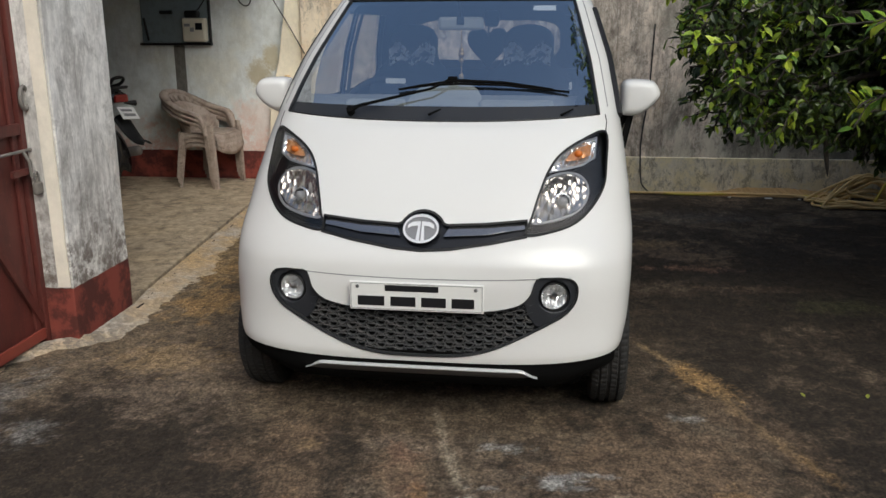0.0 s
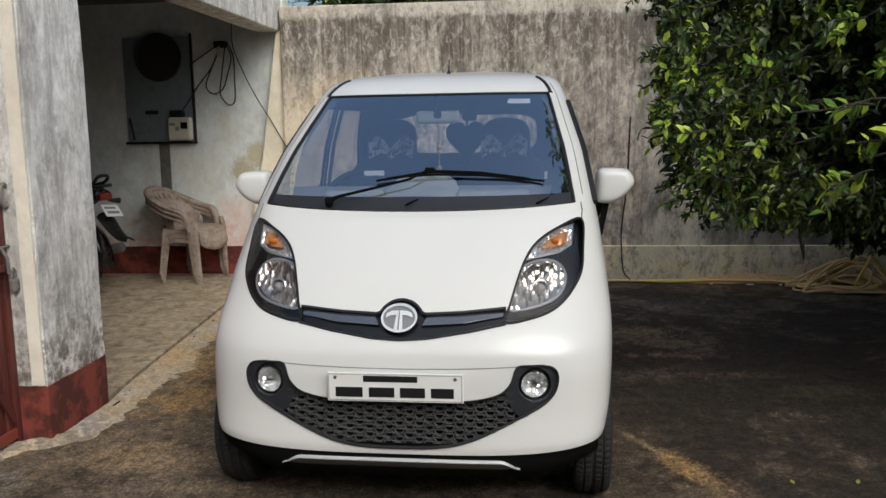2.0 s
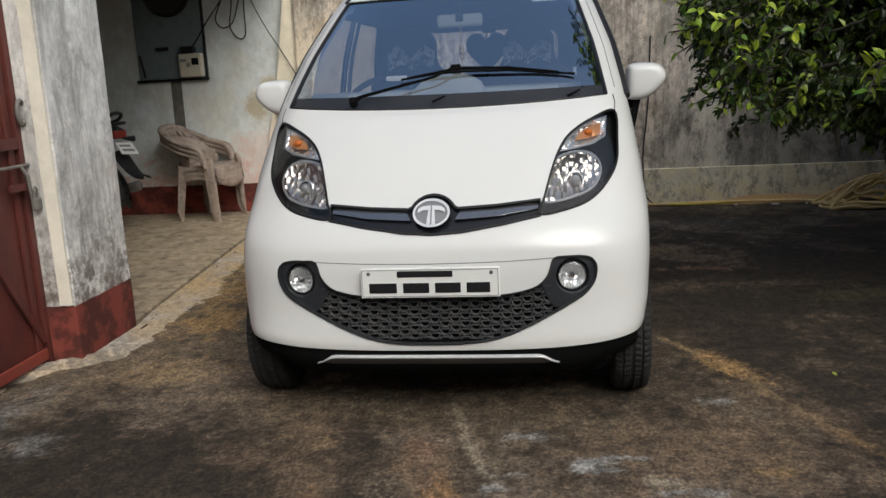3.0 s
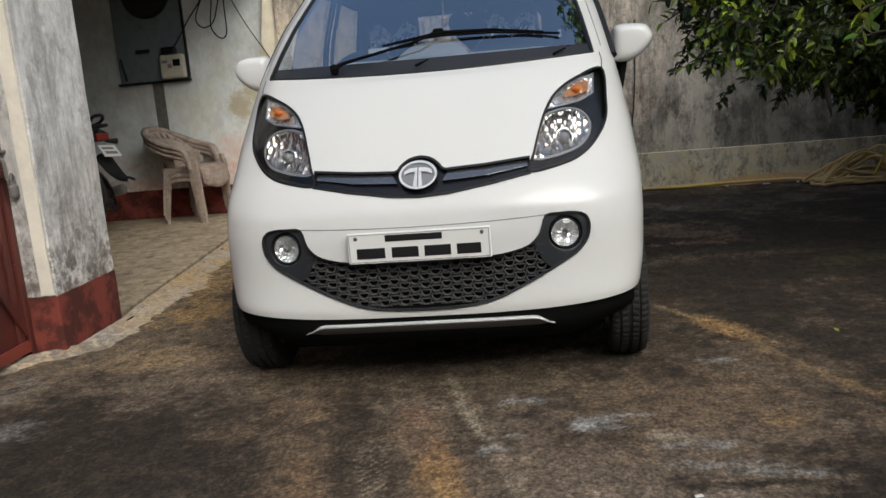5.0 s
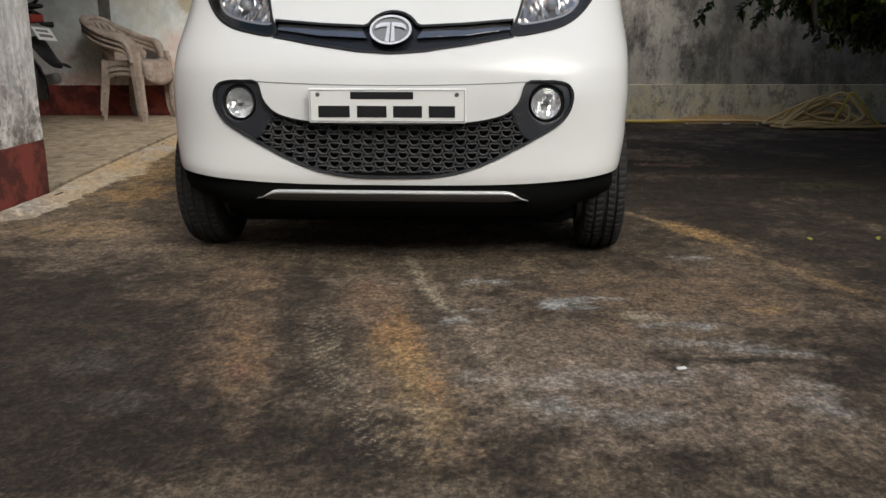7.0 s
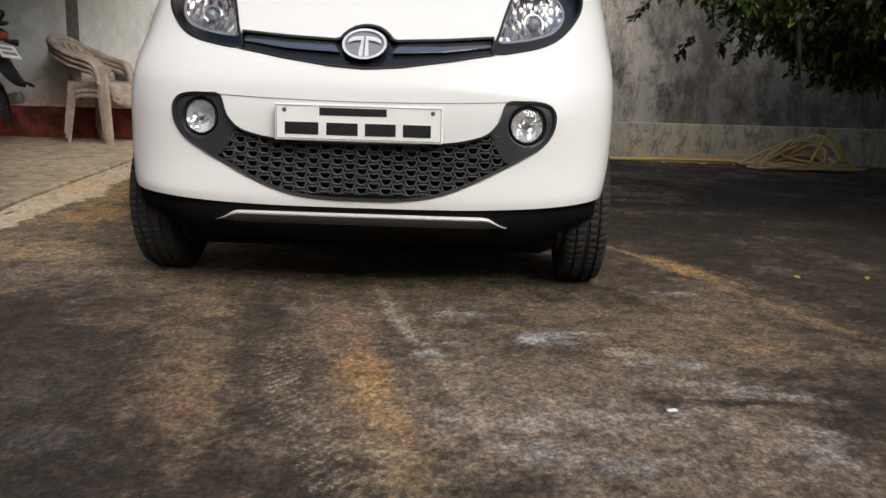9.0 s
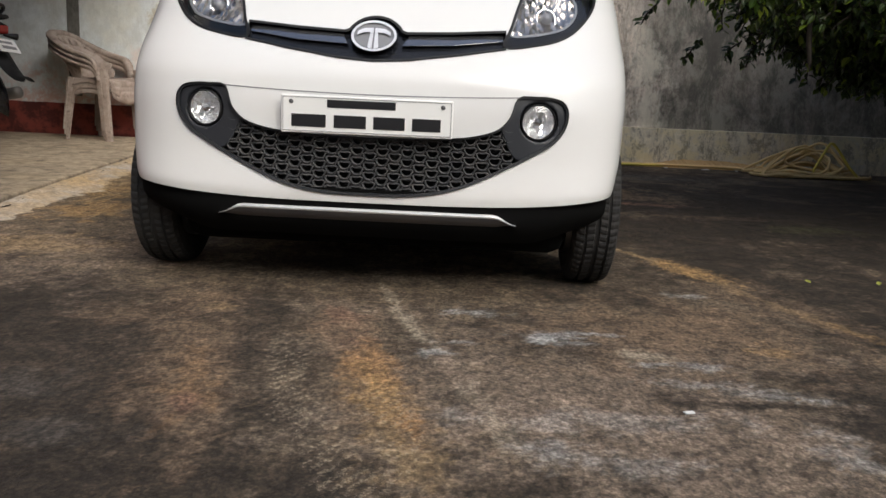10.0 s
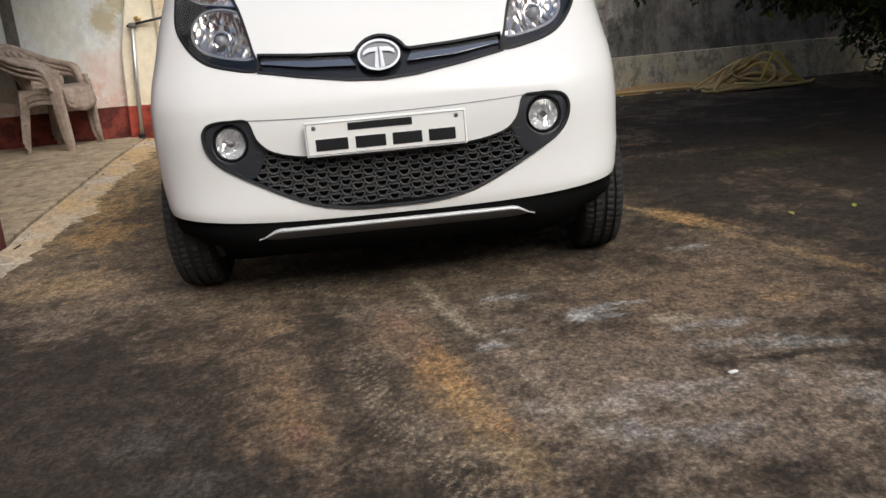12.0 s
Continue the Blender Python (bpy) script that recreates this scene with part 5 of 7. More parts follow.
# wheels
for sx in (-1, 1):
    for wy in (WHEEL_Y, WHEEL_Y + AXLE):
        tyre = part("tyre", build_tyre(), M_RUBBER, car, "dusty black rubber tyre", smooth=False)
        tyre.matrix_basis = pose(sx * 0.677, wy, WHEEL_R, 7, 0, 0)
        rim_ob = part("wheel_rim", build_rim(sx), M_STEEL, car, "silver steel wheel rim", smooth=True)
        rim_ob.matrix_basis = pose(sx * 0.687, wy, WHEEL_R)
        bm = bmesh.new()
        pts = [(wy + 0.275 * math.cos(a), WHEEL_R + 0.02 + 0.275 * math.sin(a)) for a in np.linspace(-0.3, math.pi - 0.3, 25)]
        rows = [[bm.verts.new((x, y, z)) for y, z in pts] for x in (sx * 0.45, sx * 0.66)]
        for k in range(24):
            bm.faces.new((rows[0][k], rows[0][k + 1], rows[1][k + 1], rows[1][k]))
        part("wheel_arch_liner", bm, M_VOID, car, "black wheel arch liner")

# mirrors
MIRROR = [(0.750, 1.196), (0.772, 1.209), (0.82, 1.211), (0.872, 1.206), (0.895, 1.188), (0.908, 1.158), (0.902, 1.132), (0.874, 1.098), (0.838, 1.072), (0.795, 1.058), (0.756, 1.062), (0.744, 1.08), (0.742, 1.12), (0.743, 1.165)]
for sx in (-1, 1):
    bm = bmesh.new()
    loop = smooth_loop([(sx * (x - 0.025), z) for x, z in MIRROR], 3)
    rings = []
    for y, k in ((0.878, 0.55), (0.882, 0.74), (0.892, 0.88), (0.915, 0.97), (0.955, 1.0), (0.995, 0.98), (1.0, 0.90)):
        rings.append([bm.verts.new((sx * 0.797 + (x - sx * 0.797) * k, y, 1.14 + (z - 1.14) * k)) for x, z in loop])
    for a, b in zip(rings, rings[1:]):
        for q in range(len(a)):
            bm.faces.new((a[q], a[(q + 1) % len(a)], b[(q + 1) % len(a)], b[q]))
    bm.faces.new(rings[0])
    bm.faces.new(rings[-1])
    bmesh.ops.recalc_face_normals(bm, faces=bm.faces[:])
    mirror = part("side_mirror", bm, M_WHITE, car, "white door mirror housing", smooth=True)
    part("mirror_arm", tube([(sx * 0.768, 0.95, 1.075), (sx * 0.757, 0.93, 1.03), (sx * 0.733, 0.89, 0.93)], 0.015, 8), M_VOID, mirror, "black mirror arm")
    part("mirror_arm", tube([(sx * 0.742, 0.96, 1.075), (sx * 0.730, 0.95, 1.03), (sx * 0.712, 0.94, 0.97)], 0.014, 8), M_VOID, mirror)
    part("mirror_glass", box(min(sx * 0.728, sx * 0.862), max(sx * 0.728, sx * 0.862), 0.998, 1.006, 1.10, 1.19), M_CHROME, mirror, bevel=0.01)
    bm = bmesh.new()
    bmesh.ops.create_uvsphere(bm, u_segments=10, v_segments=6, radius=0.02, matrix=pose(sx * 0.740, 0.66, 0.80) @ Matrix.Diagonal((0.6, 1.6, 1, 1)))
    part("side_repeater", bm, M_AMBER, car, "amber side repeater", smooth=True)

# number plate with plain bars for its characters
plate = part("number_plate", box(-0.241, 0.229, -0.016, -0.006, 0.470, 0.572), M_PLATE, car, "white number plate with black bars", bevel=0.003)
for x0, x1, z0, z1 in ((-0.236, 0.224, 0.5655, 0.567), (-0.236, 0.224, 0.475, 0.4765), (-0.236, -0.2345, 0.4765, 0.5655), (0.2225, 0.224, 0.4765, 0.5655)):
    part("border_line", box(x0, x1, -0.0172, -0.0158, z0, z1), M_GREY, plate)
for x0, x1, z0, z1 in ((-0.115, 0.072, 0.541, 0.562), (-0.212, -0.118, 0.487, 0.521), (-0.096, -0.008, 0.487, 0.521), (0.012, 0.098, 0.487, 0.521), (0.118, 0.196, 0.487, 0.521)):
    part("bar", box(x0, x1, -0.0175, -0.0158, z0, z1), M_INK, plate)
for x in (-0.213, 0.201):
    part("screw", lathe([(0.0001, -0.020), (0.005, -0.019), (0.0065, -0.016)], pose(x, 0, 0.554), 12), M_GREYPAINT, plate)

# wiper, antenna
def on_glass(x, z, off=0.02):
    return Vector((x, front_y(x, z) - off, z + off * 0.6))


wiper = part("wiper", tube([on_glass(-0.335, 1.105, 0.018), on_glass(-0.30, 1.120, 0.022), on_glass(-0.08, 1.170, 0.020), on_glass(-0.03, 1.182, 0.020), on_glass(0.035, 1.215, 0.018)], [0.011, 0.0065, 0.005, 0.005, 0.005], 8), M_VOID, car, "black single wiper arm")
part("wiper_blade", tube([on_glass(-0.165, 1.183, 0.008), on_glass(-0.05, 1.198, 0.008), on_glass(0.06, 1.204, 0.008), on_glass(0.25, 1.200, 0.008), on_glass(0.50, 1.175, 0.008)], 0.005, 6), M_VOID, wiper, "black rubber wiper blade")
part("wiper_knuckle", box(-0.02, 0.02, -0.012, 0.012, -0.006, 0.010), M_VOID, wiper, bevel=0.005).matrix_basis = pose(*on_glass(0.045, 1.214, 0.016), -40, 0, 0)
for nx in (-0.03, 0.47):
    part("washer_nozzle", tube([on_glass(nx, 1.100, 0.003), on_glass(nx + 0.045, 1.118, 0.006)], [0.005, 0.003], 8), M_VOID, car, "black washer nozzle on the cowl", smooth=True)
part("wiper_bridge", tube([on_glass(-0.13, 1.190, 0.010), on_glass(0.0, 1.205, 0.015), on_glass(0.06, 1.211, 0.016), on_glass(0.25, 1.206, 0.014), on_glass(0.44, 1.185, 0.010)], [0.003, 0.005, 0.008, 0.006, 0.003], 6), M_VOID, wiper)
part("wiper_pivot", lathe([(0.0001, -0.03), (0.014, -0.028), (0.016, 0.0)], pose(-0.335, front_y(-0.335, 1.105), 1.105, -40, 0, 0), 14), M_VOID, wiper)
antenna = part("antenna", tube([(0.01, 1.64, 1.648), (0.01, 1.66, 1.678)], [0.016, 0.008], 10), M_BLACK, car, "short black roof antenna")
part("antenna_rod", tube([(0.01, 1.66, 1.67), (0.01, 1.69, 1.735)], [0.004, 0.003], 6), M_BLACK, antenna)
part("sticker", patch([(0.335, 1.495), (0.435, 1.495), (0.435, 1.517), (0.335, 1.517)], 0.010, 0), M_PLATE, car, "small white windscreen sticker")

# cabin
bm = bmesh.new()
rows = []
prof = [(0.60, 1.10), (0.70, 1.145), (0.86, 1.165), (0.98, 1.15), (1.02, 1.05), (1.0, 0.8)]
for x in np.linspace(-0.62, 0.62, 25):
    rows.append([bm.verts.new((x, y, z - 0.02)) for y, z in prof])
for a, b in zip(rows, rows[1:]):
    for k in range(len(prof) - 1):
        bm.faces.new((a[k], b[k], b[k + 1], a[k + 1]))
bmesh.ops.recalc_face_normals(bm, faces=bm.faces[:])
part("dashboard", bm, M_DASH, car, "dark grey plastic dashboard", smooth=True)
bm = bmesh.new()
rows = []
for y, z, w in ((0.63, 1.120, 0.175), (0.70, 1.150, 0.165), (0.80, 1.175, 0.150), (0.86, 1.203, 0.130), (0.93, 1.20, 0.115), (0.97, 1.12, 0.11)):
    rows.append([bm.verts.new((-0.01 + w * u, y, z - 0.035 * abs(u) ** 3)) for u in np.linspace(-1, 1, 11)])
for a, b in zip(rows, rows[1:]):
    for k in range(10):
        bm.faces.new((a[k], a[k + 1], b[k + 1], b[k]))
bmesh.ops.recalc_face_normals(bm, faces=bm.faces[:])
part("instrument_binnacle", bm, M_BINNACLE, car, "light grey instrument binnacle", smooth=True)
for x0, x1 in ((-0.40, -0.16), (0.15, 0.44)):
    part("dash_edge", box(x0, x1, 0.632, 0.70, 1.09, 1.140), M_BINNACLE, car, "light grey dashboard edge", bevel=0.012)
part("white_bar", box(-0.305, -0.215, 0.985, 0.99, 1.183, 1.205), M_PLATE, car, "small white bar above the dashboard", bevel=0.002)
part("sticker", box(0.50, 0.512, 0.80, 0.803, 1.175, 1.205), M_PLATE, car, "tiny white sticker inside the windscreen")
bm = bmesh.new()
pts = [Vector((0.17 * math.cos(a), 0, 0.17 * math.sin(a))) for a in np.linspace(0, 2 * math.pi, 33)]
add_tube(bm, [pose(-0.34, 1.02, 1.04, -25, 0, 0) @ p for p in pts], 0.014, 8)
for a in (0.3, 2.84, 4.71):
    add_tube(bm, [pose(-0.34, 1.02, 1.04, -25, 0, 0) @ Vector((r * math.cos(a), 0.01, r * math.sin(a))) for r in (0.02, 0.17)], 0.012, 6)
part("steering_wheel", bm, M_BLACK, car, "black steering wheel", smooth=True)
for sx in (-1, 1):
    seat = part("front_seat", box(sx * 0.30 - 0.23, sx * 0.30 + 0.23, 1.22, 1.62, 0.45, 0.66), M_SEAT, car, "dark blue front seat", bevel=0.05)
    back = part("backrest", seat_shape(0.23, 0.22, 0.125, 0.56, 0.66, 0.84, 0.11, 0.20), M_SEAT, seat, bevel=0.03, smooth=True)
    back.matrix_basis = pose(sx * 0.30, 1.5, 0.60)
    bm = bmesh.new()
    loop = [(x * 1.04, z * 1.5) for x, z in [(-0.11, 0.0), (-0.115, 0.06), (-0.07, 0.085), (-0.03, 0.06), (0, 0.035), (0.03, 0.06), (0.07, 0.085), (0.115, 0.06), (0.11, 0.0), (0.05, 0.022), (0, 0.0), (-0.05, 0.022)]]
    f = bm.faces.new([bm.verts.new((x, 0.0, z)) for x, z in loop])
    r = bmesh.ops.extrude_face_region(bm, geom=[f])
    for v in r["geom"]:
        if isinstance(v, bmesh.types.BMVert):
            v.co.y += 0.02
    cover = part("seat_cover", bm, M_FLORAL, seat, "blue and white floral seat cover band")
    cover.matrix_basis = pose(sx * 0.295, 1.605, 1.235, -11, 0, 0)
rear_seat = part("rear_seat", box(-0.60, 0.60, 2.25, 2.42, 0.5, 1.19), M_SEAT, car, "dark rear bench seat", bevel=0.05)
rest = part("headrest", box(0.02, 0.105, 2.24, 2.30, 1.425, 1.520), M_SEAT, rear_seat, bevel=0.02, smooth=True)
part("headrest_post", tube([(0.045, 2.28, 1.17), (0.045, 2.27, 1.44)], 0.006, 6), M_BLACK, rest)
bm = bmesh.new()
loop = [(0.11 * math.sin(a) ** 3 * 0.9, 0.0068 * (13 * math.cos(a) - 5 * math.cos(2 * a) - 2 * math.cos(3 * a) - math.cos(4 * a))) for a in np.linspace(0, 2 * math.pi, 29)[:-1]]
f = bm.faces.new([bm.verts.new((x, 0, z)) for x, z in loop])
r = bmesh.ops.extrude_face_region(bm, geom=[f])
for v in r["geom"]:
    if isinstance(v, bmesh.types.BMVert):
        v.co.y += 0.08
bmesh.ops.recalc_face_normals(bm, faces=bm.faces[:])
heart = part("heart_cushion", bm, M_SEAT, car, "dark blue heart-shaped cushion", bevel=0.02)
heart.matrix_basis = pose(0.055, 2.1, 1.325) @ Matrix.Scale(1.18, 4)
rv = part("rear_view_mirror", box(-0.105, 0.105, 1.24, 1.27, 1.41, 1.470), M_BINNACLE, car, "light grey rear view mirror", bevel=0.015)
part("mirror_clip", box(-0.018, 0.018, 1.232, 1.245, 1.435, 1.472), M_BLACK, rv, bevel=0.006)
part("mirror_stalk", tube([(0, 1.24, 1.47), (0, 1.20, 1.54)], 0.009, 8), M_BLACK, rv)
charm = part("hanging_charm", tube([(0.003, 1.25, 1.43), (0.004, 1.25, 1.17)], 0.003, 6), M_BRASS, car, "beaded charm hanging from the mirror")
for z, r in ((1.32, 0.012), (1.30, 0.015), (1.275, 0.012), (1.20, 0.014)):
    bm = bmesh.new()
    bmesh.ops.create_uvsphere(bm, u_segments=10, v_segments=8, radius=r, matrix=pose(0.004, 1.25, z))
    part("bead", bm, M_BRASS, charm, smooth=True)


# ---- door ----
door = tagged(thing("door_1", pose(0, 0, 0), "", ""), "closed dark red steel door with padlock", "door", kind="structure")
leaf = part("door_leaf", box(-2.03, -1.985, 2.36, 3.52, 0.03, 2.12), M_DOOR, door, "dark red painted sheet steel leaf", bevel=0.004)
part("door_frame", box(-2.04, -1.955, 3.522, 3.558, 0.0, 2.15), M_DOOR, door, "dark red steel door frame", bevel=0.004)
part("door_frame", box(-2.04, -1.955, 2.33, 2.358, 0.0, 2.15), M_DOOR, door, bevel=0.004)
for y in (3.49, 3.18, 2.86, 2.54, 2.39):
    part("stile", box(-1.984, -1.968, y - 0.018, y + 0.018, 0.035, 2.11), M_DOOR, leaf, bevel=0.004)
for z in (0.06, 1.0, 2.08):
    part("rail", box(-1.967, -1.952, 2.37, 3.515, z - 0.025, z + 0.025), M_DOOR_EDGE if z < 0.1 else M_DOOR, leaf, bevel=0.004)
bm = bmesh.new()
add_box(bm, -1.967, -1.957, -0.45, 0.45, -0.018, 0.018, Matrix.Translation((0, 3.28, 0.50)) @ Matrix.Rotation(radians(-58), 4, "X"))
part("brace", bm, M_DOOR, leaf, "diagonal steel brace")
part("bolt", tube([(-1.945, 3.20, 0.905), (-1.945, 3.59, 0.905)], 0.007, 10), M_OLDSTEEL, door, "sliding steel bolt")
part("bolt_handle", tube([(-1.945, 3.50, 0.905), (-1.925, 3.51, 0.86), (-1.925, 3.515, 0.79)], 0.008, 8), M_OLDSTEEL, door)
bm = bmesh.new()
add_tube(bm, [(-1.935, 3.545 + 0.028 * math.cos(a), 1.13 + 0.05 * math.sin(a)) for a in np.linspace(0, 2 * math.pi, 17)], 0.009, 8)
part("ring_handle", bm, M_OLDSTEEL, door, "steel ring handle")
part("hasp", box(-1.952, -1.935, 3.40, 3.52, 0.80, 0.83), M_DOOR, door, bevel=0.003)
lock = part("padlock", box(-1.935, -1.905, 3.515, 3.565, 0.705, 0.765), M_OLDSTEEL, door, "worn steel padlock", bevel=0.012)
part("shackle", tube([(-1.92, 3.525, 0.76), (-1.92, 3.525, 0.795), (-1.92, 3.54, 0.81), (-1.92, 3.555, 0.795), (-1.92, 3.555, 0.76)], 0.005, 8), M_OLDSTEEL, lock)


# ---- plastic chairs, stacked one in the other ----
def build_chair():
    ch = thing("plastic_chair", pose(0, 0, 0), "weathered beige plastic armchair stacked in the verandah", "chair", "stacked plastic chairs")

    def sheet(name, fn, nu, nv, thick=0.006, label=""):
        bm = bmesh.new()
        g = [[bm.verts.new(fn(u / nu, v / nv)) for v in range(nv + 1)] for u in range(nu + 1)]
        for u in range(nu):
            for v in range(nv):
                bm.faces.new((g[u][v], g[u + 1][v], g[u + 1][v + 1], g[u][v + 1]))
        ob = part(name, bm, M_CHAIR, ch, label, smooth=True)
        mod = ob.modifiers.new("solid", "SOLIDIFY")
        mod.thickness = thick
        return ob

    # the top rail runs round the back and comes forward as the arms
    half = [(0.0, 0.375, 0.765), (-0.10, 0.362, 0.755), (-0.185, 0.315, 0.725), (-0.235, 0.225, 0.675), (-0.258, 0.11, 0.625), (-0.265, 0.0, 0.595), (-0.262, -0.065, 0.575), (-0.255, -0.105, 0.535), (-0.250, -0.130, 0.475)]
    rail = spline([(-x, y, z) for x, y, z in half[::-1]] + half[1:], 6)

    def along(t):
        q = t * (len(rail) - 1)
        k = min(int(q), len(rail) - 2)
        return rail[k].lerp(rail[k + 1], q - k)

    bm = bmesh.new()
    prev = None
    for i, p in enumerate(rail):
        d = (rail[min(i + 1, len(rail) - 1)] - rail[max(i - 1, 0)]).normalized()
        side = Vector((d.y, -d.x, 0)).normalized()
        up = side.cross(d)
        up = up if up.z > 0 or abs(up.z) < 0.2 else -up
        row = [bm.verts.new(p + side * a + up * h) for a, h in ((-0.036, -0.040), (-0.036, -0.006), (-0.026, 0.004), (0.022, 0.004), (0.030, -0.006), (0.030, -0.022))]
        if prev:
            for k in range(5):
                bm.faces.new((prev[k], prev[k + 1], row[k + 1], row[k]))
        prev = row
    ob = part("arm_rail", bm, M_CHAIR, ch, smooth=True)
    ob.modifiers.new("solid", "SOLIDIFY").thickness = 0.006
    rear = [Vector((0.205 * math.sin(a), 0.075 + 0.12 * math.cos(a), 0.41)) for a in np.linspace(1.45, -1.45, 41)]

    def back_at(t, v):
        """The back's sheet: t round it from side to side, v from the seat up to the rail."""
        q = t * 40
        k = min(int(q), 39)
        low, high = rear[k].lerp(rear[k + 1], q - k), along(0.22 + 0.56 * t)
        p = low.lerp(high, v)
        p.y -= 0.03 * math.sin(math.pi * v)
        return p

    sheet("back_panel", lambda u, v: back_at(u, 0.70 * v), 28, 7)
    for k in range(11):
        a = 0.02 + 0.96 * k / 11
        b = a + 0.96 / 11 * (0.62 if 1 <= k <= 9 else 0.9)
        sheet("back_slat", lambda u, v, a=a, b=b: back_at(a + (b - a) * u, 0.70 + 0.29 * v), 2, 4)
    sheet("seat", lambda u, v: ((u - 0.5) * (0.46 - 0.06 * v), -0.20 + 0.39 * v, 0.422 - 0.022 * math.sin(math.pi * u) * math.sin(math.pi * min(1, v * 1.2)) - 0.018 * v - 0.03 * max(0.0, 0.14 - v) / 0.14), 14, 12)
    for sx in (-1, 1):
        sheet("side_skirt", lambda u, v, sx=sx: (sx * (0.233 - 0.022 * u + 0.008 * v), -0.17 + 0.35 * u, 0.418 - 0.02 * u - v * (0.035 + 0.055 * (2 * u - 1) ** 2)), 10, 3)
    sheet("front_skirt", lambda u, v: ((u - 0.5) * 0.45, -0.200 - 0.012 * v - 0.02 * math.sin(math.pi * u), 0.392 - v * (0.045 + 0.060 * math.sin(math.pi * u) ** 0.8)), 12, 3, label="curved front apron of the seat")
    for sx in (-1, 1):
        for name, top, foot, wt, wf in (("front_leg", (0.245, -0.150, 0.485), (0.232, -0.180, 0.0), 0.060, 0.036), ("rear_leg", (0.205, 0.145, 0.41), (0.232, 0.185, 0.0), 0.040, 0.020)):
            bm = bmesh.new()
            rows = []
            for t in np.linspace(0, 1, 8):
                p = Vector(top).lerp(Vector(foot), t)
                w = wt + (wf - wt) * t ** 0.8
                f = -1 if name == "front_leg" else 1
                rows.append([bm.verts.new((sx * (p.x + a), p.y + f * b, p.z)) for a, b in ((-0.034 * (1 - 0.4 * t), w * 0.5), (-0.020, w * 0.62), (0.006, w * 0.62), (0.014, w * 0.45), (0.016, 0.0), (0.011, -w * 0.15), (0.016, -w * 0.3), (0.012, -w), (0.004, -w), (0.006, -w * 0.2), (-0.002, w * 0.3), (-0.030 * (1 - 0.4 * t), w * 0.3))])
            for a, b in zip(rows, rows[1:]):
                for k in range(12):
                    bm.faces.new((a[k], a[(k + 1) % 12], b[(k + 1) % 12], b[k]))
            bm.faces.new(rows[-1])
            bm.faces.new(rows[0][::-1])
            bmesh.ops.recalc_face_normals(bm, faces=bm.faces[:])
            part(name, bm, M_CHAIR, ch, smooth=False)
    return ch


chair = build_chair()
chair.matrix_basis = pose(-2.665, 7.43, 0.034, 0, 0, 80)
for dz, shift in ((0.040, 0.012), (0.080, 0.022)):
    up = copy_thing(chair, pose(-2.665 - shift, 7.43, 0.034 + dz, 1.0, 0, 80 + 40 * shift))

# ---- motorcycle, seen from behind ----
bike = thing("motorcycle", pose(-3.53, 6.98, 0.034, 0, 0, 70), "black motorcycle parked in the verandah", "motorcycle")


def bike_tyre(y):
    bm = bmesh.new()
    R, rr, nu, nv = 0.30, 0.05, 40, 12
    g = [[bm.verts.new(((rr * math.cos(b)), y + (R - rr + rr * math.sin(b)) * math.cos(a), R + (R - rr + rr * math.sin(b)) * math.sin(a))) for b in np.linspace(0, 2 * math.pi, nv, endpoint=False)] for a in np.linspace(0, 2 * math.pi, nu, endpoint=False)]
    for i in range(nu):
        for j in range(nv):
            bm.faces.new((g[i][j], g[(i + 1) % nu][j], g[(i + 1) % nu][(j + 1) % nv], g[i][(j + 1) % nv]))
    return bm


for y in (0.0, 1.25):
    w = part("wheel", bike_tyre(y), M_RUBBER, bike, "black rubber tyre", smooth=True)
    part("hub", lathe([(0.0001, -0.07), (0.06, -0.06), (0.06, 0.06), (0.0001, 0.07)], pose(0, y, 0.30, 0, 0, 90), 20), M_OLDSTEEL, w)
    part("spokes", lathe([(0.20, -0.015), (0.215, 0), (0.20, 0.015), (0.19, 0)], pose(0, y, 0.30, 0, 0, 90), 32), M_OLDSTEEL, w)
bm = bmesh.new()
rows = []
for a in np.linspace(radians(195), radians(60), 12):
    c = Vector((0, 0.34 * math.cos(a), 0.30 + 0.34 * math.sin(a)))
    rows.append([bm.verts.new(c + Vector((x, 0, -abs(x) * 0.5))) for x in (-0.075, -0.04, 0, 0.04, 0.075)])
for a, b in zip(rows, rows[1:]):
    for k in range(4):
        bm.faces.new((a[k], a[k + 1], b[k + 1], b[k]))
part("rear_fender", bm, M_GLOSS, bike, "glossy black rear fender", smooth=True).modifiers.new("solid", "SOLIDIFY").thickness = 0.006
bm = bmesh.new()
rows = []
for p, w in zip(spline([(0, -0.33, 0.68), (0, -0.42, 0.575), (0, -0.48, 0.52), (0, -0.54, 0.485), (0, -0.61, 0.475)], 4), np.linspace(0.085, 0.045, 17)):
    rows.append([bm.verts.new(p + Vector((x * w, -0.012 * x * x, -0.03 * x * x))) for x in (-1, -0.5, 0, 0.5, 1)])
for a, b in zip(rows, rows[1:]):
    for k in range(4):
        bm.faces.new((a[k], a[k + 1], b[k + 1], b[k]))
part("mud_flap", bm, M_BLACK, bike, "black plastic mud flap with turned-up tip", smooth=True).modifiers.new("solid", "SOLIDIFY").thickness = 0.008
part("carrier", tube(spline([(-0.06, -0.10, 0.89), (-0.06, -0.30, 0.93), (-0.05, -0.36, 0.985), (0.05, -0.36, 0.985), (0.06, -0.30, 0.93), (0.06, -0.10, 0.89)], 4), 0.014, 8), M_BLACK, bike, "black tail carrier loop", smooth=True)
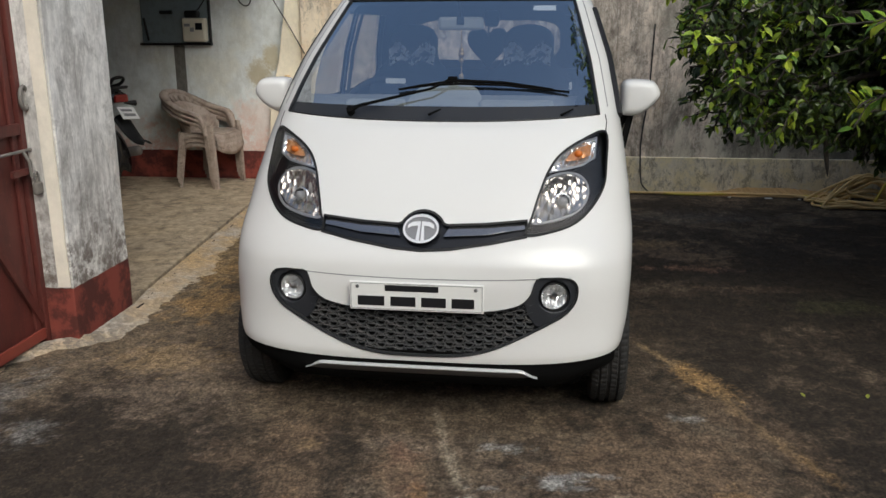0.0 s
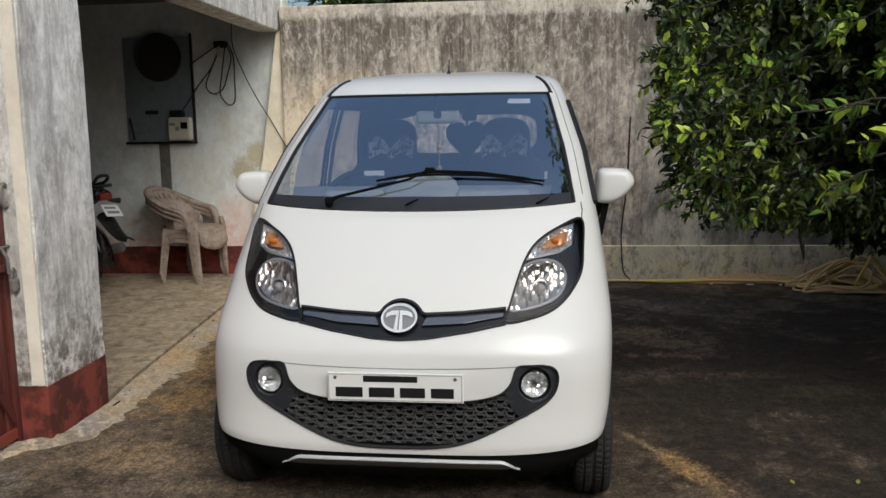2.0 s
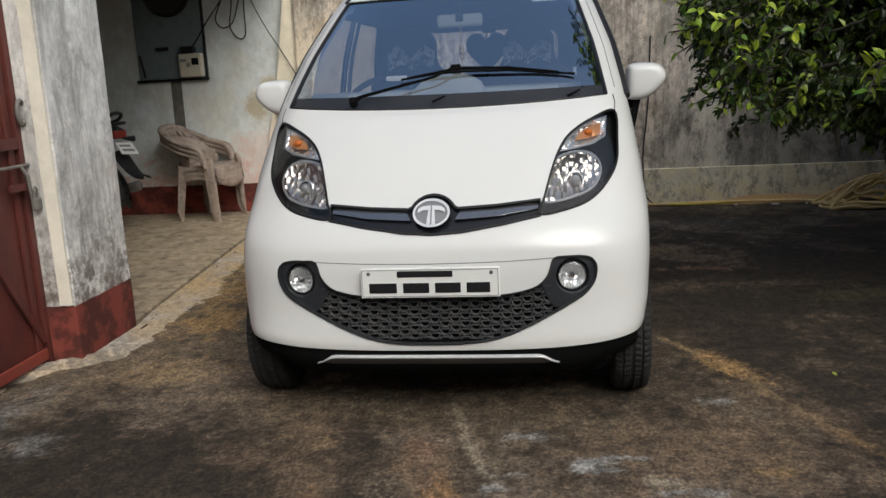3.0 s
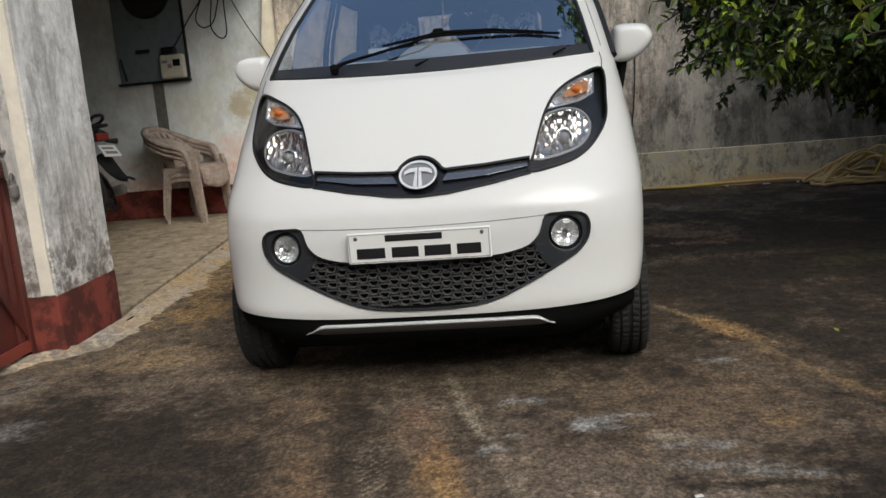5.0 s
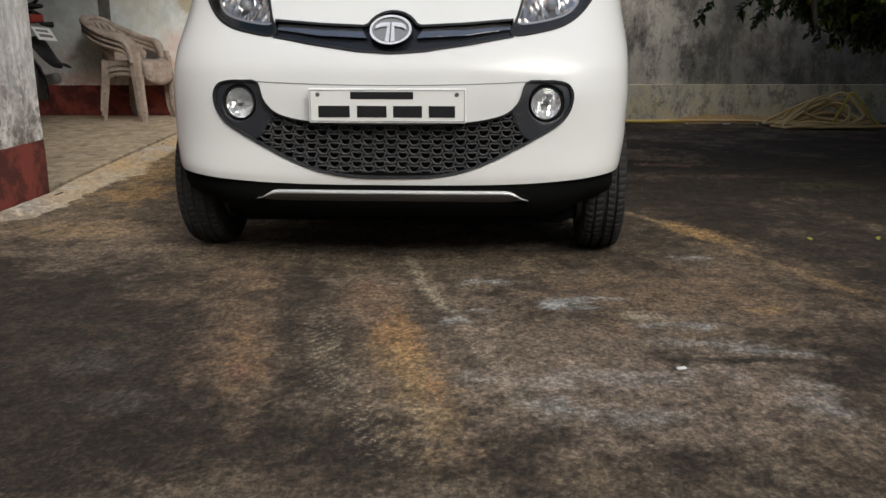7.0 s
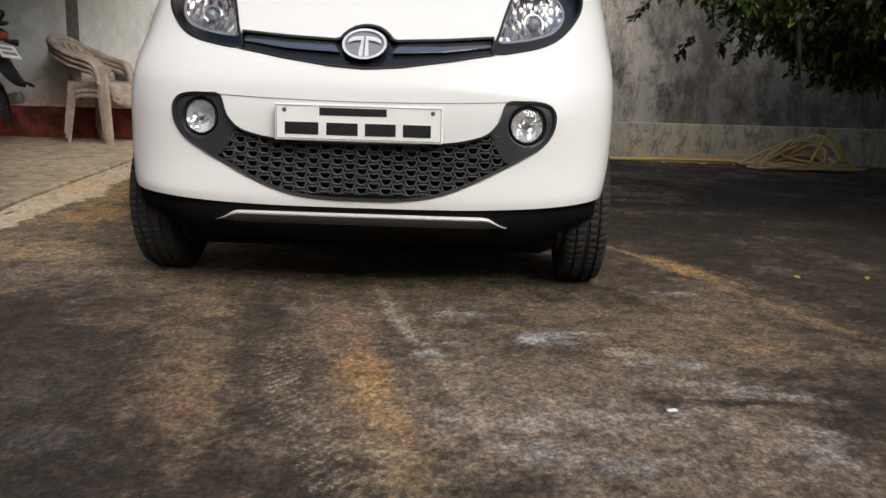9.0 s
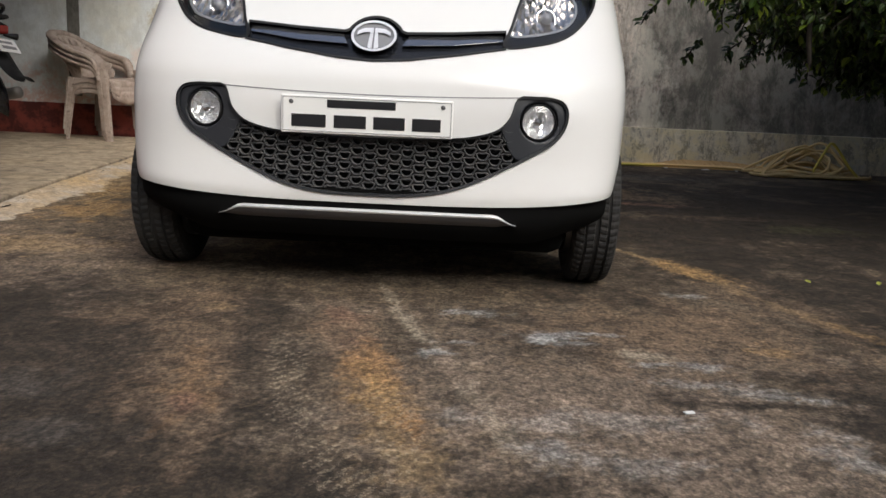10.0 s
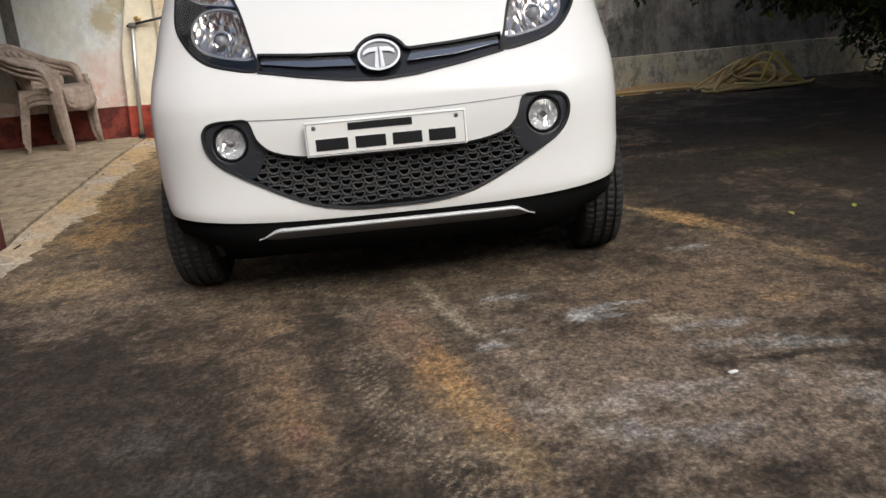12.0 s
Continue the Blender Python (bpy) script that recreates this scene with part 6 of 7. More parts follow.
pm = pose(0, -0.435, 0.70, -40, 5, 0)
bm = bmesh.new()
add_box(bm, -0.09, 0.09, -0.004, 0.004, -0.062, 0.062, pm)
plate = part("rear_plate", bm, M_PLATE, bike, "white plate with grey bars", bevel=0.003)
for x0, x1, z0, z1 in ((-0.065, 0.05, 0.015, 0.036), (-0.06, 0.065, -0.035, -0.008)):
    bm = bmesh.new()
    add_box(bm, x0, x1, -0.006, -0.0035, z0, z1, pm)
    part("bar", bm, M_GREY, plate)
tail = part("tail_cowl", box(-0.09, 0.09, -0.36, 0.12, 0.78, 0.87), M_GLOSS, bike, "glossy black tail cowl", bevel=0.035)
part("tail_light", box(-0.07, 0.07, -0.385, -0.355, 0.785, 0.85), M_REDLAMP, bike, "red tail light", bevel=0.015)
part("grab_rail", tube(spline([(-0.10, 0.10, 0.87), (-0.11, -0.25, 0.90), (-0.06, -0.38, 0.91), (0.06, -0.38, 0.91), (0.11, -0.25, 0.90), (0.10, 0.10, 0.87)], 4), 0.013, 8), M_BLACK, bike, smooth=True)
part("seat", box(-0.12, 0.12, -0.28, 0.55, 0.82, 0.89), M_BLACK, bike, "black padded seat", bevel=0.04)
part("tank", box(-0.14, 0.14, 0.55, 1.0, 0.75, 0.98), M_GLOSS, bike, "black fuel tank", bevel=0.09)
part("engine", box(-0.13, 0.13, 0.4, 0.85, 0.25, 0.65), M_OLDSTEEL, bike, "grey engine block", bevel=0.05)
part("handlebar", tube([(-0.34, 0.86, 1.02), (-0.2, 0.98, 1.04), (0.2, 0.98, 1.04), (0.34, 0.86, 1.02)], 0.013, 8), M_BLACK, bike)
for sx in (-1, 1):
    part("fork", tube([(sx * 0.09, 1.25, 0.30), (sx * 0.09, 1.0, 1.0)], 0.022, 8), M_OLDSTEEL, bike)
    part("shock_absorber", tube([(sx * 0.12, 0.05, 0.33), (sx * 0.12, 0.16, 0.75)], 0.026, 10), M_BLACK, bike)
    part("rear_indicator", tube([(sx * 0.06, -0.34, 0.78), (sx * 0.16, -0.36, 0.77)], [0.01, 0.026], 10), M_BLACK, bike)
part("silencer", tube([(0.15, 0.45, 0.28), (0.17, 0.0, 0.30), (0.18, -0.33, 0.36)], [0.025, 0.04, 0.045], 14), M_OLDSTEEL, bike, "steel silencer", smooth=True)

# ---- meter board and wiring on the verandah wall ----
board = thing("meter_board", pose(-3.04, 7.745, 1.29), "faded blue-grey wooden meter board on the verandah wall", "meter board")
part("panel", box(-0.32, 0.32, -0.022, 0.0, 0.0, 0.95), M_BOARD, board, bevel=0.004)
part("batten", box(0.322, 0.340, -0.035, 0.0, -0.01, 0.98), M_BLACK, board, "dark wooden side batten", bevel=0.004)
part("ledge", box(-0.335, 0.345, -0.05, 0.0, -0.022, -0.001), M_BLACK, board, "dark wooden bottom ledge", bevel=0.004)
part("switch", box(-0.13, -0.01, -0.045, -0.022, 0.255, 0.285), M_BLACK, board, bevel=0.004)
part("bracket", tube([(-0.29, -0.03, 0.22), (-0.27, -0.035, 0.12), (-0.255, -0.03, 0.02)], 0.010, 6), M_BLACK, board)
meter = thing("electric_meter", pose(-2.83, 7.723, 1.30), "ivory electric meter with small dark window", "electric meter")
part("case", box(-0.108, 0.108, -0.09, 0.0, 0.0, 0.21), M_METER, meter, "ivory plastic meter case", bevel=0.018)
part("window", box(0.02, 0.085, -0.094, -0.0885, 0.105, 0.165), M_GLOSS, meter, "dark display window")
part("dial", box(-0.085, -0.03, -0.094, -0.0885, 0.135, 0.16), M_GREY, meter)
part("label", box(-0.03, 0.005, -0.093, -0.0885, 0.09, 0.125), M_GREY, meter)
part("terminal_block", box(-0.09, 0.04, -0.07, 0.0, 0.212, 0.275), M_BLACK, meter, "black terminal block", bevel=0.015)
disc = thing("winnowing_disc", pose(-3.02, 7.722, 2.06), "dark round tray hung on the verandah wall", "tray")
part("tray", lathe([(0.0001, -0.012), (0.19, -0.014), (0.215, -0.03), (0.22, -0.02), (0.22, 0.0)], Matrix.Identity(4), 40), M_DARKTRAY, disc, smooth=False)
tagged(part("damp_strip", box(-3.075, -2.975, 7.741, 7.7488, 0.36, 1.266), M_DAMP), "dark cement strip down the wall below the board", "wall patch", kind="structure")
bundle = thing("cable_bundle", pose(-2.42, 7.74, 2.14), "black cable looped over a wall hook", "cable")


def wall_line(pts, r=0.006):
    return tube(spline([(x + 2.42, -0.02 - 0.012 * (k % 3), z - 2.14) for k, (x, z) in enumerate(pts)], 6), r, 6)


part("loop", wall_line([(-2.42, 2.17), (-2.50, 1.98), (-2.57, 1.80), (-2.52, 1.72), (-2.42, 1.76), (-2.36, 1.90), (-2.33, 2.05), (-2.38, 2.17)]), M_CABLE, bundle, smooth=True)
part("loop", wall_line([(-2.38, 2.16), (-2.42, 1.9), (-2.44, 1.72), (-2.38, 1.62), (-2.31, 1.65), (-2.30, 1.85), (-2.31, 2.05), (-2.36, 2.18)]), M_CABLE, bundle, smooth=True)
part("lead", wall_line([(-2.42, 2.15), (-2.52, 1.95), (-2.64, 1.80), (-2.78, 1.62), (-2.84, 1.55)]), M_CABLE, bundle, smooth=True)
part("lead", wall_line([(-2.46, 2.15), (-2.60, 2.06), (-2.72, 1.98)]), M_CABLE, bundle, smooth=True)
part("drop_wire", tube(spline([(x + 2.42, y - 7.74, z - 2.14) for x, y, z in [(-2.31, 7.72, 2.42), (-2.31, 7.72, 2.15), (-2.22, 7.70, 1.92), (-2.10, 7.65, 1.70), (-1.95, 7.64, 1.45), (-1.80, 7.60, 1.20)]], 6), 0.005, 6), M_CABLE, bundle, smooth=True)
part("hook", box(-0.06, 0.06, -0.06, 0.0, -0.01, 0.05), M_BLACK, bundle, bevel=0.012)
part("plug", tube([(-0.01, -0.05, 0.0), (-0.015, -0.055, -0.09)], [0.014, 0.018], 10), M_METER, bundle, "white plug", smooth=True)

tagged(part("pillar_wire", tube(spline([(-1.99, 3.540, 2.06), (-1.90, 3.538, 2.033), (-1.82, 3.538, 2.012), (-1.806, 3.58, 2.013), (-1.806, 3.74, 2.027), (-1.806, 3.95, 2.055), (-1.806, 4.08, 2.078), (-1.90, 4.09, 2.09)], 5), 0.005, 6), M_CABLE, None, smooth=True), "black wire tied round the pillar head", "wire")

# ---- stand pipe ----
pipe = thing("stand_pipe", pose(-2.10, 7.60, 0.034), "galvanised stand pipe with tap in the verandah corner", "water pipe")
part("riser", tube([(0, 0, 0), (0.03, 0.02, 0.45), (0.075, 0.03, 0.91)], 0.017, 12), M_PIPE, pipe, "shiny galvanised pipe", smooth=True)
part("cross_rod", tube([(0.03, 0.03, 0.905), (0.16, 0.03, 0.925), (0.34, 0.02, 0.95)], 0.010, 8), M_BLACK, pipe, "dark iron rod", smooth=True)
part("elbow", box(0.045, 0.105, 0.005, 0.055, 0.89, 0.93), M_OLDSTEEL, pipe, bevel=0.012)
part("tap_knob", box(0.10, 0.15, 0.0, 0.05, 0.935, 0.975), M_BRASS, pipe, "brass tap knob", bevel=0.012)
part("base_flange", tube([(0, 0, 0), (0, 0, 0.03)], 0.03, 12), M_BLACK, pipe)

# ---- garden hose in a heap by the wall ----
rnd = random.Random(23)
pts = [(0.9, 7.50, 0.02), (1.3, 7.47, 0.02), (1.7, 7.50, 0.02), (2.2, 7.48, 0.02), (2.5, 7.42, 0.025)]
for k in range(15):
    jig = lambda w: rnd.uniform(-w, w)
    cx, cy, a, b, lean = 2.98 + jig(0.10), 7.20 + jig(0.07), rnd.uniform(0.22, 0.44), rnd.uniform(0.09, 0.20), radians(jig(28))
    peak, crest = (rnd.uniform(0.14, 0.25), rnd.uniform(2.95, 3.22)) if k % 3 != 1 else (rnd.uniform(0.03, 0.08), cx)
    start = rnd.uniform(2.6, 3.6)
    for q in range(9):
        t = start + 2 * math.pi * q / 9.5
        x = cx + a * math.cos(t) * math.cos(lean) - b * math.sin(t) * math.sin(lean) + jig(0.02)
        y = cy + a * math.cos(t) * math.sin(lean) + b * math.sin(t) * math.cos(lean) + jig(0.02)
        lift = max(0.0, 1 - abs(x - crest) / 0.30) * max(0.0, 0.55 + 0.6 * math.sin(t))
        pts.append((min(x, 3.48), min(y, 7.50), 0.014 + 0.005 * (k % 5) + peak * lift))
pts += [(3.35, 7.12, 0.02), (3.50, 7.16, 0.014), (3.54, 7.22, 0.014)]
hose = part("garden_hose", tube(spline(pts, 5), 0.0115, 7), M_HOSE, None, smooth=True)
tagged(hose, "yellow-brown garden hose heaped by the wall foot", "hose")
line = tagged(part("yellow_pipe", tube(spline([(0.8, 7.44, 0.015), (1.2, 7.50, 0.015), (1.6, 7.45, 0.015), (2.1, 7.51, 0.015), (2.7, 7.46, 0.015)], 6), 0.010, 7), M_HOSE2, None, smooth=True), "thin yellow pipe lying along the wall foot", "pipe")
tagged(part("yellow_hose", tube(spline([(3.02, 7.10, 0.05), (3.10, 7.12, 0.20), (3.17, 7.16, 0.275), (3.24, 7.14, 0.20), (3.30, 7.10, 0.10), (3.36, 7.08, 0.02), (3.22, 7.00, 0.014), (3.05, 6.98, 0.02), (2.78, 7.04, 0.014), (2.62, 7.14, 0.014)], 6), 0.011, 7), M_HOSE2, None, smooth=True), "yellow hose end thrown over the heaped hose", "hose")
tagged(part("wall_wire", tube(spline([(1.26, 7.612, 1.45), (1.24, 7.608, 0.9), (1.20, 7.606, 0.5), (1.19, 7.54, 0.32), (1.21, 7.54, 0.1), (1.27, 7.53, 0.02)], 6), 0.006, 6), M_CABLE, None, smooth=True), "black wire running down the boundary wall", "wire")


# sandy soil swept against the wall foot
bm = bmesh.new()
rows = []
for x in np.linspace(1.7, 2.95, 51):
    u = (x - 1.7) / 1.25
    h = 0.075 * max(0.0, math.sin(math.pi * u)) ** 0.8 * (0.8 + 0.4 * noise.noise(Vector((x * 3, 2, 1)))) + 0.004
    w = 0.10 + 0.03 * noise.noise(Vector((x * 5, 9, 1)))
    rows.append([bm.verts.new((x, 7.559 - w * q, 0.001 + h * (1 - q) ** 1.6 + (0.012 * noise.noise(Vector((x * 30, q * 9, 3))) if q < 1 else 0))) for q in (0.0, 0.25, 0.5, 0.75, 1.0)])
for a, b in zip(rows, rows[1:]):
    for q in range(4):
        bm.faces.new((a[q], a[q + 1], b[q + 1], b[q]))
bmesh.ops.recalc_face_normals(bm, faces=bm.faces[:])
tagged(part("soil_drift", bm, M_SOIL, None), "sandy orange soil swept against the wall foot", "soil", kind="stuff")


# ---- foliage ----
def add_leaf(bm, p, d, up, length, width, curl=0.15):
    """A pointed leaf folded along its midrib."""
    d = d.normalized()
    side = d.cross(up)
    if side.length < 1e-4:
        side = d.cross(Vector((1, 0, 0.3)))
    side.normalize()
    nrm = side.cross(d)
    mid = [p, p + d * length * 0.35 - nrm * length * curl * 0.1, p + d * length * 0.7 - nrm * length * curl * 0.4, p + d * length - nrm * length * curl]
    w = (0.0, 0.5, 0.38, 0.0)
    c = [bm.verts.new(m) for m in mid]
    l = [bm.verts.new(m + side * width * q + nrm * width * 0.18) for m, q in zip(mid[1:3], w[1:3])]
    r = [bm.verts.new(m - side * width * q + nrm * width * 0.18) for m, q in zip(mid[1:3], w[1:3])]
    for s in (l, r):
        bm.faces.new((c[0], c[1], s[0]))
        bm.faces.new((c[1], c[2], s[1], s[0]))
        bm.faces.new((c[2], c[3], s[1]))


def twig(bm, wood, rnd, base, way, length, leaves, size, droop=0.25):
    p, d = Vector(base), Vector(way).normalized()
    line = [p.copy()]
    for k in range(leaves):
        p = p + d * length / leaves
        d = (d + Vector((rnd.uniform(-0.25, 0.25), rnd.uniform(-0.25, 0.25), rnd.uniform(-0.25, 0.2) - droop * 0.15))).normalized()
        line.append(p.copy())
        a = rnd.uniform(0, 2 * math.pi)
        side = d.cross(Vector((math.cos(a), math.sin(a), 0.4))).normalized()
        out = (d * 0.5 + side + Vector((0, 0, rnd.uniform(-0.5, 0.25)))).normalized()
        s = size * rnd.uniform(0.7, 1.3)
        add_leaf(bm, p, out, Vector((rnd.uniform(-0.5, 0.5), rnd.uniform(-0.9, 0.2), 1)), s, s * rnd.uniform(0.45, 0.6), rnd.uniform(-0.05, 0.35))
    add_tube(wood, line, [0.004] * (len(line) - 1) + [0.002], 4, False)


rnd = random.Random(11)
tree = thing("citrus_tree", pose(3.6, 5.1, 0), "dense citrus tree with dark glossy leaves and green limes", "tree")
# crown stretched far right, past what is seen, to block sky over the ground
TC, TR = Vector((3.35, 5.05, 2.15)), Vector((2.38, 1.45, 1.60))
crown, young, wood = bmesh.new(), bmesh.new(), bmesh.new()
off = Vector((3.6, 5.1, 0))


def on_crown(u, v, f):
    """A point of a lumpy rounded box, at part f of its radius."""
    d = Vector((math.cos(u) * math.cos(v), math.sin(u) * math.cos(v), math.sin(v)))
    k = (abs(d.x) ** 2.7 + abs(d.y) ** 2.7 + abs(d.z) ** 2.7) ** (-1 / 2.7)
    lump = 1 + 0.14 * noise.noise(d * 2.3 + Vector((4, 1, 2))) + 0.07 * noise.noise(d * 6)
    return TC + Vector((d.x * TR.x, d.y * TR.y, d.z * TR.z)) * k * lump * f, d


for k in range(6500):
    near = k < 4200
    u = rnd.uniform(radians(130), radians(300)) if near else rnd.uniform(0, 2 * math.pi)
    v = math.asin(rnd.uniform(-1, 0.95))
    f = rnd.uniform(0.80, 1.0) if rnd.random() < 0.7 else rnd.uniform(0.45, 0.8)
    p, d = on_crown(u, v, f)
    if p.z < (1.05 if p.y < 4.3 else 0.80) or (p.y < 3.75 and p.z < 1.3):
        continue
    if p.x < 3.1 and p.y > 5.3:
        continue
    if p.x < 1.6 and p.z < 1.6 and rnd.random() < 0.8:
        continue
    way = d + Vector((rnd.uniform(-0.5, 0.5), rnd.uniform(-0.5, 0.5), rnd.uniform(-0.5, 0.5)))
    clump = noise.noise(p * 2.4 + Vector((1, 5, 2))) > 0.12
    # fewer bright leaves right of x 2.3: leaf colour mimics the deep shade there
    tip = f > 0.90 and v > -0.6 and rnd.random() < ((0.75 if p.x < 2.3 else 0.25) if clump else 0.04)
    twig(young if tip else crown, wood, rnd, p - off - d * 0.12, way, rnd.uniform(0.10, 0.22), rnd.randint(12, 18), 0.050)
for k in range(6500):
    p = Vector((rnd.uniform(1.6, 5.2), rnd.uniform(4.3, 5.5), rnd.uniform(0.95, 3.3)))
    d = p - TC
    if (d.x / TR.x) ** 2 + (d.y / TR.y) ** 2 + (d.z / TR.z) ** 2 > 0.85 or (p.x < 2.8 and p.y > 5.2) or p.z < 1.0 + 0.25 * max(0.0, 2.6 - p.x):
        continue
    twig(crown, wood, rnd, p - off, (rnd.uniform(-1, 1), rnd.uniform(-1, 0.4), rnd.uniform(-1, 0.6)), 0.2, 9, 0.07)
for bx, by, bz, wx, wy, wz, n in ((1.62, 3.35, 1.22, -1, -0.45, 0.02, 12), (1.75, 3.25, 1.30, -1, -0.5, 0.12, 14), (1.60, 3.30, 1.48, -1, -0.5, 0.05, 12), (1.25, 4.9, 1.35, -1, -0.2, 0.0, 8), (1.3, 5.1, 1.65, -1, 0.1, 0.05, 9), (1.32, 4.2, 1.08, -0.8, -0.2, -0.1, 7)):
    for _ in range(2):
        twig(young, wood, rnd, Vector((bx, by, bz)) - off + Vector((rnd.uniform(-0.06, 0.06), rnd.uniform(-0.06, 0.06), rnd.uniform(-0.05, 0.05))), (wx, wy, wz), 0.30, n, 0.06, 0.05)
for k in range(1900):
    x = rnd.uniform(1.75, 4.4)
    skirt = max(0.78, 1.10 - 0.80 * (x - 1.8)) if x < 3.2 else 0.60
    p = Vector((x, rnd.uniform(4.75, 5.5), skirt + rnd.random() ** 1.5 * 0.9))
    twig(crown, wood, rnd, p - off, (rnd.uniform(-0.6, 0.6), rnd.uniform(-1, 0.4), rnd.uniform(-1.0, 0.2)), 0.16, 11, 0.055)
for k in range(900):
    d = Vector((rnd.gauss(0, 1), rnd.gauss(0, 1), rnd.gauss(0, 1))).normalized()
    p = Vector((4.15, 6.35, 0.95)) + Vector((d.x * 0.75, d.y * 1.0, d.z * 0.9)) * rnd.uniform(0.6, 1.0)
    if p.z > 0.06 and p.y < 7.45:
        twig(crown, wood, rnd, p - off, d + Vector((0, 0, -0.4)), 0.22, 10, 0.06)
for k in range(1100):
    d = Vector((rnd.gauss(0, 1), rnd.gauss(0, 1), rnd.gauss(0, 1))).normalized()
    p = Vector((3.75, 6.55, 1.35)) + Vector((d.x * 0.85, d.y * 0.75, d.z * 0.75)) * rnd.uniform(0.5, 1.0)
    if p.y < 7.45 and p.z > 0.75 + 0.35 * (3.75 - p.x):
        twig(crown, wood, rnd, p - off, d + Vector((0, 0, -0.6)), 0.20, 12, 0.055)
# unseen lobe of the crown, added to shade the ground on the right
for k in range(1700):
    d = Vector((rnd.gauss(0, 1), rnd.gauss(0, 1), rnd.gauss(0, 1))).normalized()
    p = Vector((3.9, 3.2, 2.35)) + Vector((d.x * 1.7, d.y * 1.35, d.z * 1.25)) * rnd.uniform(0.45, 1.0)
    if p.x > 0.75 + 0.62 * (p.y - 0.2):
        twig(crown, wood, rnd, p - off, d + Vector((0, 0, -0.4)), 0.22, 10, 0.06)
# low boughs that reach forward past the car's side
bough_edge = ((1.0, 1.16), (1.12, 1.08), (1.25, 1.02), (1.38, 0.93), (1.60, 0.95), (2.0, 1.0))
for k in range(400):
    z = 1.07 + 0.95 * rnd.random() ** 1.3
    x = np.interp(z, *zip(*bough_edge)) + 0.62 * rnd.random() ** 1.4
    p = Vector((x, rnd.uniform(3.62, 4.25) + 0.25 * max(0.0, x - 1.3), z + 0.05 * math.sin(9 * x)))
    if noise.noise(p * 3.1) < -0.22:
        continue
    tip = x < 1.35 and rnd.random() < 0.30
    twig(young if tip else crown, wood, rnd, p - off, (rnd.uniform(-1, 0.3), rnd.uniform(-0.8, 0.4), rnd.uniform(-0.8, 0.4)), rnd.uniform(0.09, 0.15), rnd.randint(9, 14), 0.045, 0.1)
for k in range(120):
    p = Vector((rnd.uniform(1.40, 2.0), rnd.uniform(4.0, 4.45), rnd.uniform(0.95, 1.15)))
    twig(crown, wood, rnd, p - off, (rnd.uniform(-0.6, 0.6), rnd.uniform(-0.8, 0.4), rnd.uniform(-0.8, 0.2)), 0.11, 10, 0.042, 0.1)
part("crown", crown, M_LEAF, tree, "dark green glossy leaves")
part("young_leaves", young, M_YOUNG, tree, "bright yellow-green young leaves")
part("dead_shoot", tube([Vector(q) - off for q in ((1.60, 4.25, 1.10), (1.630, 4.2, 0.95), (1.638, 4.2, 0.85), (1.650, 4.2, 0.78), (1.656, 4.2, 0.735))], [0.006, 0.010, 0.013, 0.009, 0.002], 7), M_BARK, tree, "dark dead shoot hanging below the leaves", smooth=True)
for ends in (((3.45, 4.7, 1.2), (2.9, 3.9, 1.55), (2.3, 3.55, 1.45), (1.85, 3.38, 1.32), (1.55, 3.28, 1.26)), ((2.9, 3.9, 1.55), (2.3, 3.5, 1.62), (1.75, 3.30, 1.52)), ((3.3, 4.6, 1.3), (2.2, 4.5, 1.25), (1.5, 4.1, 1.15), (1.15, 3.85, 1.12)), ((2.9, 4.4, 1.5), (2.0, 4.1, 1.5), (1.3, 3.9, 1.45), (1.0, 3.8, 1.40))):
    line = spline([Vector(e) - off for e in ends], 4)
    add_tube(wood, line, [0.024 - 0.020 * k / (len(line) - 1) for k in range(len(line))], 6, False)
add_tube(wood, [Vector((0, 0, 0)), Vector((0.02, -0.03, 0.4)), Vector((-0.05, 0.0, 0.85)), Vector((-0.12, -0.05, 1.3))], [0.11, 0.085, 0.07, 0.05], 10)
for k in range(26):
    p, d = on_crown(rnd.uniform(0, 2 * math.pi), math.asin(rnd.uniform(-0.5, 0.95)), 0.85)
    s = Vector((-0.05, 0, rnd.uniform(0.6, 1.2)))
    e = p - off
    add_tube(wood, spline([s, s.lerp(e, 0.5) + Vector((0, 0, 0.12)), e], 4), [0.035, 0.032, 0.03, 0.027, 0.02, 0.017, 0.013, 0.01, 0.007], 6, False)
part("trunk", wood, M_BARK, tree, "rough brown trunk, limbs and twigs")
for x, y, z in ((1.46, 4.25, 1.04), (1.95, 4.0, 1.02), (1.80, 4.3, 1.15)):
    bm = bmesh.new()
    bmesh.ops.create_uvsphere(bm, u_segments=14, v_segments=10, radius=0.026, matrix=pose(x, y, z) @ Matrix.Diagonal((1, 1, 1.12, 1)))
    for v in bm.verts:
        v.co -= off
    part("lime", bm, M_LIME, tree, "round green lime", smooth=True)

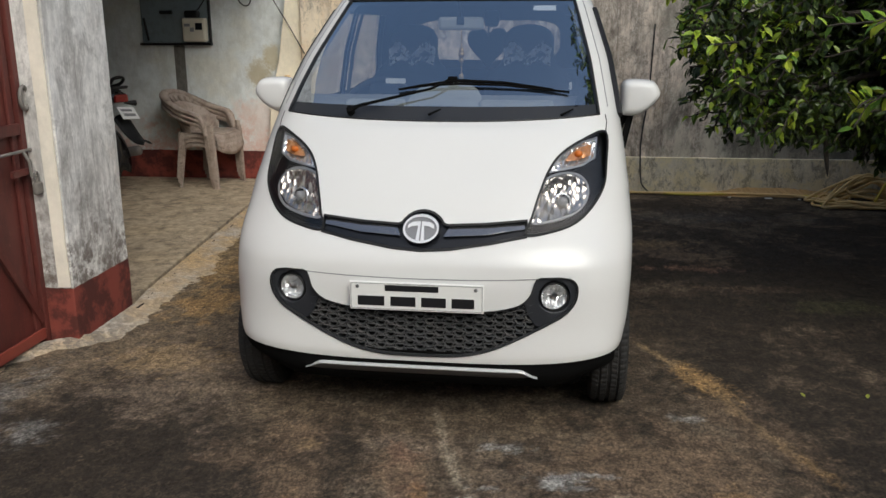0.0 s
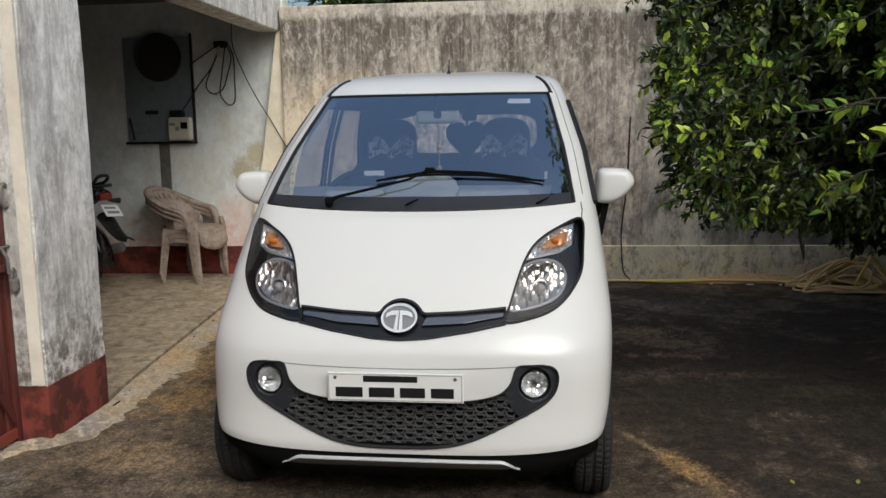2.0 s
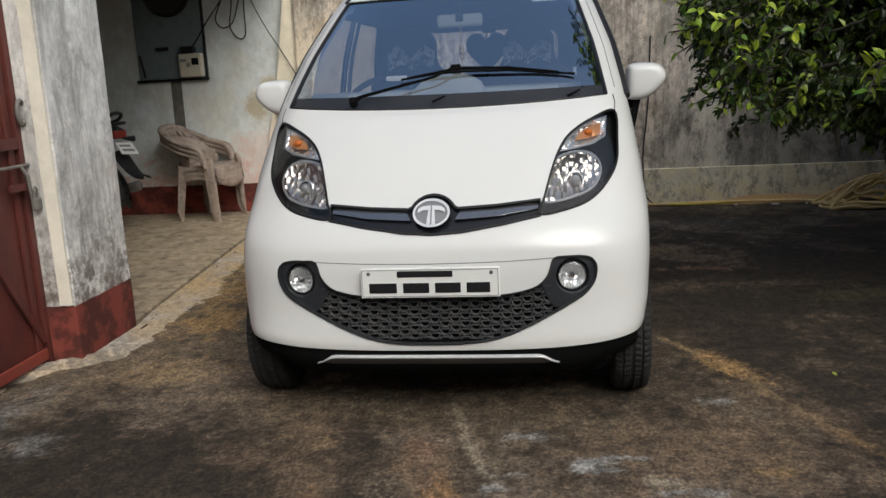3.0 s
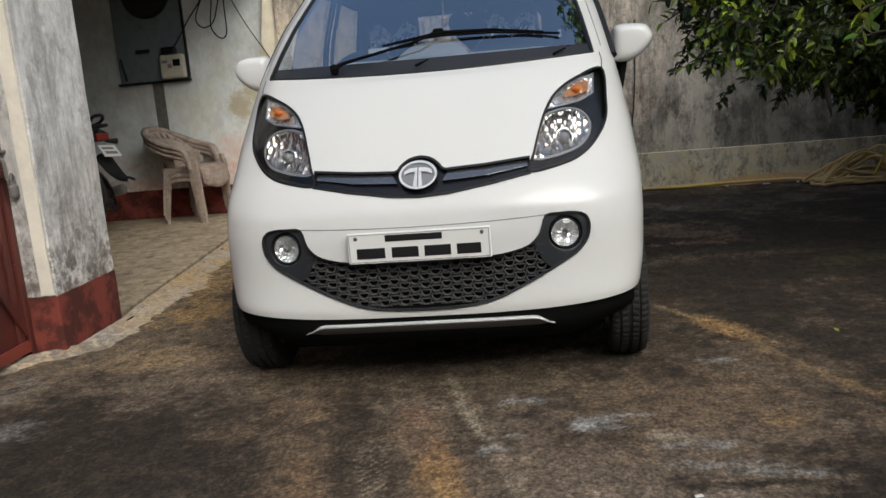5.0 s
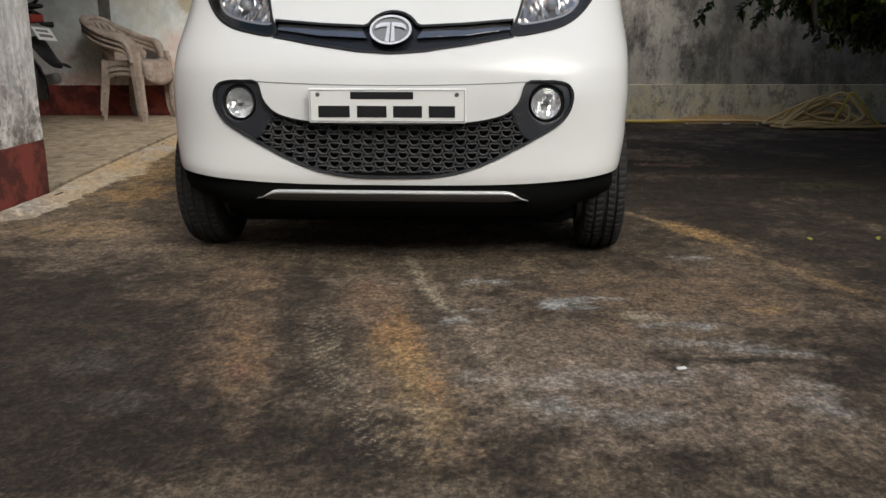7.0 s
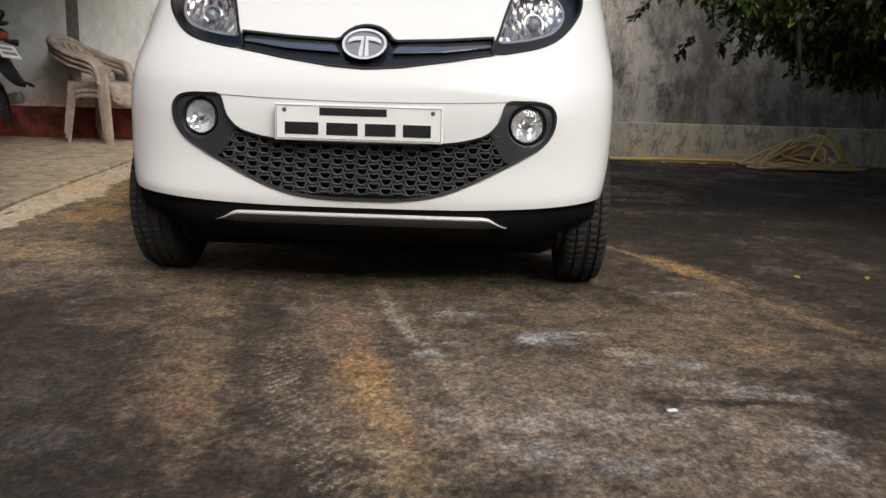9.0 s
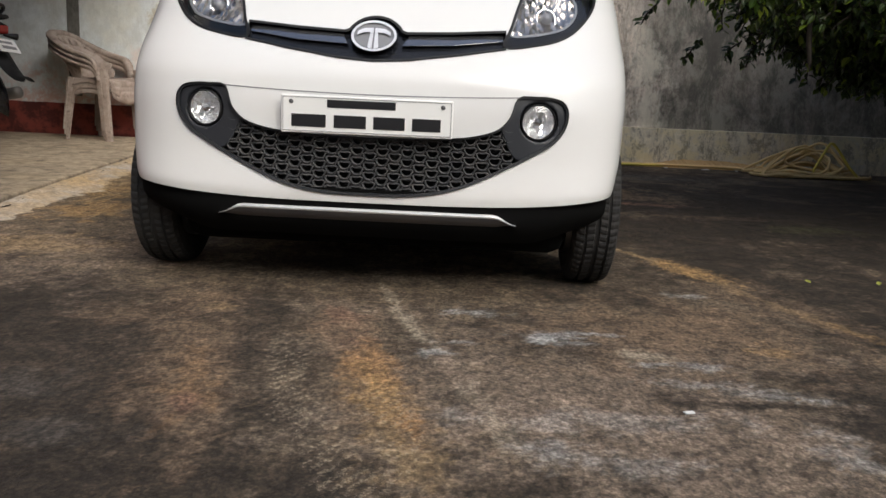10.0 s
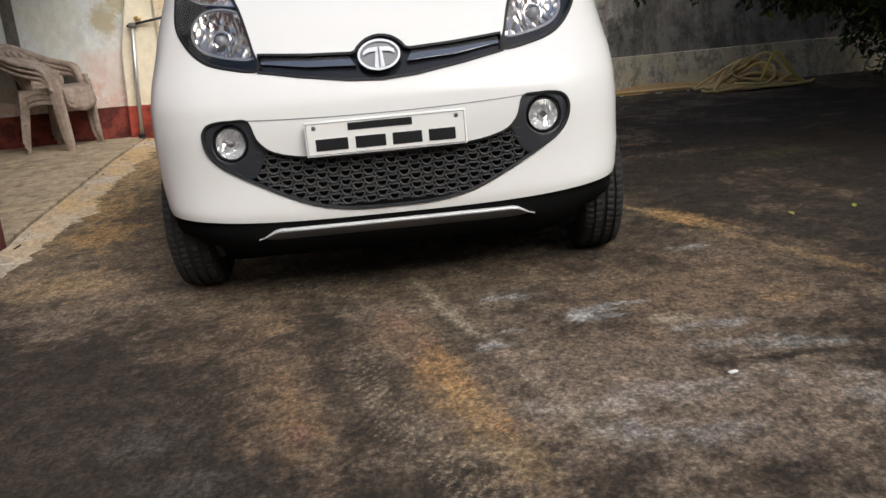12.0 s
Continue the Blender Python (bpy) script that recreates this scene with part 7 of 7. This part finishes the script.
for name, x0, x1, n, label, mt in (("hedge", -1.7, 0.55, 760, "dark leafy hedge with yellow leaves behind the boundary wall", M_LEAF), ("flowering_shrub", 0.5, 2.1, 330, "pale flowering shrub behind the boundary wall", M_PALELEAF)):
    bm, wd, trunks = bmesh.new(), bmesh.new(), []
    for k in range(n):
        p = Vector((rnd.uniform(x0, x1), rnd.uniform(8.2, 9.0), rnd.uniform(2.1, 2.95)))
        twig(bm, wd, rnd, p, (rnd.uniform(-1, 1), rnd.uniform(-1, 1), rnd.uniform(0, 1)), 0.3, 10, 0.10)
    for k in range(5):
        x = x0 + (x1 - x0) * (k + 0.5) / 5
        trunks.append([(x, 8.6, 0), (x + 0.05, 8.6, 1.2), (x, 8.55, 2.5)])
    sh = tagged(thing(name, pose(0, 0, 0), label, "shrub"), kind="")
    part("leaves", bm, mt, sh)
    part("twigwork", wd, M_BARK, sh)
    for line in trunks:
        part("stem", tube(line, [0.035, 0.025, 0.012], 6), M_BARK, sh)

# ---- litter on the yard ----
for k, (x, y, s, turn) in enumerate(((1.41, 3.57, 0.045, 20), (1.36, 3.28, 0.03, 110), (1.60, 3.29, 0.035, 70), (1.75, 4.2, 0.04, 200), (2.3, 4.6, 0.045, 10), (1.9, 3.7, 0.03, 150))):
    bm = bmesh.new()
    add_leaf(bm, Vector((0, 0, 0.004)), Vector((1, 0, 0.08)), Vector((0, 0.2, 1)), s, s * 0.5, -0.1)
    lf = part("fallen_leaf", bm, M_DRYLEAF if k in (1, 2) else M_BARK, None)
    lf.matrix_basis = pose(x, y, 0.003, 0, 0, turn)
    tagged(lf, "small yellow-green fallen leaf on the concrete" if k in (1, 2) else "small dry brown fallen leaf on the concrete", "leaf", "fallen leaves")
for x, y, w, turn in ((2.27, 7.40, 0.030, 10), (2.52, 7.38, 0.020, 60), (2.62, 7.37, 0.024, -20), (1.95, 7.42, 0.016, 35)):
    bit = part("paper_scrap", box(-w, w, -w * 0.5, w * 0.5, 0.0, 0.006), M_PLATE, None, bevel=0.002)
    bit.matrix_basis = pose(x, y, 0.001, 0, 0, turn)
    tagged(bit, "small white paper scrap by the wall foot", "litter", "paper scraps")
bm = box(-0.011, 0.011, -0.006, 0.006, 0.0, 0.004)
chip = part("paper_scrap", bm, M_PLATE, None, bevel=0.002)
chip.matrix_basis = pose(0.596, 2.072, 0.002, 0, 0, 15)
tagged(chip, "tiny white paper scrap on the concrete", "litter")
